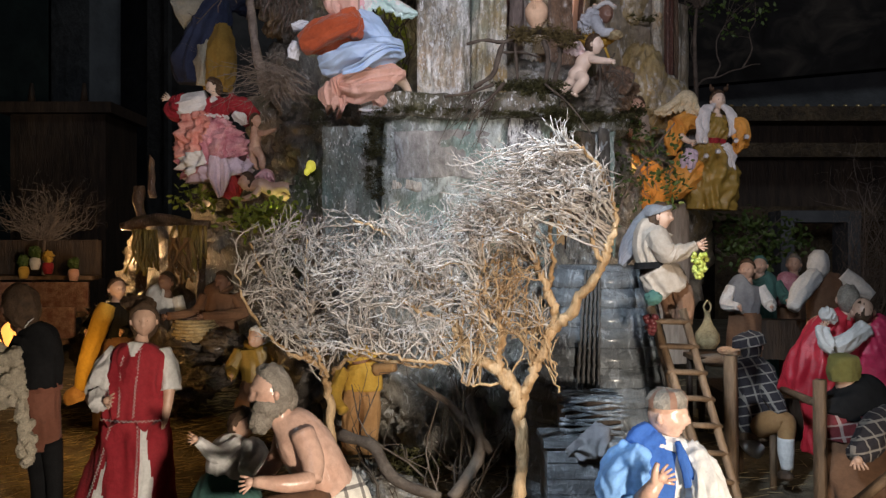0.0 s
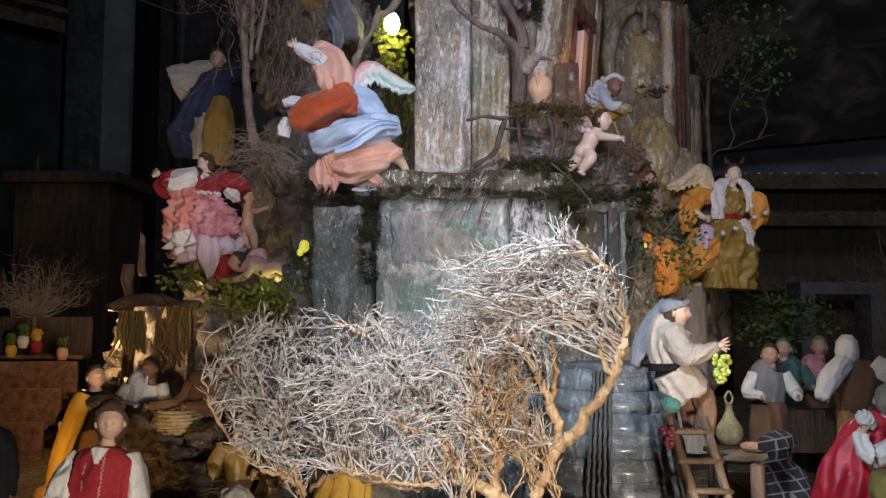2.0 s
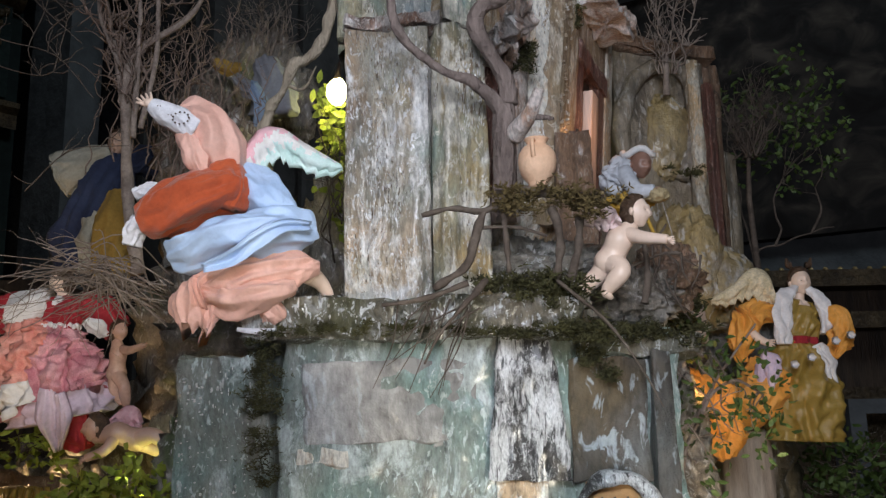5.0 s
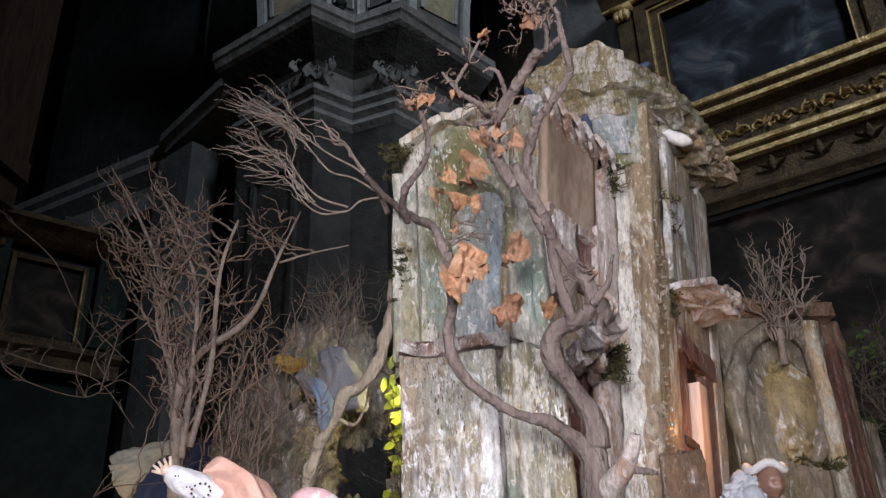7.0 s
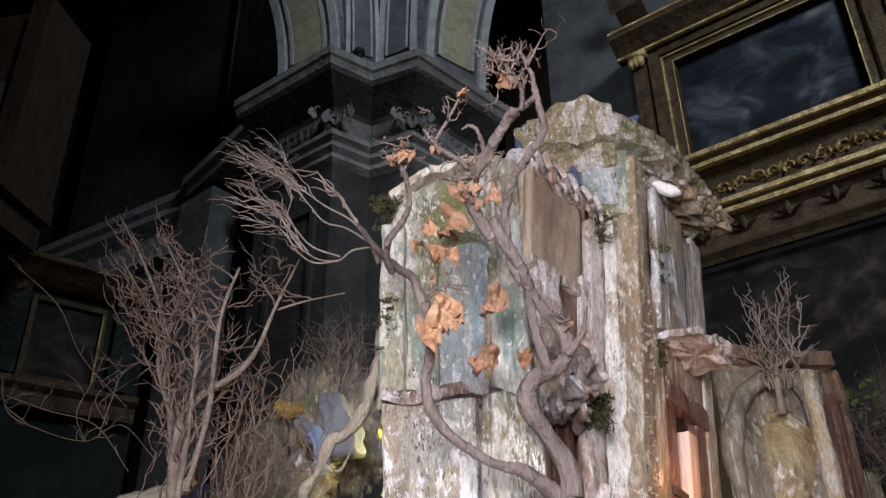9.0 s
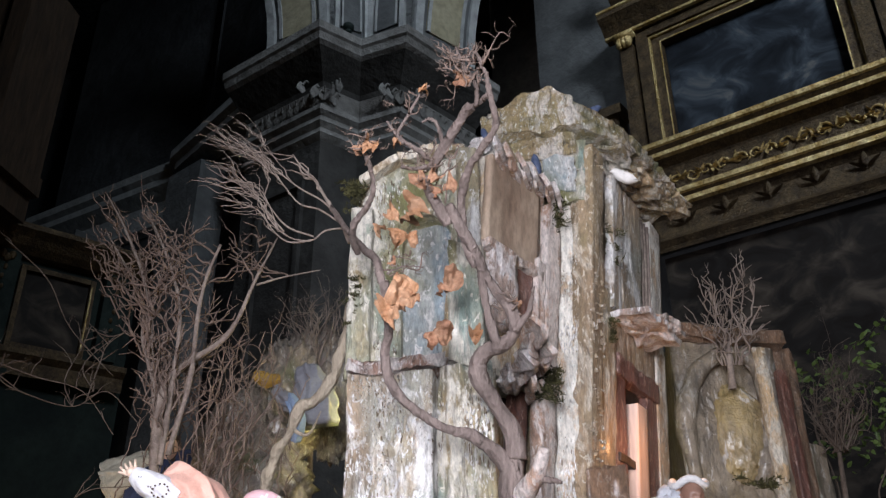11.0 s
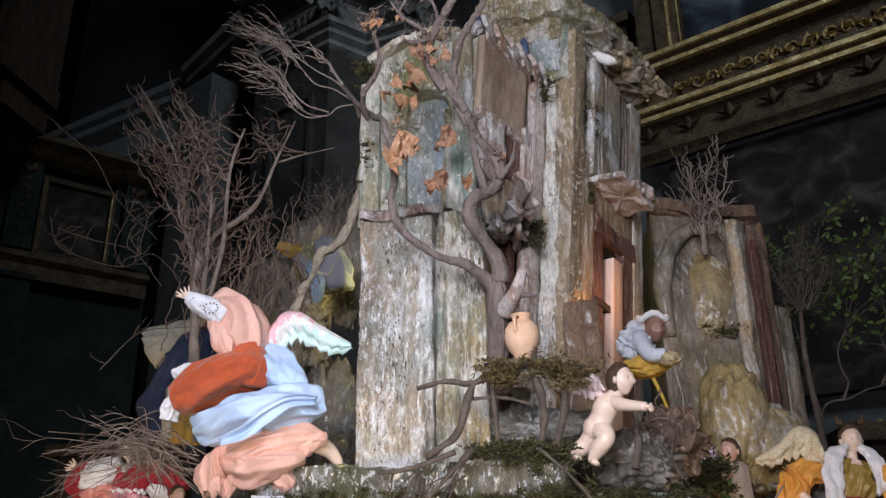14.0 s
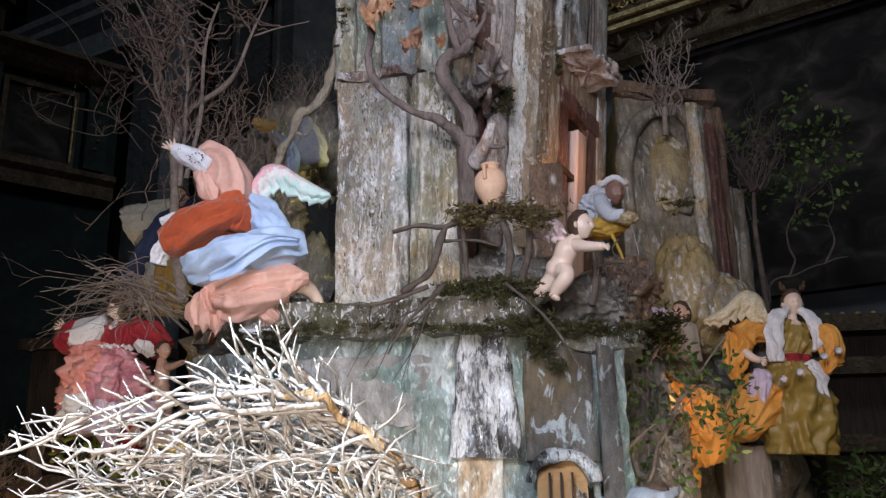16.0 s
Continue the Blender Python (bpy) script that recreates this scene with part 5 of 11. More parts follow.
def jit(x, y, z, k=0.005):
    d = noise.noise(V(x * 70, y * 70, z * 14)) + 0.6 * noise.noise(V(x * 25, y * 25, z * 9) + V(3, 0, 0))
    return V(x + 0.4 * k * noise.noise(V(z * 60, x * 40, 1)), y + k * d, z + 0.5 * k * noise.noise(V(x * 60, z * 30, 5)))
rows = [[jit(x, 2.50, z) for x, z in outline], [jit(x, 2.36, z) for x, z in outline], [jit(x, 2.26, z) for x, z in outline], [jit(x, 2.226, z) for x, z in outline]]
for f in np.linspace(0.12, 1, 8):
    rows.append([jit(xo + (xi - xo) * f, 2.214, zo + (zi - zo) * f) for (xo, zo), (xi, zi) in zip(outline, inner)])
rows.append([jit(x, 2.222, z) for x, z in inner])
rows.append([jit(x, 2.250, z) for x, z in inner])
cx, cz = NX, 2.30
for f in (0.7, 0.4, 0.05):
    rows.append([jit(cx + (x - cx) * f, 2.256, cz + (z - cz) * f) for x, z in inner])
s.rings(rows, 0, False)
ruin("arch_block", s, M_GREENBARK, "round-topped bark block with a sunk niche")
ruin("niche_back", block([(NX - 0.05, 2.236), (NX + 0.05, 2.236), (NX + 0.05, 2.26), (NX - 0.05, 2.26)], 2.15, 2.44, 0.006, 0.006, 14, 0.14, 80), M_BLUEBARK, "pale blue streaked bark")
ruin("arch_strip", block([(-0.084, 2.198), (-0.046, 2.196), (-0.046, 2.23), (-0.084, 2.23)], 2.15, 2.47, 0.005, 0.006, 71, 0.14, 80), M_GREENBARK)
ruin("upper_strip", block([(0.094, 2.142), (0.120, 2.134), (0.150, 2.150), (0.152, 2.24), (0.094, 2.24)], 2.15, 2.36, 0.007, 0.006, 72, 0.12, 80), M_GREENBARK, "green-streaked bark strip")
ruin("upper_strip", block([(0.108, 2.175), (0.146, 2.172), (0.150, 2.26), (0.108, 2.26)], 2.36, 2.56, 0.006, 0.006, 73, 0.12, 80), M_BLUEBARK)
for k, (x0, z0, x1, z1) in enumerate(((-0.070, 2.530, 0.000, 2.574), (0.000, 2.572, 0.066, 2.588), (0.066, 2.586, 0.120, 2.584))):
    ln, tilt = math.hypot(x1 - x0, z1 - z0), math.atan2(z1 - z0, x1 - x0)
    b = block([(-ln / 2, -0.032), (ln / 2, -0.032), (ln / 2, 0.05), (-ln / 2, 0.05)], -0.007, 0.008, 0.006, 0.006, 74 + k, 1.0, 70)
    t = Matrix.Translation(((x0 + x1) / 2, 2.225, (z0 + z1) / 2)) @ Matrix.Rotation(-tilt, 4, "Y")
    b.v = [t @ p for p in b.v]
    ruin("arch_coping", b, (M_CREAMBARK, M_CREAMBARK, M_CORNICE)[k], "crumbling chalky coping")
ruin("arch_back", block([(-0.07, 2.48), (0.12, 2.48), (0.22, 2.72), (-0.04, 2.75)], 1.69, 2.50, 0.006, 0.02, 15), M_ROCK)


# the right-hand part stands further back; it leans a little to the right as it rises
def leaning(sh):
    for p in sh.v:
        p.x += 0.085 * (p.z - 2.3)
    return sh


OBLIQUE = wall_frame((0.145, 2.170), (0.117, 0.215))
FACE = wall_frame((0.325, 2.385), (0.382, 0.924))


def wall_block(m, u0, u1, o0, o1, z0, z1, amp, seed, grainy=0.14, cell=0.008, freq=80):
    """A rough upright block on a wall: from u0 to u1 along it, from o0 to o1 out of it."""
    c = [m @ V(u, o, 0) for u, o in ((u0, o1), (u1, o1), (u1, o0), (u0, o0))]
    return leaning(block([(p.x, p.y) for p in c], z0, z1, amp, cell, seed, grainy, freq))


def wall_slab(m, u, o, z, half, deep, thick, amp, seed, tip=0.0, roll=0.0, turn=0.0):
    """A broken slab that sticks out of a wall, tipped down in front by tip, along the wall by roll and swung by turn."""
    b = block([(-half, -deep * 0.4), (half, -deep * 0.4), (half, deep), (-half, deep)], -thick / 2, thick / 2, amp, 0.006, seed, 1.0, 60)
    t = Matrix.Translation(m @ V(u, o, z)) @ m.to_3x3().normalized().to_4x4() @ Matrix.Rotation(radians(turn), 4, "Z") @ Matrix.Rotation(radians(tip), 4, "X") @ Matrix.Rotation(radians(roll), 4, "Y")
    b.v = [t @ p for p in b.v]
    return leaning(b)


# slanting wall between pillar and post: dark doorway, broken canopy, small red niche, tan panel, ledge
ruin("oblique_wall", wall_block(OBLIQUE, 0.012, 0.26, -0.08, -0.010, 2.16, 2.552, 0.004, 28), M_CREAMBARK)
# dark wood backing carries the shade of the doorway's inside
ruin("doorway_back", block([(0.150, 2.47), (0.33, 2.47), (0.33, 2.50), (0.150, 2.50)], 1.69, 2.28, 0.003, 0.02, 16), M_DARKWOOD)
ruin("doorway_board", wall_block(OBLIQUE, 0.185, 0.212, -0.06, -0.030, 1.70, 2.16, 0.003, 17), M_REDWOOD)
ruin("tan_panel", wall_block(OBLIQUE, 0.008, 0.178, -0.012, 0.002, 2.375, 2.548, 0.002, 26, 0.6, 0.010, 30), M_PANEL, "smooth tan board panel")
ruin("panel_edge", wall_block(OBLIQUE, 0.006, 0.180, -0.012, 0.010, 2.366, 2.380, 0.006, 76, 1.0), M_PINKBARK)
for k in range(6):
    u = 0.020 + 0.044 * k
    ruin("ledge_strip", wall_slab(OBLIQUE, u, 0.006, 2.568, 0.040, 0.024, 0.009, 0.004, 27 + k, -68, 1, -18), (M_PALEBARK, M_PINKBARK)[k % 3 == 1], "pink and chalky bark ledge strip")
    ruin("ledge_strip", wall_slab(OBLIQUE, u + 0.016, 0.004, 2.548, 0.038, 0.016, 0.006, 0.004, 127 + k, -80, 2, -18), M_PINKBARK, "pink and chalky bark ledge strip")
ruin("ledge_knob", rock((0.150, 2.195, 2.578), (0.020, 0.018, 0.016), 91), M_PALEBARK, "chalk-white lump at the ledge end")
ruin("niche_red", wall_block(OBLIQUE, 0.088, 0.168, -0.012, -0.002, 2.275, 2.366, 0.003, 78), M_REDWOOD, "dark red hollow")
ruin("niche_jamb", wall_block(OBLIQUE, 0.020, 0.088, -0.012, 0.012, 2.235, 2.372, 0.007, 79, 0.3), M_PALEBARK)
ruin("niche_jamb", wall_block(OBLIQUE, 0.166, 0.200, -0.012, 0.010, 2.235, 2.40, 0.006, 80, 0.2), M_PINKBARK)
for k, (u, o, z, w, deep, tip, roll, mt) in enumerate(((0.140, 0.010, 2.236, 0.080, 0.034, -62, 3, M_PINKBARK), (0.156, 0.016, 2.214, 0.066, 0.034, -48, 9, M_PINKBARK), (0.120, 0.012, 2.198, 0.082, 0.034, -58, 5, M_PALEBARK), (0.105, 0.014, 2.176, 0.066, 0.028, -44, 9, M_PALEBARK), (0.150, 0.006, 2.166, 0.050, 0.028, -58, -4, M_PINKBARK), (0.075, 0.008, 2.152, 0.040, 0.022, -52, 6, M_PALEBARK))):
    ruin("canopy_slab", wall_slab(OBLIQUE, u, o, z, w, deep, 0.009, 0.009, 20 + k, tip - 10, roll, -38), mt, "broken bark slab")
ruin("post_inner", wall_block(OBLIQUE, 0.200, 0.246, -0.02, 0.008, 1.86, 2.53, 0.005, 30), M_PINKBARK)
ruin("post", leaning(block([(0.258, 2.392), (0.306, 2.384), (0.312, 2.46), (0.258, 2.46)], 1.78, 2.545, 0.0065, 0.006, 29, 0.14, 90)), M_POST, "chalk-white bark post")
ruin("frieze_block", leaning(block([(0.135, 2.385), (0.262, 2.372), (0.318, 2.372), (0.335, 2.42), (0.30, 2.50), (0.14, 2.50)], 2.548, 2.690, 0.006, 0.007, 32, 0.8, 50)), M_GREENBARK)
ruin("frieze_patch", leaning(block([(0.232, 2.366), (0.300, 2.366), (0.300, 2.40), (0.232, 2.40)], 2.575, 2.655, 0.006, 0.006, 81, 0.8, 60, 0.9)), M_BLUEBARK)

# right-hand face, going back from the corner
ruin("right_wall", wall_block(FACE, 0.0, 0.452, -0.12, -0.018, 1.66, 2.72, 0.004, 33), M_CREAMBARK)
ruin("corner_strip", wall_block(FACE, -0.012, 0.050, -0.03, 0.012, 1.86, 2.68, 0.006, 31, 0.12), M_CORNER, "brown and ochre bark corner")
ruin("right_jamb", wall_block(FACE, 0.046, 0.125, -0.02, 0.006, 1.80, 2.40, 0.006, 35), M_CREAMBARK)
ruin("right_pilaster", wall_block(FACE, 0.100, 0.275, -0.02, 0.014, 2.36, 2.66, 0.006, 34, 0.16), M_PILLAR)
# flat dark slab, its colour standing for the window's shaded depth
ruin("shaded_window_slab", wall_block(FACE, 0.275, 0.372, -0.02, -0.010, 2.38, 2.66, 0.002, 38), M_DARKWOOD)
ruin("window_post", wall_block(FACE, 0.372, 0.452, -0.02, 0.006, 2.36, 2.68, 0.004, 37), M_POST)
ruin("right_end_post", wall_block(FACE, 0.385, 0.450, -0.02, 0.008, 1.72, 2.36, 0.005, 36), M_POST)
for k in range(4):
    sh = Shape()
    u = 0.288 + 0.022 * k
    sh.tube([FACE @ V(u, 0.004, 2.38), FACE @ V(u, 0.006, 2.52), FACE @ V(u + 0.002, 0.004, 2.655)], 0.0042, 0, 7, 0.3, k)
    leaning(sh).build("window_bar", [M_TWIGGREY], temple)
for u, w, o in ((0.130, 0.060, 0.004), (0.315, 0.072, 0.006)):
    ruin("door_beam", wall_block(FACE, u, u + w, -0.02, o, 1.80, 2.27, 0.003, 40 + int(100 * u)), M_REDWOOD)
# flat dark slab between the beams: the opening's shade as colour
ruin("shaded_door_slab", wall_block(FACE, 0.188, 0.318, -0.02, -0.012, 1.80, 2.25, 0.002, 42), M_DARKWOOD)
ruin("door_plank", wall_block(FACE, 0.228, 0.292, -0.012, 0.014, 1.80, 2.20, 0.0012, 43, 0.1), M_PLANK, "smooth pale pink door plank")
ruin("door_lintel", wall_block(FACE, 0.13, 0.385, -0.02, 0.012, 2.235, 2.275, 0.004, 44, 1.0), M_REDWOOD)
ruin("door_crossbar", wall_block(FACE, 0.14, 0.235, -0.02, 0.008, 2.07, 2.085, 0.002, 45, 1.0), M_DARKWOOD)
ruin("door_hood", wall_block(FACE, 0.085, 0.375, -0.02, 0.006, 2.272, 2.345, 0.002, 47, 0.6, 0.010, 30), M_CORNER, "flat umber board over the door")
ruin("awning", wall_slab(FACE, 0.205, 0.026, 2.345, 0.105, 0.060, 0.014, 0.009, 46, -5, 1), M_PALEBARK, "ragged pink bark awning over the door")
ruin("awning", wall_slab(FACE, 0.255, 0.030, 2.358, 0.085, 0.058, 0.012, 0.009, 82, 3, -3), M_PINKBARK, "ragged pink bark awning over the door")

# cornice: a thick broken slab with a low peak in front and a corner to the right
def rising(sh):
    for p in sh.v:
        p.z += 0.052 * min(1.0, max(0.0, (p.y - 2.45) / 0.30)) * min(1.0, max(0.0, (2.755 - p.z) / 0.06))
    return sh


ruin("cornice_bed", rising(block([(0.150, 2.375), (0.328, 2.362), (0.371, 2.440), (0.422, 2.530), (0.495, 2.650), (0.560, 2.760), (0.42, 2.86), (0.2, 2.7)], 2.655, 2.708, 0.008, 0.007, 48, 1.0, 45)), M_CORNICE)
ruin("cornice", rising(block([(0.140, 2.345), (0.325, 2.333), (0.368, 2.366), (0.418, 2.405), (0.472, 2.495), (0.515, 2.585), (0.570, 2.710), (0.625, 2.800), (0.42, 2.90), (0.15, 2.75)], 2.706, 2.757, 0.008, 0.007, 49, 1.0, 55)), M_CORNICE, "thick broken ochre bark cornice")
ruin("cornice_top", block([(0.165, 2.360), (0.322, 2.350), (0.400, 2.420), (0.500, 2.610), (0.590, 2.790), (0.42, 2.86), (0.17, 2.70)], 2.755, 2.776, 0.006, 0.008, 50, 1.0, 40), M_CORNICE)
sh = block([(0.150, 2.340), (0.326, 2.332), (0.330, 2.44), (0.160, 2.44)], 2.735, 2.775, 0.009, 0.007, 83, 1.0, 45)
for p in sh.v:
    if p.z > 2.75:
        p.z += 0.030 * max(0.0, 1 - abs(p.x - 0.278) / (0.13 if p.x < 0.278 else 0.055)) - 0.020 * max(0.0, (0.235 - p.x) / 0.085)
ruin("cornice_peak", sh, M_CORNICE, "low broken gable on the cornice")
for k, (u0, u1, o, z, mt) in enumerate(((0.05, 0.19, 0.034, 2.700, M_CORNICE), (0.17, 0.31, 0.042, 2.712, M_CREAMBARK), (0.28, 0.40, 0.050, 2.722, M_CORNICE), (0.38, 0.49, 0.062, 2.738, M_CREAMBARK), (0.10, 0.26, 0.046, 2.738, M_CORNICE), (0.26, 0.42, 0.056, 2.750, M_CORNICE))):
    ruin("cornice_slab", wall_slab(FACE, (u0 + u1) / 2, o - 0.02, z, (u1 - u0) / 2, 0.036, 0.012, 0.008, 84 + k, -14, 2), mt, "ragged bark slab of the cornice")
ruin("cork_slab", block([(0.292, 2.330), (0.372, 2.345), (0.366, 2.40), (0.294, 2.39)], 1.78, 2.025, 0.006, 0.007, 51, 0.4, 70, 0.80), M_CORK, "upright brown cork slab")

# white chips are loose paint and also stand in for bright glints
M_CHIP = surface("white_paint_flake", (0.70, 0.68, 0.65), (0.88, 0.87, 0.85), 40, 0.4, 0.3, gloss=0.6)
M_BROWNCHIP = surface("brown_bark_flake", (0.20, 0.15, 0.10), (0.36, 0.29, 0.20), 40, 0.6, 0.5)
for nm, cn, ac, up_, n, sz, mt in ((
    ("flaking_paint", (-0.066, 2.150, 1.70), (0.136, -0.010, 0), (0, 0, 0.44), 1300, 0.0032, M_CHIP),
    ("flaking_bark", (-0.066, 2.150, 1.70), (0.136, -0.010, 0), (0, 0, 0.44), 420, 0.0036, M_BROWNCHIP),
    ("flaking_paint", (0.075, 2.148, 1.70), (0.085, 0.0, 0), (0, 0, 0.44), 620, 0.0030, M_CHIP),
    ("flaking_bark", (0.075, 2.148, 1.70), (0.085, 0.0, 0), (0, 0, 0.44), 320, 0.0036, M_BROWNCHIP),
    ("flaking_paint", (0.217, 2.390, 1.82), (0.048, -0.008, 0), (0.061, 0, 0.72), 900, 0.0038, M_CHIP),
    ("flaking_bark", (0.217, 2.390, 1.82), (0.048, -0.008, 0), (0.061, 0, 0.72), 150, 0.0034, M_BROWNCHIP),
    ("flaking_paint", (-0.08, 2.213, 2.17), (0.08, 0.0, 0), (0, 0, 0.36), 420, 0.0030, M_CHIP),) + (
    ("flaking_bark", (-0.08, 2.213, 2.17), (0.08, 0.0, 0), (0, 0, 0.36), 320, 0.0036, M_BROWNCHIP),
    ("flaking_paint", (0.14, 2.343, 2.71), (0.185, -0.012, 0), (0, 0, 0.05), 120, 0.0040, M_CHIP),
    ("flaking_paint", (-0.20, 2.055, 1.65), (0.48, 0, 0), (0, 0, 0.05), 240, 0.0036, M_CHIP),
    ("flaking_bark", (0.20, 2.372, 2.58), (0.13, -0.004, 0), (0.01, 0, 0.10), 120, 0.0034, M_BROWNCHIP),
    ("flaking_paint", (0.295, 2.369, 1.86), (0.023, 0.055, 0), (0.070, 0, 0.82), 200, 0.0034, M_CHIP),
    ("flaking_bark", (0.295, 2.369, 1.86), (0.023, 0.055, 0), (0.070, 0, 0.82), 200, 0.0036, M_BROWNCHIP),
    ("flaking_paint", (-0.30, 2.085, 1.30), (0.135, -0.012, 0), (0, 0, 0.29), 220, 0.0034, M_CHIP),)):
    flakes(nm, cn, ac, up_, n, sz, mt, temple, n)

# block behind with its own rough gable, and the rocks under it
annex = thing("ruined_annex", (0.75, 3.2, 0.9), "brown ruined annex of streaked bark and rock", "ruin")
block([(0.555, 3.03), (0.845, 3.15), (0.82, 3.5), (0.555, 3.5)], 0.9, 2.50, 0.008, 0.018, 60, 0.8, 16).build("annex_wall", [M_BACKROCK], annex)
block([(0.845, 3.16), (0.905, 3.21), (0.88, 3.5), (0.825, 3.5)], 0.9, 2.50, 0.008, 0.014, 61, 0.15, 50).build("annex_side", [M_CORK], annex)
block([(0.905, 3.22), (0.965, 3.28), (0.94, 3.5), (0.88, 3.5)], 0.9, 2.25, 0.010, 0.014, 66, 0.15, 50).build("annex_end", [M_BACKROCK], annex)
block([(0.555, 3.005), (0.870, 3.12), (0.86, 3.18), (0.555, 3.07)], 2.490, 2.525, 0.008, 0.012, 62, 1.0, 40).build("annex_coping", [M_CORK], annex)
block([(0.765, 3.05), (0.80, 3.06), (0.80, 3.10), (0.765, 3.10)], 1.9, 2.46, 0.006, 0.012, 63).build("annex_strip", [M_CREAMBARK], annex)
for c, r, sd, mt in (((0.70, 2.96, 1.87), (0.090, 0.08, 0.15), 1, M_OCHRE), ((0.78, 2.98, 1.81), (0.10, 0.08, 0.11), 2, M_OCHRE), ((0.87, 3.06, 1.70), (0.10, 0.09, 0.12), 3, M_GREYROCK), ((0.62, 2.92, 1.66), (0.10, 0.09, 0.09), 4, M_ROCK)):
    rock(c, r, sd, 0.12).build("boulder", [mt], annex)
sh = Shape()
sh.tube(spline([(0.577, 3.035, 2.123), (0.575, 3.030, 2.285), (0.615, 3.040, 2.399), (0.689, 3.055, 2.448), (0.759, 3.075, 2.432), (0.787, 3.085, 2.339), (0.766, 3.085, 2.217), (0.737, 3.085, 2.129)], 6), (0.020, 0.026, 0.022, 0.018, 0.022, 0.026, 0.020), 0, 10, 0.6, 5)
sh.build("arch_relief", [M_BACKROCK], annex)
rock((0.705, 3.085, 2.254), (0.070, 0.030, 0.125), 12, 0.10).build("arch_infill", [M_OCHRE], annex)
block([(0.836, 3.112), (0.866, 3.145), (0.86, 3.18), (0.83, 3.15)], 1.9, 2.42, 0.004, 0.012, 67, 0.12, 60).build("red_post", [M_REDWOOD], annex)
rock((0.74, 3.22, 1.25), (0.26, 0.22, 0.50), 9).build("rock_core", [M_BACKROCK], annex)

# cork rocks round the ruin
hill = thing("cork_hill", (-0.4, 2.7, 0.9), "brown cork rockwork under the angels", "rockwork")
for k, (c, r, mt) in enumerate(((
    ((-0.40, 2.80, 1.52), (0.19, 0.14, 0.22), M_ROCK),
    ((-0.37, 2.52, 1.40), (0.09, 0.10, 0.20), M_GREYROCK),
    ((-0.66, 3.00, 1.36), (0.22, 0.16, 0.20), M_ROCK),
    ((-0.30, 2.60, 1.66), (0.16, 0.12, 0.14), M_ROCK),
    ((-0.95, 3.15, 1.15), (0.25, 0.20, 0.26), M_ROCK),
    ((-0.50, 2.98, 1.10), (0.32, 0.18, 0.32), M_ROCK),
    ((-0.18, 3.04, 1.80), (0.14, 0.10, 0.34), M_ROCK),
    ((-0.44, 3.0, 1.75), (0.22, 0.16, 0.32), M_ROCK),
    ((-0.12, 2.02, 1.06), (0.16, 0.12, 0.20), M_GREYROCK),
    ((-0.02, 1.92, 0.98), (0.14, 0.10, 0.14), M_GREYROCK),
    ((0.10, 1.98, 1.05), (0.16, 0.10, 0.22), M_GREYROCK),
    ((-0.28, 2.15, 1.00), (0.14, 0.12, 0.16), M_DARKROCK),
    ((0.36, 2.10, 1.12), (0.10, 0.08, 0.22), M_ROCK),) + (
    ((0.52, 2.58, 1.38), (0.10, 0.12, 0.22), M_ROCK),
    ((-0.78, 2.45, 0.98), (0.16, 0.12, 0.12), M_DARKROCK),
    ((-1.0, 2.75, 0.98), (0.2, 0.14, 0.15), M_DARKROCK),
    ((0.40, 2.24, 1.70), (0.07, 0.06, 0.05), M_ROCK),
    ((0.47, 2.30, 1.74), (0.06, 0.06, 0.06), M_CORK),
    ((0.24, 2.20, 1.74), (0.10, 0.06, 0.05), M_GREYROCK),))):
    rock(c, r, 20 + k, 0.34).build("rock", [mt], hill)
for k, (c, r) in enumerate((((-0.510, 2.950, 2.182), (0.14, 0.10, 0.16)), ((-0.486, 3.100, 2.431), (0.09, 0.07, 0.14)), ((-0.373, 3.140, 2.421), (0.10, 0.07, 0.16)))):
    rock(c, r, 50 + k, 0.36).build("rock", [M_ROCK], hill)
block([(0.745, 2.92), (0.86, 2.92), (0.86, 3.03), (0.745, 3.03)], 0.9, 1.46, 0.005, 0.014, 70, 0.15, 40).build("stone_pier", [M_PIER], hill, "tall pale streaked pier")


# ---- trees, twigs and leaves ----
def inside(rng, c, r, shell=0.0):
    """A random point of an ellipsoid; shell keeps it near the skin."""
    while True:
        u = V(rng.uniform(-1, 1), rng.uniform(-1, 1), rng.uniform(-1, 1))
        if shell <= u.length <= 1:
            return V(c) + V(u.x * r[0], u.y * r[1], u.z * r[2])


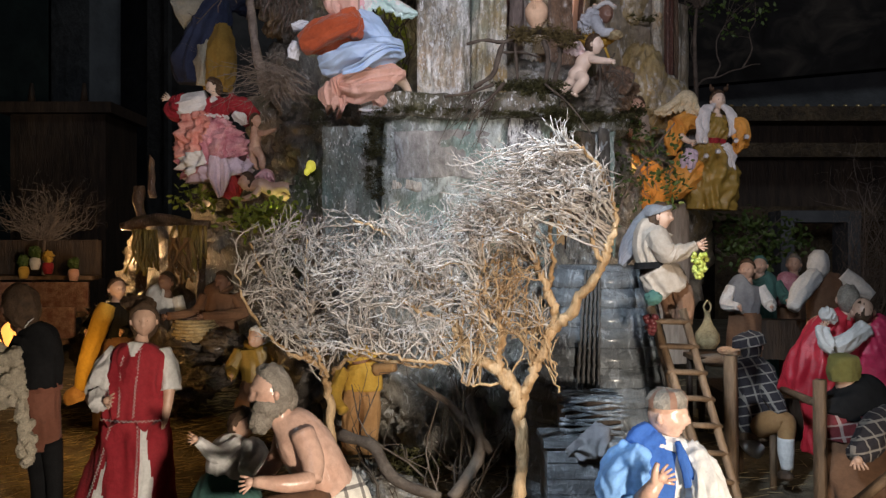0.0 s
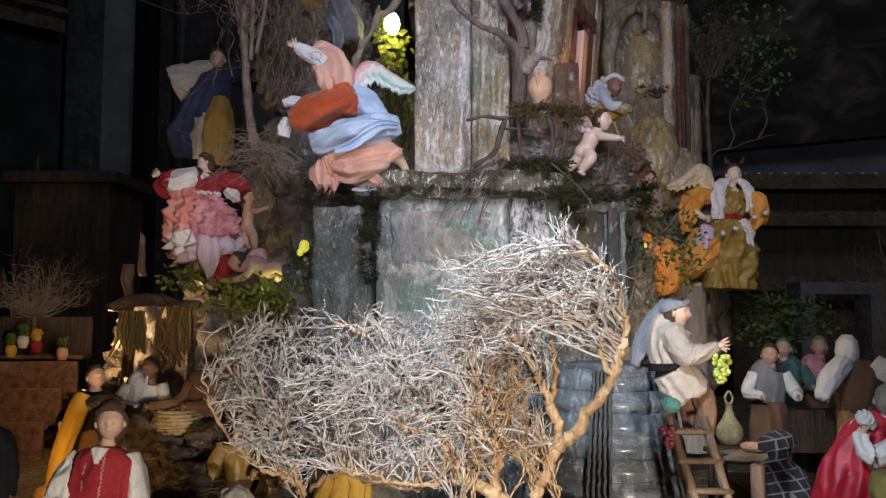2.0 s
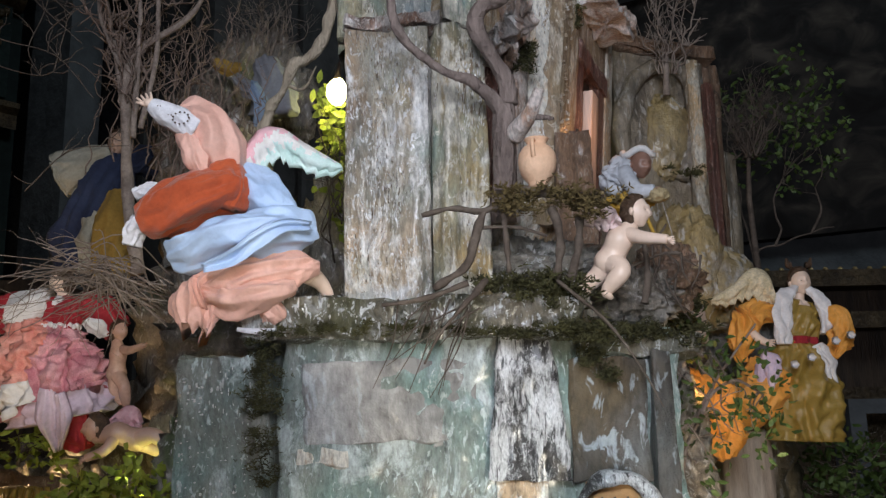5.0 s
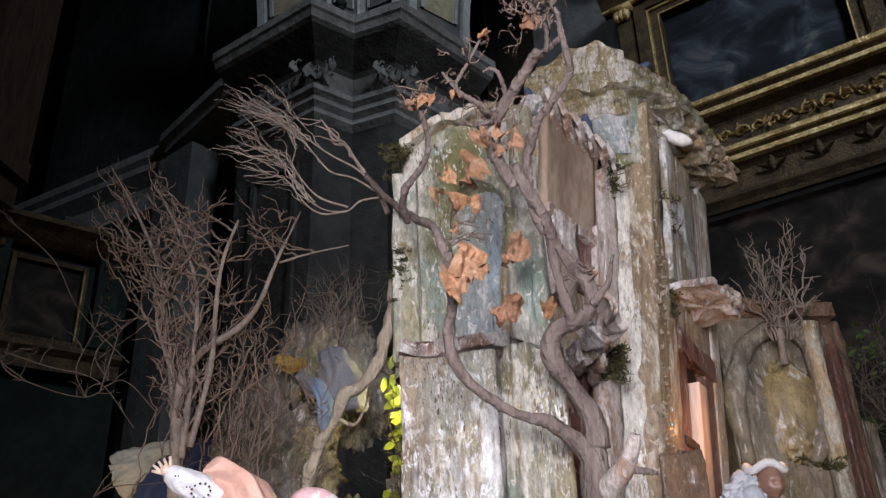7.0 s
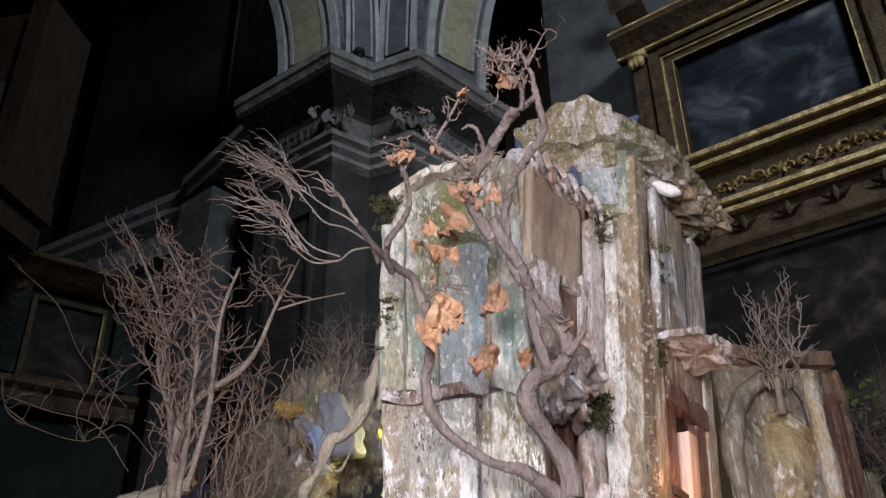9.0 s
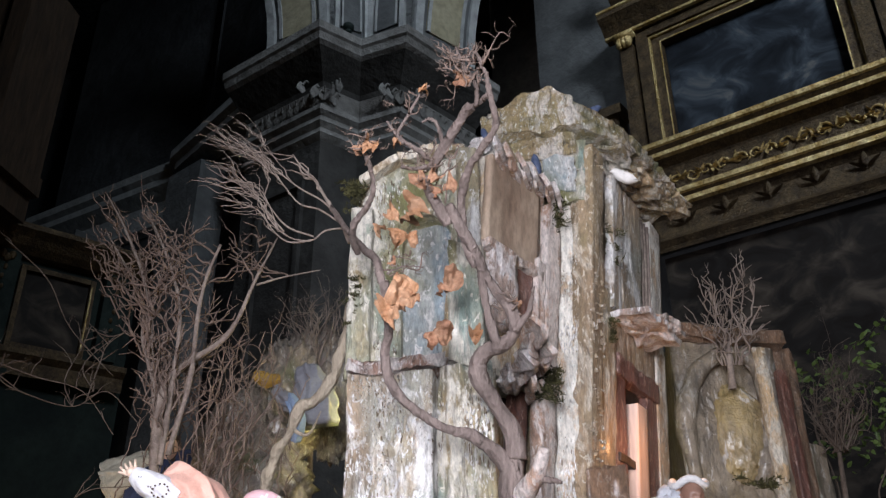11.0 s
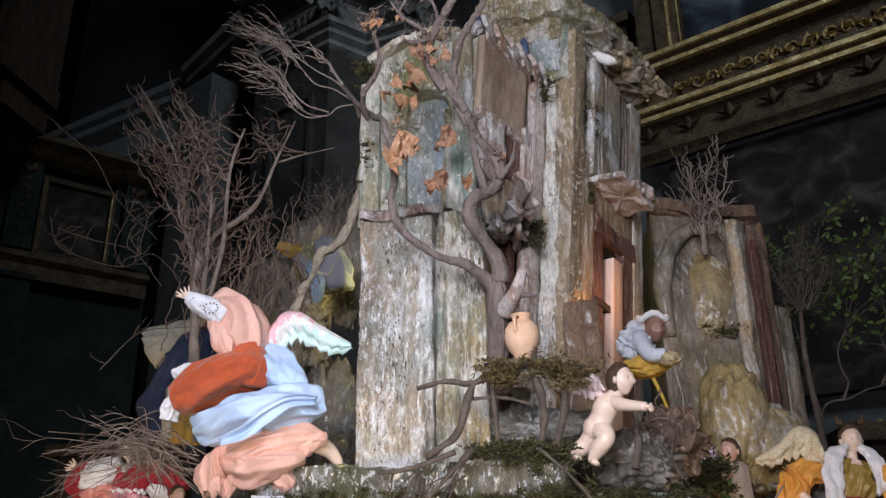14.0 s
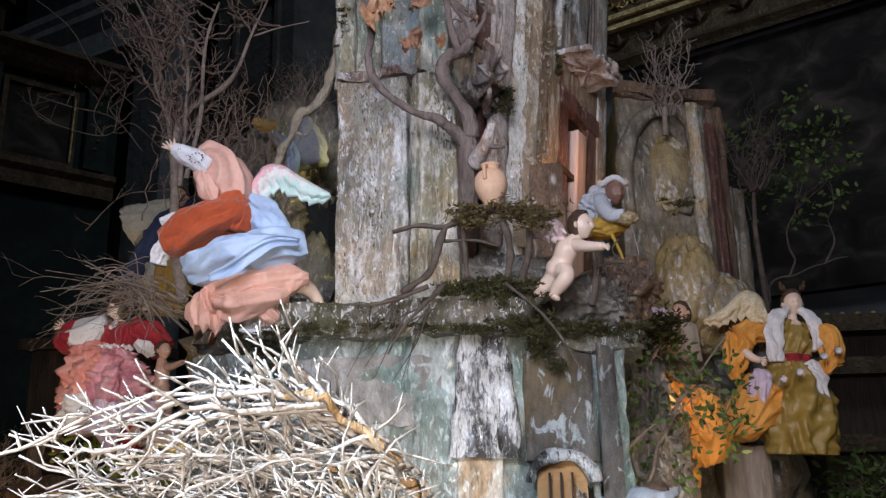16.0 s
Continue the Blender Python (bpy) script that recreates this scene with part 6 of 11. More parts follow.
# the large pale dry bush in front of the ruin
bush = thing("dry_bush", (0.10, 1.31, 0.75), "large pale bush of dry tangled leafless twigs", "bush")
rng = random.Random(3)
BUSH_STEMS = [
    ([(0.094, 1.34, 0.745), (0.100, 1.33, 0.82), (0.118, 1.325, 0.89), (0.123, 1.32, 0.961), (0.121, 1.315, 1.029), (0.114, 1.315, 1.071), (0.099, 1.315, 1.103)], (0.012, 0.0105, 0.0100, 0.0098, 0.0094, 0.0105, 0.0095)),
    ([(0.106, 1.315, 1.088), (0.08, 1.315, 1.115), (0.05, 1.315, 1.128), (0.027, 1.315, 1.159), (0.016, 1.315, 1.188), (-0.014, 1.32, 1.224), (-0.041, 1.33, 1.262), (-0.063, 1.34, 1.291)], (0.0095, 0.009, 0.008, 0.0065, 0.005, 0.0035)),
    ([(0.093, 1.315, 1.103), (0.087, 1.31, 1.135), (0.093, 1.3, 1.162), (0.083, 1.29, 1.185), (0.061, 1.285, 1.209)], (0.007, 0.006, 0.005, 0.003)),] + [
    ([(0.118, 1.315, 1.054), (0.132, 1.31, 1.085), (0.147, 1.305, 1.119), (0.159, 1.3, 1.148), (0.17, 1.297, 1.177)], (0.0085, 0.0075, 0.0075, 0.008)),
    ([(0.167, 1.297, 1.173), (0.19, 1.28, 1.198), (0.206, 1.255, 1.229), (0.224, 1.22, 1.263), (0.233, 1.2, 1.288), (0.239, 1.19, 1.313), (0.244, 1.18, 1.344), (0.234, 1.165, 1.376), (0.214, 1.14, 1.409), (0.191, 1.12, 1.43), (0.171, 1.11, 1.438)], (0.008, 0.0078, 0.007, 0.0065, 0.006, 0.005, 0.0036, 0.003, 0.0024, 0.0018)),] + [
    ([(0.17, 1.297, 1.175), (0.173, 1.295, 1.207), (0.162, 1.29, 1.238), (0.147, 1.285, 1.268), (0.136, 1.275, 1.3), (0.122, 1.26, 1.322), (0.091, 1.24, 1.331), (0.07, 1.22, 1.347)], (0.0075, 0.007, 0.006, 0.0055, 0.005, 0.0045, 0.0035)),
    ([(0.228, 1.205, 1.281), (0.211, 1.19, 1.321), (0.214, 1.18, 1.351), (0.202, 1.16, 1.382), (0.176, 1.14, 1.4)], (0.0045, 0.0035, 0.0028, 0.002)),
    ([(0.162, 1.29, 1.242), (0.168, 1.27, 1.277), (0.16, 1.25, 1.319), (0.161, 1.22, 1.351), (0.148, 1.18, 1.382)], (0.004, 0.0035, 0.003, 0.002)),] + [
    ([(0.061, 1.285, 1.209), (0.065, 1.27, 1.252), (0.058, 1.25, 1.302), (0.058, 1.22, 1.343)], (0.004, 0.003, 0.0022)),
    ([(0.016, 1.315, 1.187), (-0.04, 1.33, 1.202), (-0.103, 1.35, 1.243), (-0.167, 1.37, 1.278)], (0.0045, 0.0035, 0.002)),
    ([(0.046, 1.315, 1.128), (-0.014, 1.32, 1.121), (-0.074, 1.33, 1.129), (-0.137, 1.35, 1.14)], (0.0035, 0.003, 0.0018)),
    ([(-0.06, 1.34, 1.288), (-0.103, 1.34, 1.331), (-0.148, 1.35, 1.348)], (0.003, 0.002)),] + [
    ([(-0.190, 1.52, 0.75), (-0.194, 1.51, 0.87), (-0.2, 1.5, 0.981), (-0.203, 1.49, 1.04), (-0.21, 1.46, 1.084), (-0.232, 1.45, 1.114), (-0.253, 1.43, 1.163), (-0.292, 1.42, 1.238), (-0.329, 1.41, 1.312)], (0.01, 0.0085, 0.007, 0.0045, 0.0035, 0.002)),
    ([(-0.205, 1.46, 1.079), (-0.225, 1.43, 1.145), (-0.229, 1.4, 1.231), (-0.223, 1.39, 1.313)], (0.0045, 0.003, 0.002)),
    ([(-0.223, 1.45, 1.105), (-0.273, 1.44, 1.125), (-0.321, 1.42, 1.183), (-0.35, 1.41, 1.257)], (0.004, 0.003, 0.0018)),
    ([(-0.195, 1.46, 1.084), (-0.144, 1.42, 1.119), (-0.058, 1.36, 1.112), (-0.014, 1.33, 1.114)], (0.0035, 0.003, 0.002)),] + [
    ([(0.151, 1.3, 1.141), (0.171, 1.295, 1.125), (0.174, 1.29, 1.102), (0.179, 1.285, 1.078)], (0.0022, 0.0015, 0.001)),
    ([(0.093, 1.31, 1.089), (0.054, 1.305, 1.089), (0.029, 1.3, 1.092)], (0.003, 0.002, 0.0012)),]
stock = []
for pts, radii in BUSH_STEMS:
    line = spline(pts, 6)
    line = [p + V(rng.uniform(-1, 1), rng.uniform(-1, 1), rng.uniform(-1, 1)) * 0.0035 for p in line]
    sh = Shape()
    sh.tube(line, radii, 0, 8, 0.35)
    sh.build("limb", [M_TWIGWARM], bush)
    stock += line[len(line) // 3:]
s = Shape()
CROWN = [((0.150, 1.130, 1.372), (0.100, 0.09, 0.062)), ((-0.045, 1.31, 1.255), (0.175, 0.10, 0.120)), ((-0.235, 1.41, 1.245), (0.130, 0.09, 0.135)), ((0.07, 1.20, 1.310), (0.10, 0.08, 0.070)), ((0.085, 1.280, 1.225), (0.085, 0.06, 0.085)), ((0.020, 1.37, 1.300), (0.085, 0.06, 0.075))]
for k, n in enumerate((30, 230, 170, 80, 60, 70)):
    c, r = CROWN[k]
    for j in range(n):
        tip = inside(rng, c, tuple(0.95 * v for v in r), 0.5)
        if k in (0, 3) and tip.z < c[2] - 0.010 + 0.3 * max(0, tip.x - c[0]):
            continue
        roots = sorted(stock, key=lambda p: abs((p - tip).length - 0.10) + rng.uniform(0, 0.05) + (0.3 if p.z > tip.z + 0.01 else 0))
        coral(s, roots[0], tip, rng.uniform(0.0011, 0.0018), rng, 1 if k == 4 else 0, 0.028, 0.014)
# long twigs that sweep over the crown from its outer limb towards the other side
rim = spline(BUSH_STEMS[4][0], 6)
for j in range(56):
    u = rng.random()
    a = rim[int(len(rim) * (0.42 + 0.55 * u))]
    end = V(0.040, 1.155, 1.370).lerp(V(0.095, 1.10, 1.425), u) + V(rng.gauss(0, 0.030), rng.gauss(0, 0.030), rng.gauss(0, 0.013))
    if j % 4 == 0:
        end = a.lerp(end, rng.uniform(0.4, 0.7)) + V(0, 0, rng.uniform(0.01, 0.03))
    coral(s, a, end, rng.uniform(0.0013, 0.0020), rng, 0, 0.028, 0.014, 0.022)
tagged(s.build("twig_tangle", [M_TWIGPALE, M_TWIGWARM], bush, "tangle of pale dry twigs"), kind="stuff")

# twigs round the foot of the bush; the shade there is put into their dark colour
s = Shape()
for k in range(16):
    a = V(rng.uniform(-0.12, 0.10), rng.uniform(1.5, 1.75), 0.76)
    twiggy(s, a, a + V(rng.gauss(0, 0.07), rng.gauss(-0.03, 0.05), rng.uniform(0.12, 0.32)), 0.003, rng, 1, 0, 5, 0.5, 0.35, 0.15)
tagged(s.build("undergrowth", [M_TWIGDARK]), "dry brushwood under the bush, darkened as if shaded", "brushwood", "", "stuff")
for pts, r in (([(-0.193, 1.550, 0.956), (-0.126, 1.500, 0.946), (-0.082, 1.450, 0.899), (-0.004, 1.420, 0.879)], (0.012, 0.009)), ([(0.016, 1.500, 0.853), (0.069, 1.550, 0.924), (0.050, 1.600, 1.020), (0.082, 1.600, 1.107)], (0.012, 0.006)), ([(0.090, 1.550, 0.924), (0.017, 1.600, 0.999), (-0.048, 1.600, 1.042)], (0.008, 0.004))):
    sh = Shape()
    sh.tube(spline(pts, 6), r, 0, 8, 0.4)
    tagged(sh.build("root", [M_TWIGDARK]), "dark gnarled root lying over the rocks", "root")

# the brown branch that climbs the ruin
vine = thing("climbing_branch", (0.200, 2.060, 1.840), "grey-brown gnarled branch climbing the ruin", "branch")
CLIMB = [
    ([(0.183, 2.115, 1.802), (0.182, 2.11, 1.84), (0.186, 2.105, 1.898), (0.184, 2.1, 1.947), (0.191, 2.105, 1.995)], (0.022, 0.021, 0.02, 0.022, 0.019)),
    ([(0.189, 2.1, 1.968), (0.165, 2.09, 1.999), (0.135, 2.075, 2.019), (0.102, 2.065, 2.026), (0.074, 2.055, 2.04), (0.044, 2.045, 2.063), (0.024, 2.035, 2.092), (0.017, 2.03, 2.131), (0.027, 2.01, 2.162), (0.027, 1.985, 2.185), (0.028, 1.965, 2.212)], (0.017, 0.013, 0.01, 0.009, 0.009, 0.009, 0.009, 0.008, 0.008, 0.007)),] + [
    ([(0.027, 1.985, 2.165), (0.026, 1.975, 2.199), (0.019, 1.975, 2.23), (0.002, 2.01, 2.273), (-0.034, 2.09, 2.33), (-0.071, 2.17, 2.393), (-0.112, 2.24, 2.461), (-0.153, 2.29, 2.53)], (0.007, 0.0065, 0.007, 0.007, 0.006, 0.006)),] + [
    ([(0.194, 2.1, 1.988), (0.192, 2.1, 2.022), (0.172, 2.095, 2.059), (0.151, 2.085, 2.092), (0.145, 2.08, 2.121), (0.159, 2.075, 2.141), (0.189, 2.065, 2.15), (0.204, 2.055, 2.169), (0.196, 2.055, 2.202), (0.177, 2.055, 2.228), (0.163, 2.05, 2.253), (0.153, 2.03, 2.277), (0.134, 2.005, 2.308), (0.117, 1.99, 2.342)], (0.017, 0.016, 0.0155, 0.015, 0.014, 0.014, 0.0135, 0.012, 0.011, 0.01, 0.01, 0.009, 0.009)),
    ([(0.177, 2.065, 2.145), (0.17, 2.055, 2.167), (0.164, 2.05, 2.198), (0.158, 2.05, 2.236), (0.155, 2.045, 2.265)], (0.009, 0.008, 0.007, 0.007)),] + [
    ([(0.115, 2.005, 2.317), (0.099, 1.985, 2.343), (0.089, 1.975, 2.362), (0.084, 1.965, 2.38)], (0.01, 0.0095, 0.009)),
    ([(0.148, 2.035, 2.259), (0.137, 2.02, 2.299), (0.134, 2.0, 2.341), (0.141, 1.975, 2.365), (0.154, 1.95, 2.383), (0.177, 1.92, 2.397), (0.197, 1.9, 2.418), (0.194, 1.885, 2.441), (0.19, 1.875, 2.466), (0.189, 1.865, 2.485)], (0.006, 0.008, 0.008, 0.0075, 0.007, 0.006, 0.0055, 0.005, 0.004)),
    ([(0.098, 1.965, 2.395), (0.114, 1.95, 2.418), (0.131, 1.935, 2.433), (0.148, 1.92, 2.45), (0.162, 1.905, 2.457)], (0.008, 0.009, 0.0085, 0.0085, 0.009)),] + [
    ([(0.161, 1.905, 2.454), (0.179, 1.895, 2.457), (0.189, 1.88, 2.456)], (0.006, 0.005, 0.005)),
    ([(0.1, 1.965, 2.399), (0.076, 1.955, 2.389), (0.052, 1.945, 2.388)], (0.006, 0.004, 0.003)),
    ([(-0.041, 2.08, 2.319), (-0.043, 2.05, 2.331), (-0.033, 2.02, 2.342), (-0.012, 2.0, 2.354), (0.005, 1.975, 2.37), (0.004, 1.945, 2.398), (-0.004, 1.925, 2.415)], (0.006, 0.0065, 0.006, 0.005, 0.0045, 0.003)),
    ([(0.057, 1.93, 2.418), (0.051, 1.925, 2.436), (0.069, 1.92, 2.465), (0.087, 1.91, 2.493), (0.101, 1.905, 2.5)], (0.003, 0.003, 0.0025, 0.0015)),] + [
    ([(0.104, 1.96, 2.396), (0.079, 1.945, 2.413), (0.058, 1.935, 2.426), (0.04, 1.93, 2.447), (0.033, 1.93, 2.461)], (0.005, 0.0045, 0.004, 0.003, 0.002)),
    ([(0.114, 1.945, 2.426), (0.109, 1.935, 2.447), (0.098, 1.93, 2.459), (0.087, 1.925, 2.45)], (0.004, 0.003, 0.002)),
    ([(0.171, 1.895, 2.447), (0.173, 1.88, 2.472), (0.161, 1.87, 2.493), (0.15, 1.865, 2.519), (0.147, 1.86, 2.53)], (0.0045, 0.004, 0.003, 0.002)),
    ([(0.188, 1.865, 2.481), (0.177, 1.86, 2.511), (0.171, 1.855, 2.522)], (0.004, 0.003, 0.0015)),] + [
    ([(0.203, 2.05, 2.162), (0.223, 2.04, 2.182), (0.23, 2.035, 2.203), (0.234, 2.03, 2.219)], (0.007, 0.0045, 0.002)),
    ([(0.2, 2.09, 1.933), (0.22, 2.06, 1.953), (0.236, 2.04, 1.99)], (0.018, 0.016, 0.009)),
    ([(0.224, 2.06, 1.952), (0.243, 2.05, 1.948), (0.255, 2.045, 1.943)], (0.006, 0.003)),
    ([(0.028, 1.975, 2.23), (0.054, 1.97, 2.237), (0.083, 1.965, 2.232)], (0.002, 0.001)),]
rng = random.Random(11)
for k, (pts, radii) in enumerate(CLIMB):
    sh = Shape()
    line = spline(pts, 8)
    sh.tube([p + V(rng.uniform(-1, 1), rng.uniform(-1, 1), rng.uniform(-1, 1)) * 0.0008 for p in line], tuple(0.84 * v for v in radii), 0, 12, 0.34, k)
    sh.build("stump" if k == 17 else "branch", [M_PINKBARK if k == 17 else M_ROOT], vine)
s = Shape()
for a, n, sp in (((0.160, 1.868, 2.500), 22, 0.030), ((0.176, 1.868, 2.488), 16, 0.030), ((0.148, 1.866, 2.512), 10, 0.020), ((0.000, 1.925, 2.414), 16, 0.018), ((0.040, 1.930, 2.444), 6, 0.022), ((0.070, 1.920, 2.466), 6, 0.022), ((0.090, 1.955, 2.385), 16, 0.030), ((0.110, 1.955, 2.390), 12, 0.026), ((0.034, 1.975, 2.235), 8, 0.030), ((0.200, 2.040, 2.200), 8, 0.030)):
    for k in range(n):
        p = V(a) + V(rng.gauss(0, 0.012), rng.gauss(0, 0.01), rng.gauss(0, 0.016))
        twiggy(s, p, p + V(rng.gauss(0, sp * 0.6), rng.gauss(0, sp * 0.5), rng.uniform(-0.2, 1) * sp), 0.0016, rng, 1, 0, 3, 0.7, 0.5, 0.3)
tagged(s.build("twig_spray", [M_TWIGRED], vine, "fine red-brown twigs"), kind="stuff")
s = Shape()


def comb(line, r):
    """One long bent twig of the grey spray, with finer ones that branch off along it and sweep the same way."""
    way = spline([(x, 2.285 + 0.025 * noise.noise(V(x * 9, z * 9, r * 900)), z) for x, z in line], 6)
    s.tube(way, (0.85 * r, r * 0.5, r * 0.22), 0, 6, 0.2)
    n = len(way)
    for k in range(10 if r < 0.003 else 4):
        i = int(n * rng.uniform(0.30, 0.80))
        off = V(rng.gauss(0, 0.008), rng.gauss(0, 0.012), rng.gauss(0, 0.009))
        j = min(n - 5, i + int(n * rng.uniform(0.2, 0.5)))
        ends = [way[q] + off * (1.6 * (q - i) / max(1, j - i)) + V(noise.noise(way[q] * 40 + V(k, 0, 0)), 0, noise.noise(way[q] * 40 + V(0, k, 0))) * (0.010 if q > i else 0) for q in range(i, j + 1)]
        d = (ends[-1] - ends[0]).normalized()
        curl = V(-0.8, rng.gauss(0, 0.3), rng.uniform(-0.3, 0.7)) * 0.5 + d
        ends += [ends[-1] + curl * 0.008, ends[-1] + curl * 0.008 + V(-1, rng.gauss(0, 0.3), rng.uniform(-0.3, 0.4)) * rng.uniform(0.006, 0.016)]
        s.tube(ends, (r * 0.42, r * 0.34, r * 0.18), 0, 5)


comb([(-0.113, 2.453), (-0.133, 2.503), (-0.158, 2.541), (-0.190, 2.597), (-0.216, 2.625), (-0.237, 2.656)], 0.0062)
comb([(-0.237, 2.656), (-0.265, 2.649), (-0.291, 2.669), (-0.304, 2.697), (-0.333, 2.721), (-0.359, 2.734)], 0.0016)
comb([(-0.237, 2.656), (-0.277, 2.663), (-0.311, 2.666), (-0.340, 2.672)], 0.0015)
comb([(-0.128, 2.495), (-0.166, 2.540), (-0.210, 2.566), (-0.251, 2.604), (-0.292, 2.647), (-0.328, 2.673), (-0.371, 2.702), (-0.434, 2.748)], 0.0026)
comb([(-0.133, 2.492), (-0.174, 2.524), (-0.214, 2.538), (-0.249, 2.583), (-0.291, 2.634), (-0.340, 2.672), (-0.388, 2.701), (-0.430, 2.732)], 0.0024)
comb([(-0.122, 2.479), (-0.158, 2.473), (-0.183, 2.453), (-0.226, 2.464), (-0.262, 2.496), (-0.292, 2.547), (-0.331, 2.579), (-0.383, 2.597), (-0.433, 2.620)], 0.0025)
comb([(-0.183, 2.453), (-0.225, 2.454), (-0.256, 2.476), (-0.294, 2.527), (-0.334, 2.550), (-0.395, 2.572)], 0.0025)
comb([(-0.179, 2.461), (-0.232, 2.487), (-0.266, 2.526), (-0.295, 2.575), (-0.339, 2.605), (-0.380, 2.618), (-0.416, 2.642)], 0.0025)
comb([(-0.266, 2.526), (-0.286, 2.558), (-0.283, 2.601), (-0.298, 2.647), (-0.331, 2.676), (-0.365, 2.695)], 0.0020)
comb([(-0.243, 2.483), (-0.278, 2.527), (-0.311, 2.573), (-0.346, 2.615), (-0.370, 2.636), (-0.403, 2.653)], 0.0022)
tagged(s.build("fine_spray", [M_TWIGGREY], vine, "grey spray of fine dry twigs"), kind="stuff")

# dry leaves on the branch, each a crumpled cup of its own
def dry_leaf(c, size, seed, mat):
    """One crumpled dry leaf: a lobed sheet that curls and buckles."""
    r = random.Random(seed)
    sh = Shape()
    m = Euler((r.uniform(0.9, 2.0), r.uniform(-0.5, 0.5), r.uniform(-0.8, 0.8))).to_matrix()
    lobes = r.choice((5, 6, 7))
    for back in (0, 1):
        rows = []
        for i in range(9):
            q = i / 8
            row = []
            for j in range(30):
                a = 2 * math.pi * j / 30
                rad = size * q * (1 + 0.05 * math.cos(lobes * a + seed) * q + 0.34 * noise.noise(V(math.cos(a) * 1.6, math.sin(a) * 1.6, seed)) * q)
                h = size * (0.62 * q * q * math.cos(2 * a + seed) + 1.0 * noise.noise(V(q * math.cos(a) * 2.4, q * math.sin(a) * 2.4, seed)) * q + 0.10 * math.cos(lobes * a + 1) * q)
                row.append(V(c) + m @ V(rad * math.cos(a) * 0.8, rad * math.sin(a), h - back * 0.0007))
            rows.append(row)
        sh.rings(rows[1:] if back else list(reversed(rows[1:])), 0, True, False)
        n = len(sh.v) - 30 if not back else len(sh.v) - 240
        sh.f.append(tuple(range(n, n + 30)))
        sh.m.append(0)
    return sh.build("leaf", [mat], vine)


for k, (c, sz, mt) in enumerate(((
    ((0.053, 1.965, 2.2), 0.033, 0),
    ((0.039, 1.965, 2.169), 0.03, 0),
    ((0.066, 1.96, 2.182), 0.023, 0),
    ((0.057, 2.0, 2.345), 0.035, 0),
    ((0.026, 2.0, 2.343), 0.019, 0),
    ((0.039, 1.99, 2.293), 0.023, 0),
    ((0.063, 1.99, 2.293), 0.016, 0),
    ((0.014, 1.985, 2.308), 0.015, 0),
    ((0.114, 2.045, 2.247), 0.028, 1),
    ((0.098, 2.04, 2.228), 0.016, 1),
    ((0.102, 2.035, 2.159), 0.026, 1),
    ((0.084, 2.03, 2.147), 0.018, 1),
    ((0.146, 2.05, 2.163), 0.019, 0),
    ((0.01, 1.92, 2.417), 0.019, 0),
    ((-0.007, 1.92, 2.407), 0.012, 1),
    ((0.049, 1.93, 2.423), 0.014, 0),) + (
    ((0.093, 1.905, 2.495), 0.014, 0),
    ((0.152, 1.87, 2.481), 0.018, 1),
    ((0.146, 1.87, 2.491), 0.011, 1),
    ((0.078, 1.955, 2.371), 0.021, 1),
    ((0.103, 1.955, 2.375), 0.019, 1),
    ((0.12, 1.965, 2.361), 0.019, 1),
    ((0.097, 1.97, 2.355), 0.014, 1),
    ((0.036, 1.975, 2.249), 0.011, 1),
    ((0.207, 2.06, 2.207), 0.012, 1),))):
    dry_leaf(c, sz * 0.72, k + 0.37, (M_DRYLEAF, M_BROWNLEAF)[mt])

# the bare twiggy tree behind the flying angel
tree = thing("bare_tree", (-0.565, 2.620, 1.819), "bare brown tree of dense fine dead twigs", "tree")
rng = random.Random(17)
TL = [
    ([(-0.565, 2.620, 1.819), (-0.596, 2.620, 1.993), (-0.612, 2.620, 2.211), (-0.606, 2.620, 2.281), (-0.576, 2.620, 2.341)], (0.016, 0.012, 0.011)),
    ([(-0.576, 2.620, 2.341), (-0.484, 2.600, 2.383), (-0.438, 2.580, 2.429), (-0.404, 2.570, 2.513), (-0.355, 2.560, 2.618)], (0.009, 0.005, 0.002)),
    ([(-0.600, 2.620, 2.099), (-0.632, 2.630, 2.262), (-0.664, 2.630, 2.413), (-0.703, 2.640, 2.555), (-0.785, 2.650, 2.713), (-0.870, 2.660, 2.845)], (0.008, 0.005, 0.002)),
    ([(-0.584, 2.600, 2.116), (-0.581, 2.600, 2.274), (-0.585, 2.600, 2.448), (-0.639, 2.620, 2.597), (-0.734, 2.640, 2.764)], (0.007, 0.003)),] + [
    ([(-0.569, 2.600, 2.137), (-0.542, 2.600, 2.296), (-0.542, 2.600, 2.458), (-0.533, 2.600, 2.551), (-0.509, 2.600, 2.632)], (0.007, 0.003)),
    ([(-0.612, 2.620, 2.258), (-0.680, 2.630, 2.401), (-0.712, 2.640, 2.528), (-0.845, 2.660, 2.724)], (0.006, 0.002)),
    ([(-0.398, 2.570, 2.506), (-0.330, 2.550, 2.511), (-0.243, 2.540, 2.518)], (0.003, 0.001)),]
stock = []
for pts, radii in TL:
    sh = Shape()
    line = spline(pts, 6)
    sh.tube(line, radii, 0, 8, 0.4)
    sh.build("trunk" if len(stock) == 0 else "limb", [M_TWIGGREY], tree)
    stock += line[(len(line) // 2 if len(stock) == 0 else 2):]
s = Shape()
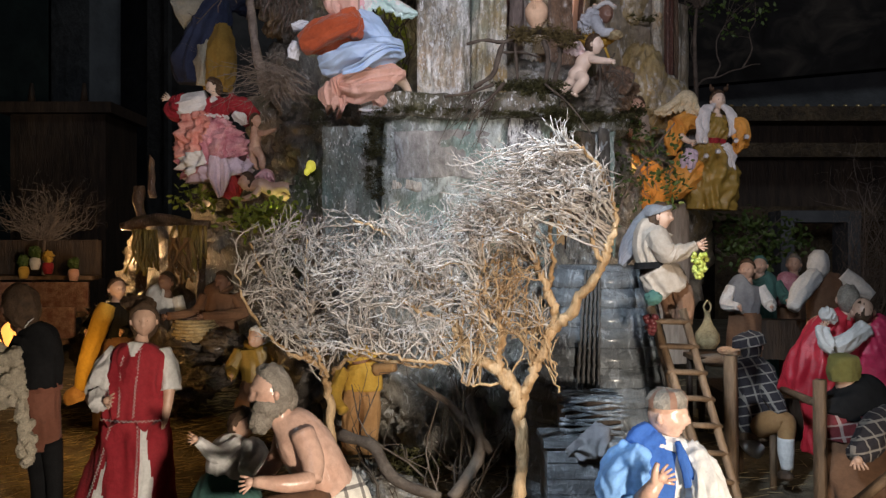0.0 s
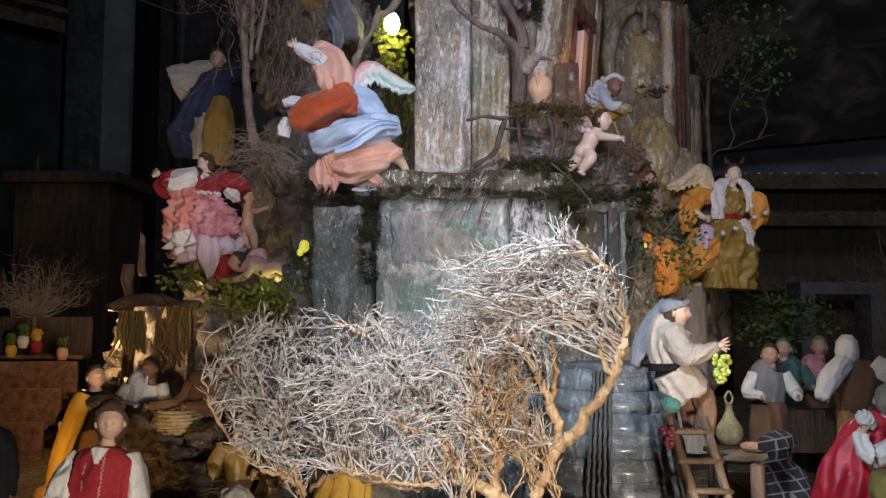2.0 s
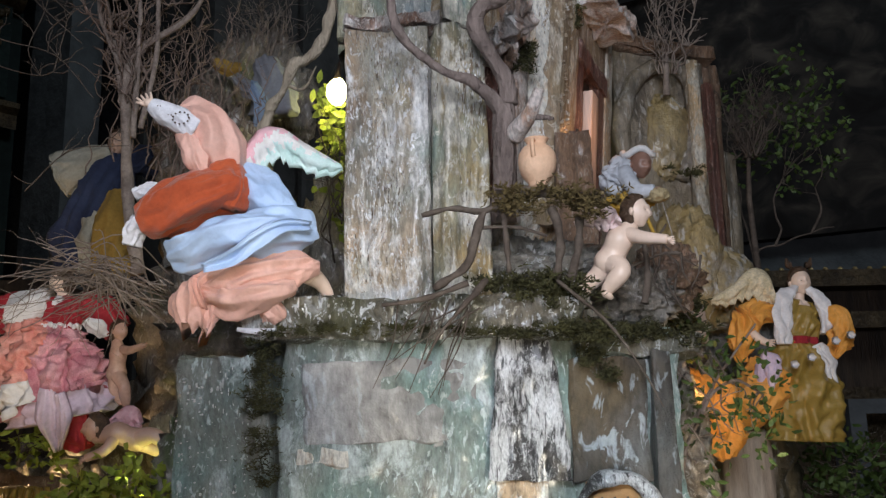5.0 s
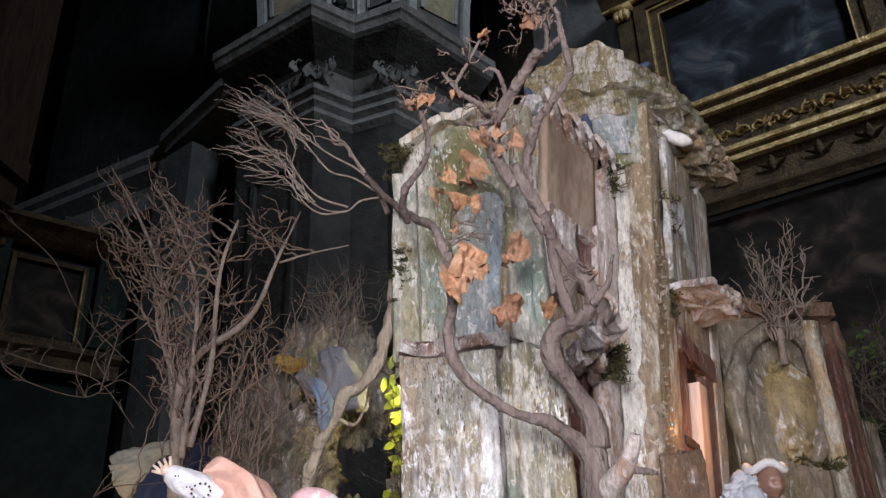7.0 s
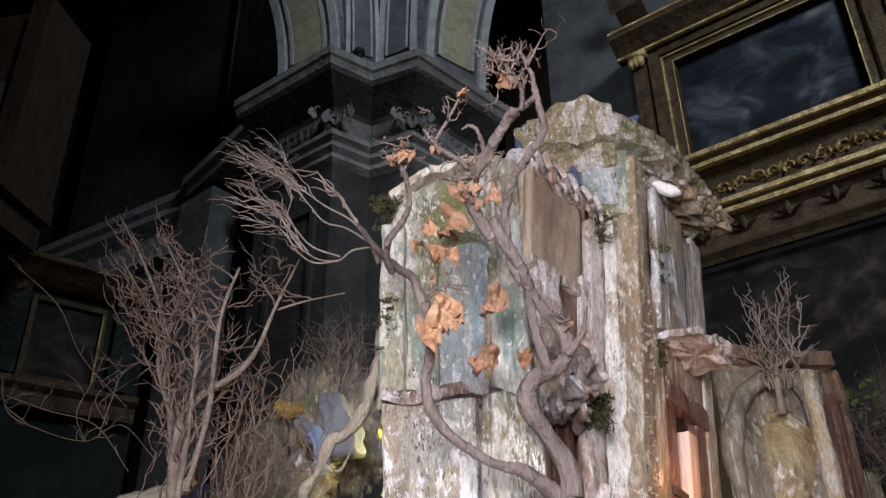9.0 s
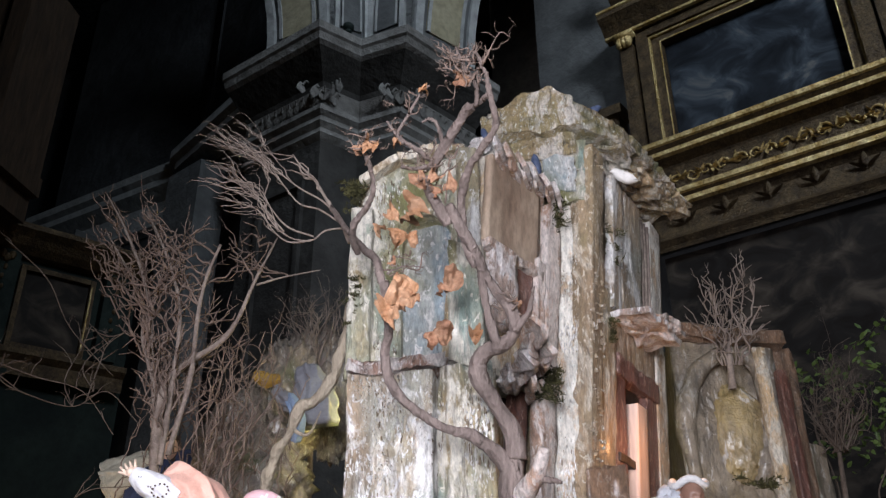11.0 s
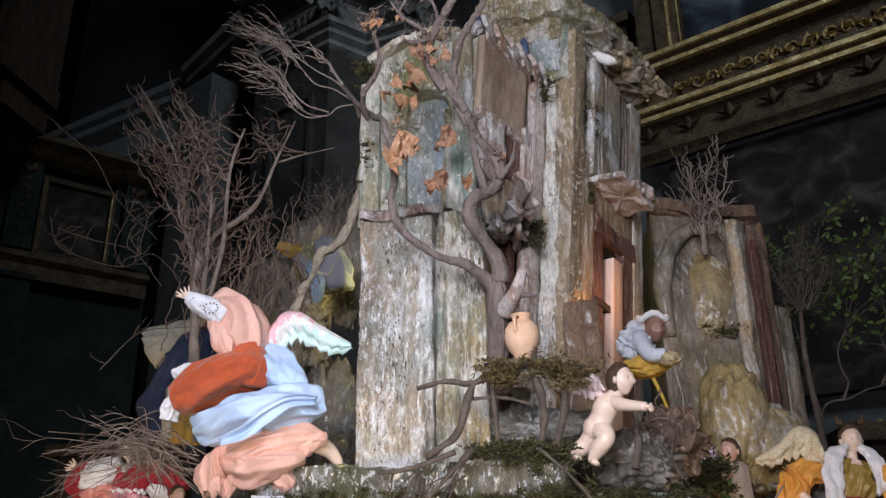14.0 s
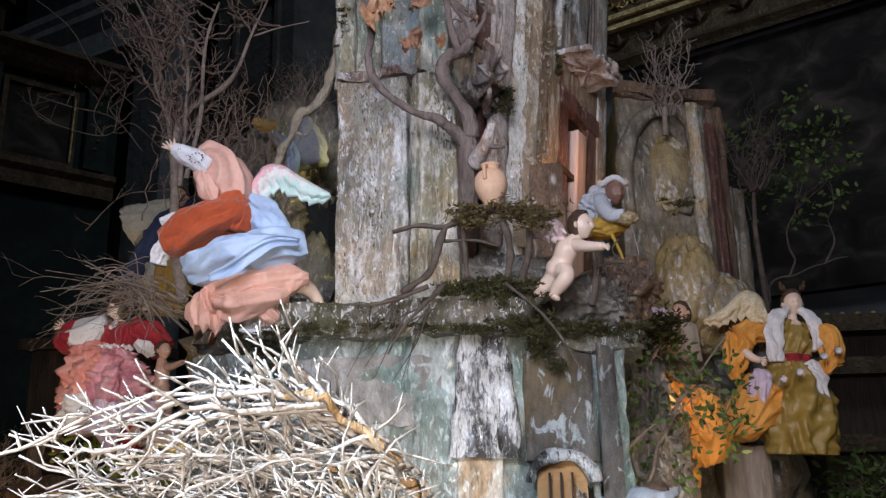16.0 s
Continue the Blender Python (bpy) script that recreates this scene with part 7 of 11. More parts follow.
for k in range(72):
    tip = inside(rng, (-0.610, 2.640, 2.510), (0.185, 0.11, 0.25), 0.6)
    start = sorted(stock, key=lambda p: abs((p - tip).length - 0.20) + rng.uniform(0, 0.1) + (0.4 if p.z > tip.z - 0.05 else 0))[0]
    coral(s, start, tip, rng.uniform(0.0022, 0.0030), rng, 0, 0.055, 0.034, 0.02, 0.022)
for a in ((-0.870, 2.660, 2.845), (-0.845, 2.660, 2.724), (-0.820, 2.660, 2.640), (-0.729, 2.640, 2.733)):
    for k in range(5):
        b = V(a) + V(rng.gauss(-0.01, 0.035), rng.gauss(0, 0.03), rng.gauss(0, 0.035))
        coral(s, b + V(0.11, 0, -0.15), b, 0.0022, rng, 0, 0.030, 0.022, 0.01, 0.02)
for k in range(46):
    a = V((-0.532, 2.700, 2.080)) + V(rng.gauss(0, 0.07), rng.gauss(0, 0.04), rng.uniform(-0.1, 0.1))
    coral(s, a, a + V(rng.gauss(0.03, 0.05), rng.gauss(0, 0.03), rng.uniform(0.18, 0.40)), 0.0019, rng, 0, 0.05, 0.05, 0.02, 0.035)
tagged(s.build("twig_tangle", [M_TWIGRED], tree, "dense fine red-brown twigs"), kind="stuff")

s = Shape()
for pts in ([(-0.960, 2.500, 2.368), (-0.929, 2.500, 2.294), (-0.859, 2.500, 2.255), (-0.745, 2.500, 2.221), (-0.674, 2.500, 2.250), (-0.594, 2.500, 2.180)], [(-0.745, 2.500, 2.221), (-0.774, 2.500, 2.279), (-0.751, 2.500, 2.348), (-0.737, 2.500, 2.401)], [(-0.717, 2.500, 2.230), (-0.702, 2.500, 2.309), (-0.690, 2.500, 2.356), (-0.643, 2.500, 2.388)], [(-0.704, 2.500, 2.252), (-0.738, 2.500, 2.311), (-0.677, 2.500, 2.373)], [(-0.879, 2.500, 2.265), (-0.940, 2.500, 2.312), (-0.882, 2.500, 2.330)], [(-0.862, 2.400, 2.289), (-0.770, 2.400, 2.254), (-0.666, 2.400, 2.219), (-0.586, 2.400, 2.130)], [(-0.707, 2.400, 1.946), (-0.628, 2.400, 2.023), (-0.535, 2.400, 2.032)], [(-0.957, 2.450, 2.607), (-0.832, 2.450, 2.498), (-0.756, 2.450, 2.381), (-0.639, 2.450, 2.267)]):
    s.tube(spline(pts, 6), (0.0016, 0.0008), 0, 5)
    line = spline(pts, 6)
    for k in range(5):
        a = line[rng.randrange(len(line))]
        twiggy(s, a, a + V(rng.gauss(0, 0.04), 0, rng.uniform(0, 0.06)), 0.0014, rng, 1, 0, 2, 0.5)
tagged(s.build("wiry_twigs", [M_TWIGDARK]), "long thin wiry bare twigs beside the tree", "twigs", "", "stuff")

# pale twisting branch at the pillar's side
sh = Shape()
sh.tube(spline([(-0.095, 2.250, 2.303), (-0.100, 2.240, 2.234), (-0.113, 2.230, 2.168), (-0.138, 2.220, 2.123), (-0.163, 2.220, 2.113), (-0.179, 2.230, 2.076), (-0.207, 2.250, 2.045), (-0.228, 2.270, 2.005), (-0.255, 2.300, 1.930)], 8), (0.006, 0.010, 0.009, 0.008, 0.010, 0.009), 0, 10, 0.7)
sh.tube(spline([(-0.179, 2.230, 2.080), (-0.145, 2.215, 2.066), (-0.122, 2.200, 2.100)], 5), (0.004, 0.001), 0, 6)
tagged(place_at(sh.build("twisted_branch", [M_GNARL]), (-0.271, 2.300, 1.906)), "pale gnarled twisting branch beside the pillar", "branch")

# loose nest of twigs under the flying angel
s = Shape()
rng = random.Random(23)
for k in range(85):
    a = V((-0.346, 2.160, 1.708)) + V(rng.uniform(-0.12, 0.02), rng.gauss(0, 0.05), rng.gauss(0, 0.02))
    b = V((-0.455, 2.080, 1.728)) + V(rng.gauss(0, 0.045), rng.gauss(0, 0.06), rng.gauss(0.0, 0.03))
    mid = a.lerp(b, 0.5) + V(0, 0, rng.uniform(0.0, 0.05))
    s.tube(spline([a, mid, b], 4), (0.0012, 0.0006), 0, 4)
    if k % 3 == 0:
        twiggy(s, mid, b + V(rng.gauss(-0.02, 0.03), rng.gauss(0, 0.03), rng.gauss(-0.03, 0.03)), 0.0011, rng, 1, 0, 4, 0.35, 0.4)
tagged(s.build("twig_nest", [M_TWIGGREY]), "loose grey heap of bent dry twigs", "twigs", "", "stuff")

# roots and the branch table that carries the jar
stand = thing("branch_stand", (0.229, 2.070, 1.727), "dark gnarled branch stand covered with moss", "stand")
for pts, r in ((
    ([(0.058, 2.050, 1.802), (0.101, 2.050, 1.812), (0.149, 2.050, 1.808), (0.201, 2.050, 1.833)], (0.005, 0.007, 0.008)),
    ([(0.149, 2.050, 1.808), (0.134, 2.050, 1.763), (0.121, 2.040, 1.724), (0.074, 2.040, 1.693)], (0.009, 0.009, 0.007)),
    ([(0.176, 2.060, 1.827), (0.180, 2.060, 1.773), (0.183, 2.060, 1.717)], (0.007, 0.006)),
    ([(0.247, 2.050, 1.812), (0.257, 2.050, 1.759), (0.249, 2.050, 1.704)], (0.009, 0.008)),
    ([(0.293, 2.080, 1.803), (0.286, 2.070, 1.753), (0.270, 2.060, 1.700)], (0.010, 0.009)),
    ([(0.138, 2.060, 1.784), (0.194, 2.060, 1.784), (0.240, 2.060, 1.771)], (0.004, 0.003)),) + (
    ([(0.167, 2.060, 1.837), (0.234, 2.050, 1.834), (0.326, 2.070, 1.826)], (0.010, 0.012, 0.008)),
    ([(0.149, 2.030, 1.703), (0.115, 2.010, 1.664), (0.081, 2.000, 1.624), (0.061, 1.990, 1.585)], (0.007, 0.004, 0.002)),
    ([(0.002, 2.030, 1.670), (0.059, 2.020, 1.676), (0.123, 2.020, 1.697)], (0.004, 0.006)),
    ([(0.248, 2.030, 1.700), (0.306, 2.000, 1.641), (0.344, 1.980, 1.580), (0.371, 1.970, 1.523)], (0.004, 0.003, 0.001)),
    ([(0.402, 2.150, 1.777), (0.402, 2.140, 1.726), (0.393, 2.130, 1.677)], (0.006, 0.008)),
    ([(0.380, 2.150, 1.738), (0.429, 2.150, 1.756), (0.457, 2.150, 1.757)], (0.003, 0.004)),)):
    sh = Shape()
    sh.tube(spline(pts, 7), tuple(0.72 * v for v in r), 0, 9, 0.6)
    sh.build("branch", [M_TWIGDARK], stand)
moss_patch("moss", [(0.169, 2.040, 1.838), (0.244, 2.030, 1.828), (0.330, 2.050, 1.813)], 0.006, 150, 3, "", M_BROWNMOSS, stand, 0.008)
moss_patch("moss", [(0.180, 2.045, 1.818), (0.205, 2.040, 1.812)], 0.014, 260, 4, "", M_BROWNMOSS, stand, 0.008)
moss_patch("moss", [(0.262, 2.040, 1.826), (0.312, 2.045, 1.812)], 0.018, 340, 5, "", M_BROWNMOSS, stand, 0.008)
# hanging rootlets
s = Shape()
for k in range(13):
    a = V((0.105, 2.020, 1.666)) + V(rng.gauss(0, 0.03), rng.gauss(0, 0.01), rng.gauss(0, 0.008))
    b = a + V(rng.gauss(-0.03, 0.03), rng.uniform(-0.03, 0.0), -rng.uniform(0.04, 0.13))
    s.tube(spline([a, a.lerp(b, 0.5) + V(rng.gauss(0, 0.008), 0, 0), b], 4), (0.0014, 0.0005), 0, 4)
for k in range(12):
    a = V((0.432, 2.200, 1.747)) + V(rng.gauss(0, 0.04), rng.gauss(0, 0.02), rng.gauss(0, 0.03))
    s.tube(spline([a, a + V(rng.gauss(0, 0.015), 0, -0.03), a + V(rng.gauss(0, 0.03), 0, -rng.uniform(0.05, 0.1))], 4), (0.0022, 0.0008), 0, 5)
tagged(s.build("rootlets", [M_TWIGDARK]), "thin dark roots hanging over the ledge", "roots", "", "stuff")

MOSSES = ((
    ([(-0.159, 2.040, 1.636), (0.010, 2.040, 1.639), (0.147, 2.040, 1.631), (0.280, 2.050, 1.623)], 0.006, 1000, 0.0055),
    ([(-0.168, 2.060, 1.618), (-0.169, 2.060, 1.538), (-0.169, 2.060, 1.428)], 0.011, 900, 0.0055),
    ([(0.219, 2.030, 1.630), (0.271, 2.030, 1.633), (0.297, 2.050, 1.614)], 0.010, 360, 0.007),
    ([(0.144, 2.080, 1.704), (0.237, 2.070, 1.697)], 0.010, 360, 0.008),
    ([(0.285, 2.085, 1.632), (0.360, 2.105, 1.634), (0.455, 2.140, 1.630)], 0.014, 620, 0.008),
    ([(0.215, 2.045, 1.690), (0.290, 2.060, 1.692)], 0.016, 420, 0.009),
    ([(0.300, 2.085, 1.612), (0.330, 2.095, 1.560)], 0.010, 260, 0.007),) + (
    ([(0.272, 2.370, 2.545), (0.258, 2.368, 2.490)], 0.012, 420, 0.008),
    ([(0.372, 2.470, 2.535), (0.380, 2.490, 2.455)], 0.010, 320, 0.008),
    ([(0.250, 2.340, 2.190), (0.236, 2.335, 2.150)], 0.009, 220, 0.008),
    ([(0.360, 2.470, 2.330), (0.362, 2.480, 2.290)], 0.009, 200, 0.008),
    ([(-0.085, 2.200, 2.530), (-0.078, 2.200, 2.480)], 0.009, 260, 0.007),
    ([(-0.078, 2.195, 2.330), (-0.070, 2.195, 2.250)], 0.009, 140, 0.005),
    ([(0.574, 2.600, 1.728), (0.581, 2.600, 1.674)], 0.02, 350, 0.014),
    ([(0.633, 2.860, 2.096), (0.699, 2.820, 2.066)], 0.012, 90, 0.010),) + (
    ([(-0.073, 1.700, 0.853), (-0.052, 1.750, 0.864)], 0.02, 300, 0.012),))
for k, (line, w, n, sz) in enumerate(MOSSES):
    moss_patch("moss", line, w, n, 40 + k, "dark green moss growing on the ruin", None, None, sz)


# leafy shrubs
def shrub(name, stems, centre, radii, leaves, size, leaf_mat, stem_mat, seed, label):
    r = random.Random(seed)
    ob = thing(name, stems[0][0], label, "shrub")
    pool = []
    for pts in stems:
        line = [p + V(noise.noise(p * 14), 0, noise.noise(p * 14 + V(0, 5, 0))) * 0.012 for p in spline(pts, 6)]
        sh = Shape()
        sh.tube(line, (0.0045, 0.002), 0, 6, 0.3)
        sh.build("stem", [stem_mat], ob)
        pool += line
    sh = Shape()
    for k in range(max(8, leaves // 22)):
        tip = inside(r, centre, radii, 0.2)
        a = sorted(pool, key=lambda p: (p - tip).length + r.uniform(0, 0.1))[0]
        twiggy(sh, a, tip, 0.002, r, 1, 0, 3, 0.4, 0.4, 0.15)
    tagged(sh.build("twig_tangle", [stem_mat], ob), kind="stuff")
    sh = Shape()
    for k in range(leaves // 5):
        c = inside(r, centre, radii, 0.0)
        for j in range(5):
            p = c + V(r.gauss(0, size * 0.8), r.gauss(0, size * 0.8), r.gauss(0, size * 0.7))
            w = V(r.gauss(0, 1), r.gauss(-0.3, 1), r.gauss(0.1, 0.8)).normalized()
            sh.leaf(p, w, w.cross(V(r.gauss(0, 1), r.gauss(0, 1), r.gauss(0, 1))), size * r.uniform(0.6, 1.3), size * r.uniform(0.45, 0.7), 0, r.uniform(-0.2, 0.4), 0.0005)
    tagged(sh.build("foliage", [leaf_mat], ob), kind="stuff")
    return ob


shrub("leafy_shrub", [[(0.486, 2.400, 1.363), (0.545, 2.450, 1.482), (0.632, 2.500, 1.598), (0.697, 2.500, 1.673)], [(0.545, 2.450, 1.482), (0.608, 2.450, 1.559), (0.694, 2.500, 1.538)], [(0.449, 2.400, 1.438), (0.518, 2.400, 1.490)]], (0.565, 2.450, 1.515), (0.17, 0.08, 0.15), 400, 0.017, M_LEAF, M_TWIGGREY, 61, "green leafy shrub beside the amber lamp")
shrub("leafy_shrub", [[(0.542, 2.600, 1.638), (0.571, 2.600, 1.687), (0.588, 2.600, 1.738)]], (0.572, 2.620, 1.665), (0.06, 0.05, 0.09), 130, 0.020, M_LEAF, M_TWIGGREY, 62, "small dark green leafy shrub on the ruin")
shrub("lime_shrub", [[(-0.580, 2.400, 1.334), (-0.567, 2.400, 1.393), (-0.524, 2.400, 1.422)], [(-0.477, 2.400, 1.336), (-0.464, 2.400, 1.408)]], (-0.513, 2.420, 1.382), (0.13, 0.06, 0.055), 340, 0.022, M_LIMELEAF, M_TWIGDARK, 63, "yellow-green leafy shrub lit from below")
shrub("lime_shrub", [[(-0.777, 2.600, 1.426), (-0.771, 2.600, 1.474)]], (-0.769, 2.620, 1.459), (0.06, 0.05, 0.045), 120, 0.022, M_LIMELEAF, M_TWIGDARK, 64, "yellow-green leafy shrub under the red angel")
shrub("evergreen_tree", [[(0.985, 3.400, 1.683), (1.010, 3.400, 1.840), (1.033, 3.400, 1.962), (1.020, 3.400, 2.033), (1.005, 3.400, 2.108), (1.009, 3.400, 2.194), (0.985, 3.400, 2.300), (1.010, 3.400, 2.437)], [(1.033, 3.400, 1.962), (1.063, 3.400, 1.994), (1.133, 3.400, 2.003), (1.215, 3.400, 2.037), (1.287, 3.400, 2.049)], [(1.104, 3.400, 1.998), (1.126, 3.400, 2.050), (1.110, 3.400, 2.101), (1.120, 3.400, 2.161), (1.160, 3.400, 2.252)], [(1.215, 3.400, 2.037), (1.250, 3.400, 2.100), (1.245, 3.400, 2.180)]], (1.152, 3.400, 2.400), (0.21, 0.12, 0.26), 460, 0.023, M_LEAF, M_TWIGDARK, 65, "dim small-leaved evergreen tree behind the annex")
shrub("evergreen_tree", [[(1.217, 3.300, 1.035), (1.217, 3.300, 1.213), (1.239, 3.300, 1.347)]], (1.228, 3.300, 1.325), (0.22, 0.12, 0.13), 620, 0.026, M_LEAF, M_TWIGGREY, 66, "dark low evergreen behind the tavern group")
rng = random.Random(71)
small = thing("bare_bush", (0.695, 3.000, 2.40), "spiky bare bush of dry grey-brown twigs on the annex", "bush")
s = Shape()
for x, z in ((0.637, 2.611), (0.662, 2.659), (0.677, 2.589), (0.706, 2.655), (0.742, 2.666), (0.766, 2.650), (0.788, 2.615), (0.767, 2.529), (0.635, 2.522), (0.720, 2.620)):
    coral(s, (0.695 + 0.3 * (x - 0.70), 3.000, 2.40), (x, 2.97 + rng.gauss(0, 0.03), z), rng.uniform(0.0022, 0.0034), rng, 0, 0.055, 0.020, 0.012, 0.030)
tagged(s.build("twig_tangle", [M_TWIGGREY], small), kind="stuff")
s = Shape()
s.tube([(0.690, 3.000, 2.34), (0.694, 3.000, 2.40), (0.700, 2.998, 2.47)], (0.010, 0.008, 0.005), 0, 8, 0.3)
s.build("trunk", [M_TWIGGREY], small)
for c, r, n, mt, sd in (((0.972, 3.200, 2.381), (0.12, 0.08, 0.13), 34, M_TWIGDARK, 72), ((1.542, 3.000, 1.343), (0.12, 0.1, 0.25), 60, M_TWIGGREY, 73), ((-1.664, 3.500, 1.468), (0.22, 0.12, 0.10), 90, M_TWIGGREY, 74), ((-0.402, 3.100, 2.633), (0.12, 0.06, 0.12), 46, M_TWIGGREY, 75)):
    rng = random.Random(sd)
    s = Shape()
    c = V(c)
    base = c - V(0, 0, r[2] * 1.25)
    for k in range(n):
        tip = inside(rng, c, r, 0.3)
        twiggy(s, base + V(rng.gauss(0, 0.012), rng.gauss(0, 0.012), 0), tip, 0.0022, rng, 2, 0, 4, 0.5, 0.4, 0.24, 0.3, 4, 0.4)
    small = thing("bare_bush", base - V(0, 0, 0.40), "bare bush of fine dry twigs", "bush")
    tagged(s.build("twig_tangle", [mt], small), kind="stuff")
    s = Shape()
    s.tube([base + V(0, 0, 0.03), base - V(0.01, 0, 0.12), base - V(0, 0, 0.40)], (0.006, 0.009), 0, 7, 0.3)
    s.build("trunk", [mt], small)


# ---- figurines ----
# flying angel in rust orange, sky blue and salmon pink
s = Shape()
mats = [C_ORANGE, C_SKY, C_PINK, C_LACE, M_PALESKIN, C_PINKWING, C_WHITEWING, C_MINTWING, M_HAIR]
UPRIGHT = (0.15, 0.3, 1)
FOLD = dict(wrinkle=0.0070, freq=17.0, n=110, steps=14)
palm(s, (-0.338, 2.030, 1.972), (-0.55, 0.05, 0.85), 0.018, 4, (0.8, 0.3, 0.5))
loft(s, [((-0.337, 2.030, 1.972), 0.010, 0.010), ((-0.318, 2.032, 1.961), 0.017, 0.016), ((-0.292, 2.036, 1.948), 0.020, 0.019), ((-0.272, 2.042, 1.936), 0.021, 0.020)], 3, 5, 0.03, 1, crease=0.03, wrinkle=0.0012)
for k in range(11):
    c = V((-0.287, 2.016, 1.946)) + V(0.012 * math.cos(k * 0.57), -0.001, 0.009 * math.sin(k * 0.57))
    s.ball(c, 0.0014, 8, nu=8, nv=6)
for k in range(6):
    s.ball((-0.322 + 0.004 * k, 2.017, 1.966 - 0.0035 * k + 0.003 * (k % 2)), 0.0010, 8, nu=8, nv=6)
loft(s, [((-0.303, 2.055, 1.974), 0.010, 0.012), ((-0.280, 2.060, 1.966), 0.022, 0.026), ((-0.256, 2.065, 1.944), 0.032, 0.036), ((-0.240, 2.070, 1.914), 0.034, 0.038), ((-0.233, 2.075, 1.884), 0.026, 0.032)], 2, 3, 0.05, 2, (1, 0, 0.6), crease=0.05, **FOLD)
loft(s, [((-0.303, 2.045, 1.944), 0.012, 0.013), ((-0.287, 2.040, 1.918), 0.021, 0.022), ((-0.270, 2.040, 1.890), 0.024, 0.024), ((-0.259, 2.045, 1.870), 0.014, 0.015)], 2, 5, 0.10, 3, crease=0.08, **FOLD)
loft(s, [((-0.206, 2.070, 1.858), 0.018, 0.022), ((-0.228, 2.060, 1.846), 0.034, 0.040), ((-0.264, 2.050, 1.829), 0.040, 0.048), ((-0.306, 2.050, 1.814), 0.037, 0.044), ((-0.347, 2.055, 1.804), 0.020, 0.028)], 0, 4, 0.05, 4, UPRIGHT, crease=0.10, **FOLD)
loft(s, [((-0.236, 2.060, 1.880), 0.018, 0.02), ((-0.224, 2.052, 1.850), 0.026, 0.03), ((-0.226, 2.050, 1.818), 0.022, 0.026)], 0, 6, 0.10, 5, crease=0.08, **FOLD)
loft(s, [((-0.360, 2.080, 1.812), 0.012, 0.016), ((-0.370, 2.080, 1.792), 0.015, 0.020), ((-0.374, 2.080, 1.772), 0.013, 0.016)], 3, 6, 0.16, 6, crease=0.12, **FOLD)
loft(s, [((-0.376, 2.090, 1.850), 0.008, 0.010), ((-0.356, 2.092, 1.858), 0.014, 0.016), ((-0.335, 2.095, 1.864), 0.010, 0.012)], 3, 6, 0.16, 7, crease=0.12, **FOLD)
loft(s, [((-0.236, 2.090, 1.908), 0.016, 0.020), ((-0.217, 2.090, 1.884), 0.026, 0.030), ((-0.188, 2.086, 1.852), 0.036, 0.038), ((-0.160, 2.080, 1.820), 0.036, 0.040), ((-0.142, 2.075, 1.792), 0.028, 0.036)], 1, 4, 0.06, 8, (1, 0.2, 0.3), crease=0.06, **FOLD)
loft(s, [((-0.105, 2.075, 1.790), 0.020, 0.028), ((-0.132, 2.060, 1.783), 0.031, 0.046), ((-0.178, 2.045, 1.772), 0.032, 0.056), ((-0.224, 2.035, 1.760), 0.028, 0.056), ((-0.266, 2.035, 1.748), 0.026, 0.048), ((-0.296, 2.040, 1.745), 0.016, 0.030)], 1, 3, 0.06, 9, UPRIGHT, crease=0.08, **FOLD)
s.sash([(-0.098, 2.022, 1.785), (-0.136, 1.995, 1.780), (-0.172, 1.985, 1.755), (-0.200, 1.985, 1.733), (-0.240, 1.992, 1.721)], (0.012, 0.020, 0.024, 0.022, 0.012), (0.2, -0.3, 1), 1, 0.004, 1.0, 2)
loft(s, [((-0.097, 2.085, 1.730), 0.014, 0.024), ((-0.132, 2.075, 1.728), 0.026, 0.038), ((-0.178, 2.065, 1.718), 0.032, 0.046), ((-0.226, 2.060, 1.706), 0.027, 0.044), ((-0.267, 2.065, 1.710), 0.013, 0.026)], 2, 9, 0.15, 12, UPRIGHT, crease=0.17, **FOLD)
loft(s, [((-0.126, 2.062, 1.700), 0.010, 0.020), ((-0.163, 2.050, 1.686), 0.022, 0.034), ((-0.211, 2.055, 1.680), 0.022, 0.036), ((-0.252, 2.065, 1.688), 0.011, 0.022)], 2, 8, 0.16, 13, UPRIGHT, crease=0.18, **FOLD)
loft(s, [((-0.180, 2.060, 1.688), 0.012, 0.018), ((-0.160, 2.055, 1.668), 0.016, 0.022), ((-0.150, 2.060, 1.652), 0.005, 0.008)], 2, 6, 0.14, 14, UPRIGHT, crease=0.12, **FOLD)
limb(s, [(-0.112, 2.088, 1.726), (-0.098, 2.108, 1.716), (-0.088, 2.120, 1.701), (-0.080, 2.125, 1.685)], (0.016, 0.012, 0.009, 0.004), 4)
s.wing([(-0.226, 2.105, 1.905), (-0.208, 2.100, 1.936), (-0.187, 2.095, 1.956), (-0.155, 2.095, 1.954), (-0.123, 2.095, 1.932), (-0.087, 2.095, 1.909), (-0.062, 2.095, 1.893)], [(-0.220, 2.105, 1.884), (-0.193, 2.100, 1.873), (-0.170, 2.095, 1.890), (-0.152, 2.095, 1.895), (-0.121, 2.095, 1.880), (-0.092, 2.095, 1.872), (-0.060, 2.095, 1.884)], [5, 6, 7], 2, 0.004, 9, 1.15)
limb(s, [(-0.206, 2.050, 1.642), (-0.177, 2.050, 1.638), (-0.151, 2.050, 1.641)], (0.003, 0.005, 0.002), 3)
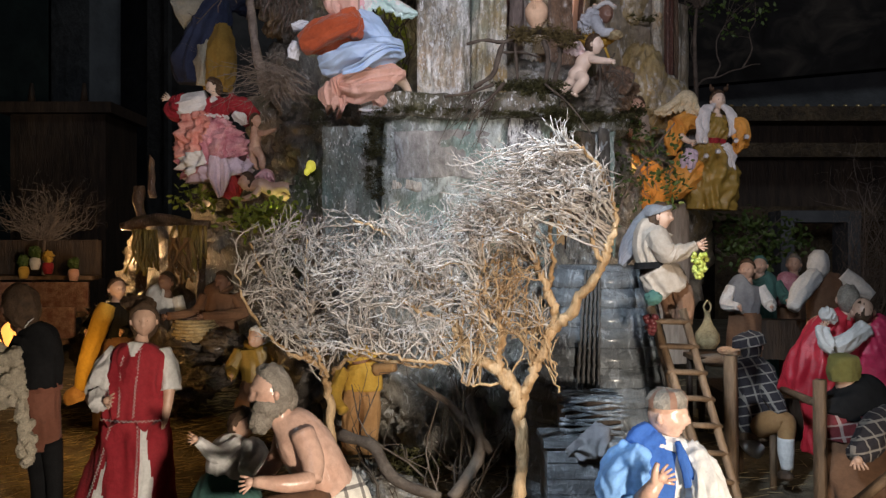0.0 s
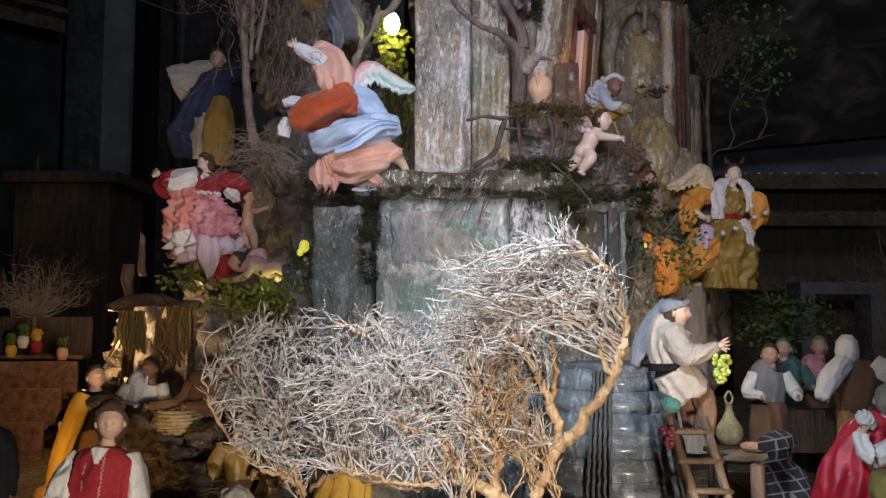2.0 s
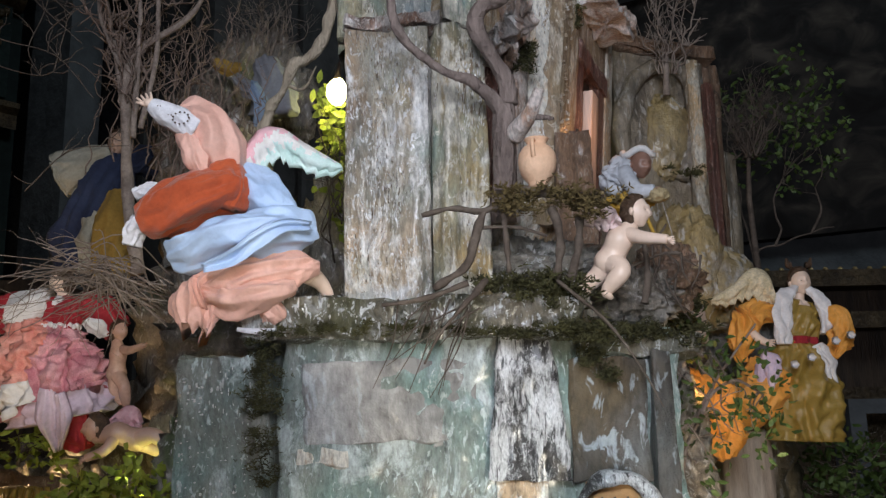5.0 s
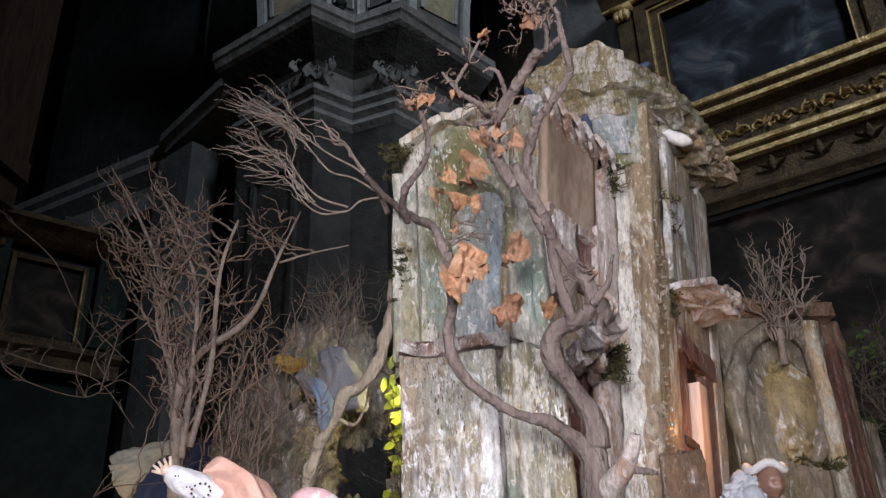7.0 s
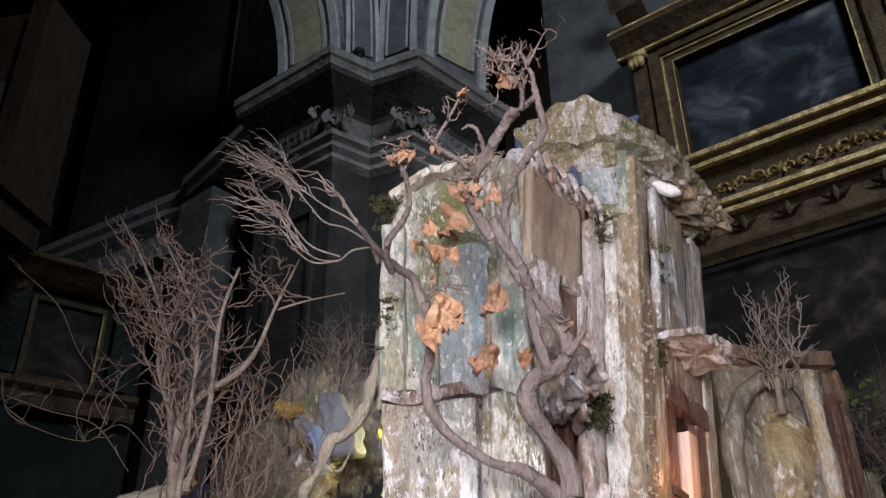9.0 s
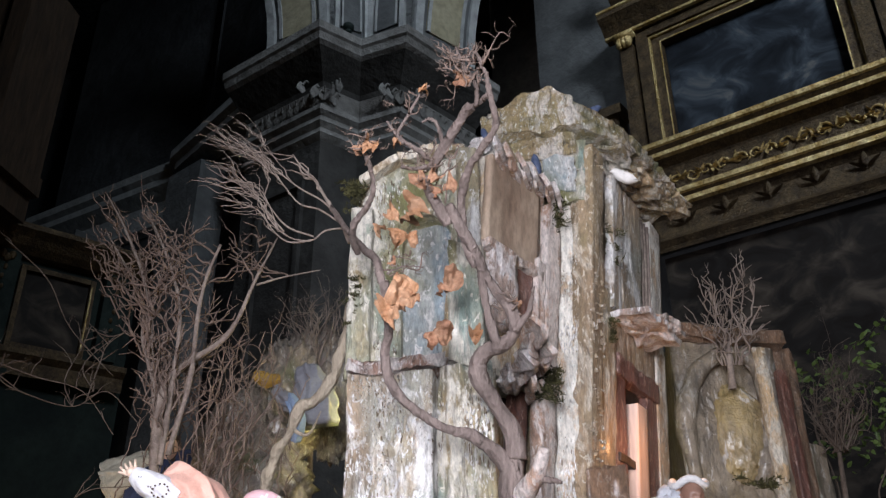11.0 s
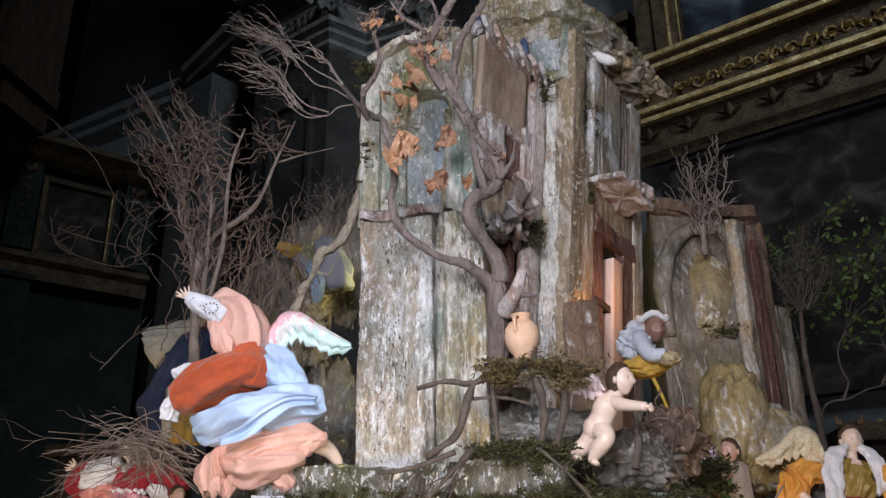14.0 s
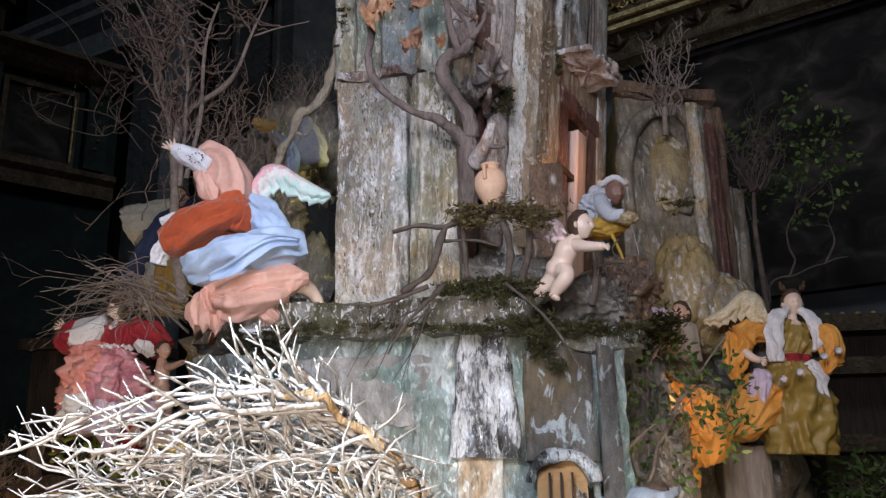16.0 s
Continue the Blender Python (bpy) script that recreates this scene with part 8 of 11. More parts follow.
loft(s, [((-0.205, 2.070, 1.722), 0.024, 0.020), ((-0.244, 2.060, 1.708), 0.030, 0.020), ((-0.274, 2.055, 1.682), 0.026, 0.018), ((-0.272, 2.055, 1.650), 0.014, 0.012)], 2, 7, 0.16, 33, (1, 0, 0.8), crease=0.16, jag=0.05, **FOLD)
loft(s, [((-0.215, 2.062, 1.700), 0.018, 0.016), ((-0.238, 2.056, 1.672), 0.020, 0.015), ((-0.250, 2.056, 1.642), 0.012, 0.010)], 2, 6, 0.16, 34, (1, 0, 0.4), crease=0.16, jag=0.05, **FOLD)
figure("flying_angel", s, mats, (-0.175, 2.080, 1.682), "flying angel figurine in rust velvet and pale blue satin", "angel figurine", "angels")

# red and rose angel lower down
s = Shape()
mats = [C_RED, C_SATIN, C_ROSE, C_LILAC, M_PALESKIN, M_HAIR, C_SALMON]
palm(s, (-0.843, 2.580, 1.764), (-0.9, 0, 0.45), 0.020, 4, (0.4, 0.3, 0.8))
loft(s, [((-0.843, 2.580, 1.755), 0.020, 0.020), ((-0.825, 2.580, 1.734), 0.038, 0.036), ((-0.802, 2.580, 1.731), 0.044, 0.042)], 0, 6, 0.06, 20, (0, 0.3, 1), wrinkle=0.0075, freq=34.0, n=96, steps=12)
loft(s, [((-0.805, 2.580, 1.731), 0.040, 0.040), ((-0.766, 2.570, 1.742), 0.039, 0.040), ((-0.722, 2.570, 1.755), 0.034, 0.036)], 1, 5, 0.03, 21, (0, 0.3, 1), crease=0.02, wrinkle=0.0030, freq=34.0, n=96, steps=12)
doll_head(s, (-0.703, 2.570, 1.798), 0.024, 4, 5, (-0.9, -0.3, -0.3), hair_r=1.15)
s.tube([(-0.700, 2.575, 1.779), (-0.702, 2.580, 1.751)], (0.012, 0.017), 4, 12)
loft(s, [((-0.703, 2.580, 1.767), 0.022, 0.022), ((-0.701, 2.580, 1.751), 0.046, 0.036), ((-0.700, 2.570, 1.721), 0.042, 0.038), ((-0.702, 2.570, 1.700), 0.040, 0.036)], 0, 6, 0.06, 22, matfn=lambda deg, t: 1 if 255 < deg < 290 and t < 0.5 else 0, wrinkle=0.0075, freq=34.0, n=96, steps=12)
loft(s, [((-0.665, 2.580, 1.751), 0.022, 0.024), ((-0.625, 2.580, 1.738), 0.034, 0.032), ((-0.587, 2.580, 1.696), 0.024, 0.024)], 0, 6, 0.07, 23, crease=0.08, wrinkle=0.0075, freq=34.0, n=96, steps=12)
loft(s, [((-0.765, 2.600, 1.612), 0.03, 0.03), ((-0.775, 2.600, 1.571), 0.045, 0.04), ((-0.762, 2.600, 1.532), 0.030, 0.03)], 1, 6, 0.08, 30, wrinkle=0.0075, freq=34.0, n=96, steps=12)
loft(s, [((-0.700, 2.585, 1.602), 0.080, 0.06), ((-0.690, 2.580, 1.550), 0.104, 0.075), ((-0.684, 2.580, 1.518), 0.092, 0.07)], 3, 11, 0.12, 26, crease=0.06, wrinkle=0.0075, freq=34.0, n=96, steps=12)
loft(s, [((-0.702, 2.570, 1.710), 0.042, 0.038), ((-0.711, 2.570, 1.684), 0.076, 0.058), ((-0.711, 2.565, 1.640), 0.098, 0.07), ((-0.700, 2.560, 1.590), 0.106, 0.08), ((-0.690, 2.560, 1.555), 0.098, 0.076)], 2, 10, 0.15, 24, crease=0.17, jag=0.05, wrinkle=0.0150, freq=46.0, n=140, steps=20, matfn=lambda deg, t: 6 if deg < 262 + 18 * math.sin(5 * t) and deg > 120 and t < 0.72 else 1 if 205 < deg < 262 and t >= 0.72 else 2)
loft(s, [((-0.765, 2.560, 1.688), 0.02, 0.02), ((-0.771, 2.550, 1.646), 0.034, 0.03), ((-0.772, 2.550, 1.598), 0.026, 0.026), ((-0.756, 2.550, 1.570), 0.008, 0.01)], 6, 7, 0.16, 25, crease=0.12, wrinkle=0.0120, freq=34.0, n=120, steps=16)
s.sash([(-0.675, 2.475, 1.576), (-0.681, 2.490, 1.515), (-0.679, 2.540, 1.456)], (0.03, 0.044, 0.012), (1, 0.2, 0), 3, 0.006, 2.0, 21)
s.sash([(-0.651, 2.475, 1.568), (-0.646, 2.490, 1.519), (-0.673, 2.540, 1.459)], (0.02, 0.030, 0.010), (1, 0.2, 0), 3, 0.005, 2.0, 22)
loft(s, [((-0.671, 2.590, 1.525), 0.035, 0.03), ((-0.658, 2.590, 1.490), 0.036, 0.032), ((-0.664, 2.600, 1.462), 0.020, 0.02)], 0, 6, 0.08, 28, wrinkle=0.0075, freq=34.0, n=96, steps=12)
loft(s, [((-0.613, 2.570, 1.681), 0.012, 0.012), ((-0.621, 2.550, 1.698), 0.018, 0.01), ((-0.638, 2.540, 1.712), 0.008, 0.006)], 1, 5, 0.06, 31, wrinkle=0.0075, freq=34.0, n=96, steps=12)
for k in range(15):
    a = k / 14 * math.pi
    s.ball((-0.702 - 0.040 * math.cos(a), 2.570 - 0.040 * math.sin(a), 1.702 + 0.003 * (k % 2)), 0.006, 1, nu=8, nv=6)
figure("red_angel", s, mats, (-0.698, 2.600, 1.491), "angel figurine in crimson and dusty rose skirts", "angel figurine", "angels")


def putto(name, t0, head, chest, hip, knee1, foot1, knee2, foot2, elbow, wrist, k, skin, wing, label, wing_c=None, face=(1, -0.5, 0)):
    """A small winged child figure of painted clay."""
    sh = Shape()
    doll_head(sh, head, 0.023 * k, 0, 1, face)
    sh.tube(spline([V(head) - V(0.004, 0, 0.018 * k), chest, V(chest).lerp(V(hip), 0.5), hip], 6), (0.010 * k, 0.021 * k, 0.019 * k, 0.022 * k), 0, 14)
    sh.ball(hip, (0.024 * k, 0.022 * k, 0.022 * k), 0)
    for kn, ft in ((knee1, foot1), (knee2, foot2)):
        sh.tube(spline([hip, kn, V(kn).lerp(V(ft), 0.5), ft], 6), (0.019 * k, 0.014 * k, 0.0135 * k, 0.007 * k), 0, 12)
        sh.ball(V(ft) + V(0.004 * k, -0.004 * k, -0.002 * k), (0.010 * k, 0.007 * k, 0.0055 * k), 0, 30)
    sh.tube(spline([V(chest) + V(0.006, 0, 0.008) * k, elbow, wrist], 6), (0.013 * k, 0.010 * k, 0.007 * k), 0, 10)
    palm(sh, wrist, V(wrist) - V(elbow), 0.010 * k, 0, (0, 0.4, 1))
    if wing_c is not None:
        w = V(wing_c)
        sh.wing([w + V(0.032, 0, -0.008) * k, w + V(0.022, 0, 0.016) * k, w + V(-0.004, 0.004, 0.022) * k, w + V(-0.038, 0.008, -0.006) * k], [w + V(0.030, 0, -0.020) * k, w + V(0.014, 0, -0.022) * k, w + V(-0.010, 0.004, -0.018) * k, w + V(-0.036, 0.008, -0.010) * k], [2, 2, 2], 3, 0.003, 6)
    return figure(name, sh, [skin, M_HAIR, wing], hip, label, "angel figurine", "angels")


putto("putto", 15, (0.379, 2.100, 1.812), (0.355, 2.100, 1.772), (0.339, 2.110, 1.739), (0.350, 2.080, 1.721), (0.324, 2.090, 1.687), (0.321, 2.120, 1.719), (0.298, 2.130, 1.700), (0.382, 2.070, 1.767), (0.412, 2.050, 1.760), 1.0, M_PALESKIN, C_BLUSHWING, "pale winged child angel reaching forward", (0.322, 2.095, 1.804))
putto("putto", 2, (-0.572, 2.550, 1.691), (-0.571, 2.550, 1.647), (-0.576, 2.560, 1.608), (-0.553, 2.540, 1.582), (-0.548, 2.550, 1.539), (-0.584, 2.570, 1.585), (-0.576, 2.580, 1.551), (-0.540, 2.530, 1.651), (-0.510, 2.520, 1.659), 0.85, M_OLDSKIN, C_CREAMWING, "small clay child angel beside the red angel")
putto("putto", 2, (-0.586, 2.500, 1.501), (-0.547, 2.500, 1.491), (-0.510, 2.510, 1.478), (-0.474, 2.490, 1.486), (-0.437, 2.500, 1.464), (-0.489, 2.520, 1.465), (-0.460, 2.530, 1.450), (-0.556, 2.480, 1.462), (-0.591, 2.470, 1.446), 1.05, M_SKIN, C_PINKWING, "rosy clay child angel lying on the rocks", (-0.540, 2.530, 1.519), (-1, -0.5, 0))

# golden angel on the right-hand rocks
s = Shape()
mats = [C_OLIVE, C_AMBER, C_SATIN, C_RED, M_PALESKIN, M_HAIR, C_CREAMWING, C_LILAC]
doll_head(s, (0.946, 2.880, 1.809), 0.030, 4, 5, (0.1, -1, 0), hair_r=1.2)
for px in (-1, 1):
    s.tube(spline([V((0.955, 2.900, 1.839)) + V(0.018 * px, 0, 0.015), V((0.956, 2.900, 1.848)) + V(0.026 * px, 0, 0.006), V((0.957, 2.900, 1.860)) + V(0.030 * px, 0, 0.012)], 5), (0.010, 0.007, 0.003), 5, 8, 0.2)
s.tube(spline([(0.942, 2.880, 1.783), (0.940, 2.880, 1.762), (0.938, 2.875, 1.733)], 4), (0.012, 0.014, 0.026), 4, 14)
loft(s, [((0.943, 2.890, 1.764), 0.034, 0.024), ((0.939, 2.890, 1.747), 0.056, 0.036), ((0.935, 2.885, 1.711), 0.048, 0.042), ((0.931, 2.880, 1.673), 0.038, 0.036)], 0, 8, 0.05, 42, matfn=lambda deg, t: 4 if 258 < deg < 284 and t < 0.34 else 0, wrinkle=0.0072, freq=34.0, n=96, steps=12)
loft(s, [((0.931, 2.880, 1.676), 0.040, 0.038), ((0.930, 2.880, 1.659), 0.040, 0.038)], 3, 5, 0.03, 43, wrinkle=0.0072, freq=34.0, n=96, steps=12)
loft(s, [((0.931, 2.880, 1.662), 0.042, 0.040), ((0.924, 2.880, 1.627), 0.070, 0.06), ((0.921, 2.880, 1.564), 0.092, 0.08), ((0.923, 2.880, 1.489), 0.094, 0.08), ((0.921, 2.880, 1.435), 0.076, 0.07)], 0, 9, 0.15, 44, crease=0.10, wrinkle=0.0072, freq=34.0, n=96, steps=12)
loft(s, [((0.857, 2.860, 1.592), 0.06, 0.05), ((0.816, 2.850, 1.544), 0.06, 0.055), ((0.765, 2.850, 1.504), 0.045, 0.05), ((0.733, 2.850, 1.488), 0.012, 0.02)], 1, 6, 0.06, 45, crease=0.05, wrinkle=0.0072, freq=34.0, n=96, steps=12)
for line, ws in (([(0.930, 2.870, 1.793), (0.900, 2.855, 1.779), (0.878, 2.840, 1.729), (0.877, 2.835, 1.658)], (0.006, 0.020, 0.023, 0.016)), ([(0.955, 2.870, 1.792), (0.975, 2.855, 1.771), (0.984, 2.840, 1.725), (0.969, 2.835, 1.680)], (0.005, 0.015, 0.018, 0.005))):
    loft(s, [(p, w, 0.007) for p, w in zip(line, ws)], 2, 4, 0.08, 46, (1, 0, 0.1), wrinkle=0.0072, freq=34.0, n=96, steps=12)
loft(s, [((0.956, 2.840, 1.656), 0.016, 0.01), ((0.972, 2.830, 1.613), 0.020, 0.01), ((0.980, 2.830, 1.556), 0.006, 0.006)], 2, 4, 0.10, 47, wrinkle=0.0072, freq=34.0, n=96, steps=12)
loft(s, [((0.993, 2.870, 1.727), 0.022, 0.022), ((1.013, 2.850, 1.717), 0.032, 0.030), ((1.017, 2.840, 1.675), 0.032, 0.030), ((0.989, 2.830, 1.623), 0.008, 0.01)], 1, 7, 0.10, 48, (1, 0, 1), crease=0.06, wrinkle=0.0072, freq=34.0, n=96, steps=12)
for a in ((0.972, 2.790, 1.660), (1.005, 2.785, 1.672), (0.909, 2.780, 1.623), (0.870, 2.780, 1.608)):
    for k in range(5):
        w = V(math.cos(k * 1.26), -0.8, math.sin(k * 1.26)).normalized()
        s.leaf(a, w, w.cross(V(0, 1, 0)), 0.018, 0.016, 2, 0.5, 0.002)
loft(s, [((0.869, 2.875, 1.735), 0.020, 0.022), ((0.834, 2.865, 1.737), 0.028, 0.028), ((0.800, 2.860, 1.712), 0.032, 0.032), ((0.786, 2.860, 1.664), 0.030, 0.03), ((0.787, 2.860, 1.619), 0.008, 0.012)], 1, 7, 0.14, 52, (1, 0, 1), crease=0.12, wrinkle=0.0072, freq=34.0, n=96, steps=12)
limb(s, [(0.804, 2.830, 1.685), (0.816, 2.820, 1.669), (0.835, 2.820, 1.660)], (0.010, 0.010, 0.008), 4)
palm(s, (0.838, 2.830, 1.665), (0.8, -0.2, -0.4), 0.016, 4, (0.3, 0, 1))
loft(s, [((0.839, 2.820, 1.636), 0.012, 0.012), ((0.824, 2.810, 1.595), 0.028, 0.022), ((0.833, 2.820, 1.555), 0.020, 0.02)], 7, 5, 0.06, 50, wrinkle=0.0072, freq=34.0, n=96, steps=12)
s.wing([(0.881, 2.870, 1.777), (0.864, 2.860, 1.828), (0.821, 2.850, 1.841), (0.766, 2.840, 1.798), (0.705, 2.830, 1.765)], [(0.866, 2.870, 1.746), (0.832, 2.860, 1.757), (0.794, 2.850, 1.759), (0.753, 2.840, 1.745), (0.711, 2.830, 1.755)], [6, 6, 6], 5, 0.005, 8)
figure("golden_angel", s, mats, (0.906, 2.900, 1.456), "angel figurine in old gold satin and amber silk", "angel figurine", "angels")

# amber draped cloth and pale worshipper beside the lamp
s = Shape()
loft(s, [((0.536, 2.660, 1.626), 0.025, 0.02), ((0.550, 2.650, 1.580), 0.055, 0.035), ((0.570, 2.650, 1.523), 0.070, 0.045), ((0.579, 2.660, 1.461), 0.050, 0.04)], 0, 7, 0.14, 51, crease=0.10, wrinkle=0.0110, freq=30.0, n=96, steps=12)
loft(s, [((0.614, 2.660, 1.579), 0.03, 0.03), ((0.631, 2.660, 1.534), 0.065, 0.045), ((0.649, 2.670, 1.472), 0.075, 0.05), ((0.658, 2.680, 1.417), 0.05, 0.04)], 0, 7, 0.14, 53, crease=0.10, wrinkle=0.0110, freq=30.0, n=96, steps=12)
loft(s, [((0.532, 2.640, 1.455), 0.04, 0.03), ((0.566, 2.640, 1.412), 0.060, 0.04), ((0.575, 2.650, 1.358), 0.05, 0.04)], 0, 7, 0.14, 57, crease=0.10, wrinkle=0.0110, freq=30.0, n=96, steps=12)
figure("amber_drapery", s, [C_AMBER], (0.615, 2.780, 1.458), "crumpled amber silk drapery on the rocks", "drapery", "drapery")
s = Shape()
doll_head(s, (0.657, 2.820, 1.784), 0.026, 0, 1, (-0.7, -0.7, 0), hair_r=1.0)
loft(s, [((0.660, 2.830, 1.761), 0.014, 0.014), ((0.662, 2.830, 1.746), 0.034, 0.030), ((0.662, 2.830, 1.713), 0.034, 0.034), ((0.660, 2.830, 1.664), 0.04, 0.036)], 2, 6, 0.05, 54)
limb(s, [(0.643, 2.800, 1.738), (0.620, 2.780, 1.700), (0.627, 2.780, 1.665)], (0.014, 0.012, 0.009), 0)
loft(s, [((0.630, 2.860, 1.777), 0.010, 0.01), ((0.606, 2.850, 1.784), 0.030, 0.02), ((0.576, 2.850, 1.773), 0.018, 0.02)], 3, 5, 0.08, 55)
figure("kneeling_worshipper", s, [M_SKIN, M_HAIR, C_BEIGE, C_LILAC], (0.654, 2.830, 1.664), "pale kneeling figurine in beige beside the golden angel")

# shepherd with a white turban and a fishing line
s = Shape()
mats = [M_DARKSKIN, C_WHITE, cloth("pale_grey_linen", (0.42, 0.44, 0.48), (0.58, 0.60, 0.64), 0.85), C_YELLOW, M_STRAW]
doll_head(s, (0.478, 2.460, 1.990), 0.026, 0, None, (0.4, -0.9, -0.2))
ring = [V((0.477, 2.470, 2.015)) + V(0.030 * math.cos(a), 0.026 * math.sin(a), 0.006 * math.sin(3 * a)) for a in np.linspace(0, 2 * math.pi, 20)]
s.tube(ring, (0.006, 0.007, 0.006), 1, 9, 0.3)
s.ball((0.441, 2.480, 1.968), (0.034, 0.036, 0.040), 2, 20, folds=0.16, seed=56)
limb(s, [(0.443, 2.460, 1.975), (0.461, 2.430, 1.932), (0.490, 2.410, 1.927)], (0.020, 0.016, 0.010), 2, 0.2)
s.ball((0.453, 2.480, 1.917), (0.05, 0.04, 0.022), 3, 0, folds=0.12, seed=57)
s.ball((0.497, 2.420, 1.918), (0.022, 0.022, 0.014), 4, 0, folds=0.1, seed=58)
palm(s, (0.490, 2.410, 1.927), (1, 0, -0.1), 0.012, 0, (0, 0, 1))
figure("fisher_figurine", s, mats, (0.451, 2.480, 1.899), "dark-faced fisher figurine in grey with a white turban")
s = Shape()
s.tube([(0.501, 2.400, 1.900), (0.509, 2.380, 1.837), (0.505, 2.360, 1.689)], (0.0012, 0.0010), 0, 5)
tagged(s.build("fishing_line", [M_TWIGPALE]), "thin pale fishing line hanging from the rocks", "line")
s = Shape()
s.tube(spline([(0.455, 2.350, 1.866), (0.468, 2.350, 1.831), (0.479, 2.350, 1.795)], 4), (0.004, 0.003), 0, 6)
tagged(s.build("ribbon", [C_YELLOW]), "yellow ribbon hanging by the fisher", "ribbon")

# blue and mustard angel far back
s = Shape()
mats = [C_NAVY, C_DIMGOLD, M_SKIN, M_HAIR, C_HORN, C_HORN, C_LILAC]
loft(s, [((-0.873, 3.190, 2.266), 0.033, 0.033), ((-0.922, 3.180, 2.241), 0.046, 0.044), ((-0.968, 3.170, 2.212), 0.061, 0.057), ((-1.000, 3.170, 2.194), 0.068, 0.064)], 5, 7, 0.07, 60, (0, 0.3, 1), crease=0.05, wrinkle=0.0055, freq=28.0)
loft(s, [((-0.988, 3.165, 2.197), 0.057, 0.053), ((-1.003, 3.165, 2.191), 0.059, 0.055)], 4, 7, 0.08, 61, (0, 0.3, 1), wrinkle=0.0055, freq=28.0)
doll_head(s, (-0.859, 3.200, 2.300), 0.035, 2, 3, hair_r=1.2)
loft(s, [((-0.854, 3.200, 2.256), 0.033, 0.033), ((-0.866, 3.190, 2.206), 0.068, 0.055), ((-0.898, 3.180, 2.116), 0.077, 0.066), ((-0.935, 3.180, 2.007), 0.088, 0.066), ((-0.937, 3.180, 1.931), 0.077, 0.055)], 0, 9, 0.14, 62, crease=0.08, wrinkle=0.0055, freq=28.0)
loft(s, [((-0.839, 3.150, 2.141), 0.033, 0.033), ((-0.835, 3.140, 2.064), 0.057, 0.050), ((-0.841, 3.140, 1.967), 0.066, 0.050), ((-0.849, 3.150, 1.894), 0.044, 0.044)], 1, 8, 0.14, 63, crease=0.10, wrinkle=0.0055, freq=28.0)
loft(s, [((-0.888, 3.130, 2.083), 0.018, 0.018), ((-0.896, 3.120, 1.995), 0.029, 0.024), ((-0.905, 3.130, 1.911), 0.020, 0.020)], 4, 5, 0.12, 64, crease=0.08, wrinkle=0.0055, freq=28.0)
loft(s, [((-0.826, 3.200, 2.247), 0.044, 0.039), ((-0.762, 3.210, 2.241), 0.055, 0.044), ((-0.709, 3.220, 2.208), 0.033, 0.033)], 0, 7, 0.10, 65, crease=0.08, wrinkle=0.0055, freq=28.0)
figure("blue_angel", s, mats, (-0.868, 3.180, 1.910), "angel figurine in navy and mustard behind the tree", "angel figurine", "angels")
s = Shape()
s.sash([(-0.472, 2.800, 2.371), (-0.436, 2.790, 2.353), (-0.404, 2.800, 2.361)], (0.03, 0.04, 0.02), (0.1, -0.3, 1), 3, 0.006, 2.0, 3)
s.sash([(-0.422, 2.800, 2.334), (-0.390, 2.790, 2.299), (-0.357, 2.800, 2.289)], (0.03, 0.045, 0.03), (0.4, -0.3, 1), 0, 0.007, 2.0, 4)
s.sash([(-0.379, 2.790, 2.314), (-0.352, 2.780, 2.250), (-0.361, 2.800, 2.204)], (0.03, 0.04, 0.03), (1, -0.3, 0.2), 1, 0.007, 2.0, 5)
loft(s, [((-0.367, 2.880, 2.406), 0.03, 0.03), ((-0.344, 2.870, 2.337), 0.05, 0.04), ((-0.338, 2.870, 2.260), 0.06, 0.04)], 2, 7, 0.12, 6, crease=0.10, wrinkle=0.0055, freq=28.0)
figure("pastel_angel", s, [C_GREY, C_PASTEL, C_GREY, C_DIMGOLD], (-0.381, 2.820, 2.218), "dim angel figurine in lilac, blue and yellow cloth", "angel figurine", "angels")

# woman in a red stitched gown
s = Shape()
mats = [C_RED, C_WHITE, M_SKIN, M_HAIR, C_PALEBLUE]
doll_head(s, (-0.611, 1.710, 1.154), 0.030, 2, 3, (0.30, -1, -0.08), hair_r=1.5)
s.ball((-0.632, 1.740, 1.186), (0.036, 0.032, 0.018), 3, 8, folds=0.06, seed=71)
s.tube(spline([(-0.617, 1.720, 1.129), (-0.622, 1.725, 1.108), (-0.629, 1.730, 1.082)], 4), (0.013, 0.014, 0.028), 2, 16)
loft(s, [((-0.621, 1.720, 1.096), 0.036, 0.028), ((-0.621, 1.715, 1.081), 0.034, 0.034), ((-0.617, 1.710, 1.061), 0.022, 0.030)], 1, 9, 0.05, 72)
white_slit = lambda deg, t: 1 if (t > 0.80 and 244 - 60 * (t - 0.80) < deg < 246 + 30 * (t - 0.8)) or (t > 0.58 and 296 < deg < 296 + 60 * (t - 0.5)) else 0
at = loft(s, [((-0.625, 1.730, 1.105), 0.026, 0.024), ((-0.627, 1.730, 1.086), 0.052, 0.038), ((-0.631, 1.730, 1.038), 0.058, 0.046), ((-0.636, 1.730, 0.983), 0.054, 0.044), ((-0.638, 1.730, 0.945), 0.066, 0.052), ((-0.647, 1.735, 0.856), 0.083, 0.064), ((-0.660, 1.740, 0.751), 0.104, 0.076)], 0, 8, 0.09, 1, matfn=white_slit, wrinkle=0.0034, freq=36.0, n=96, steps=12)
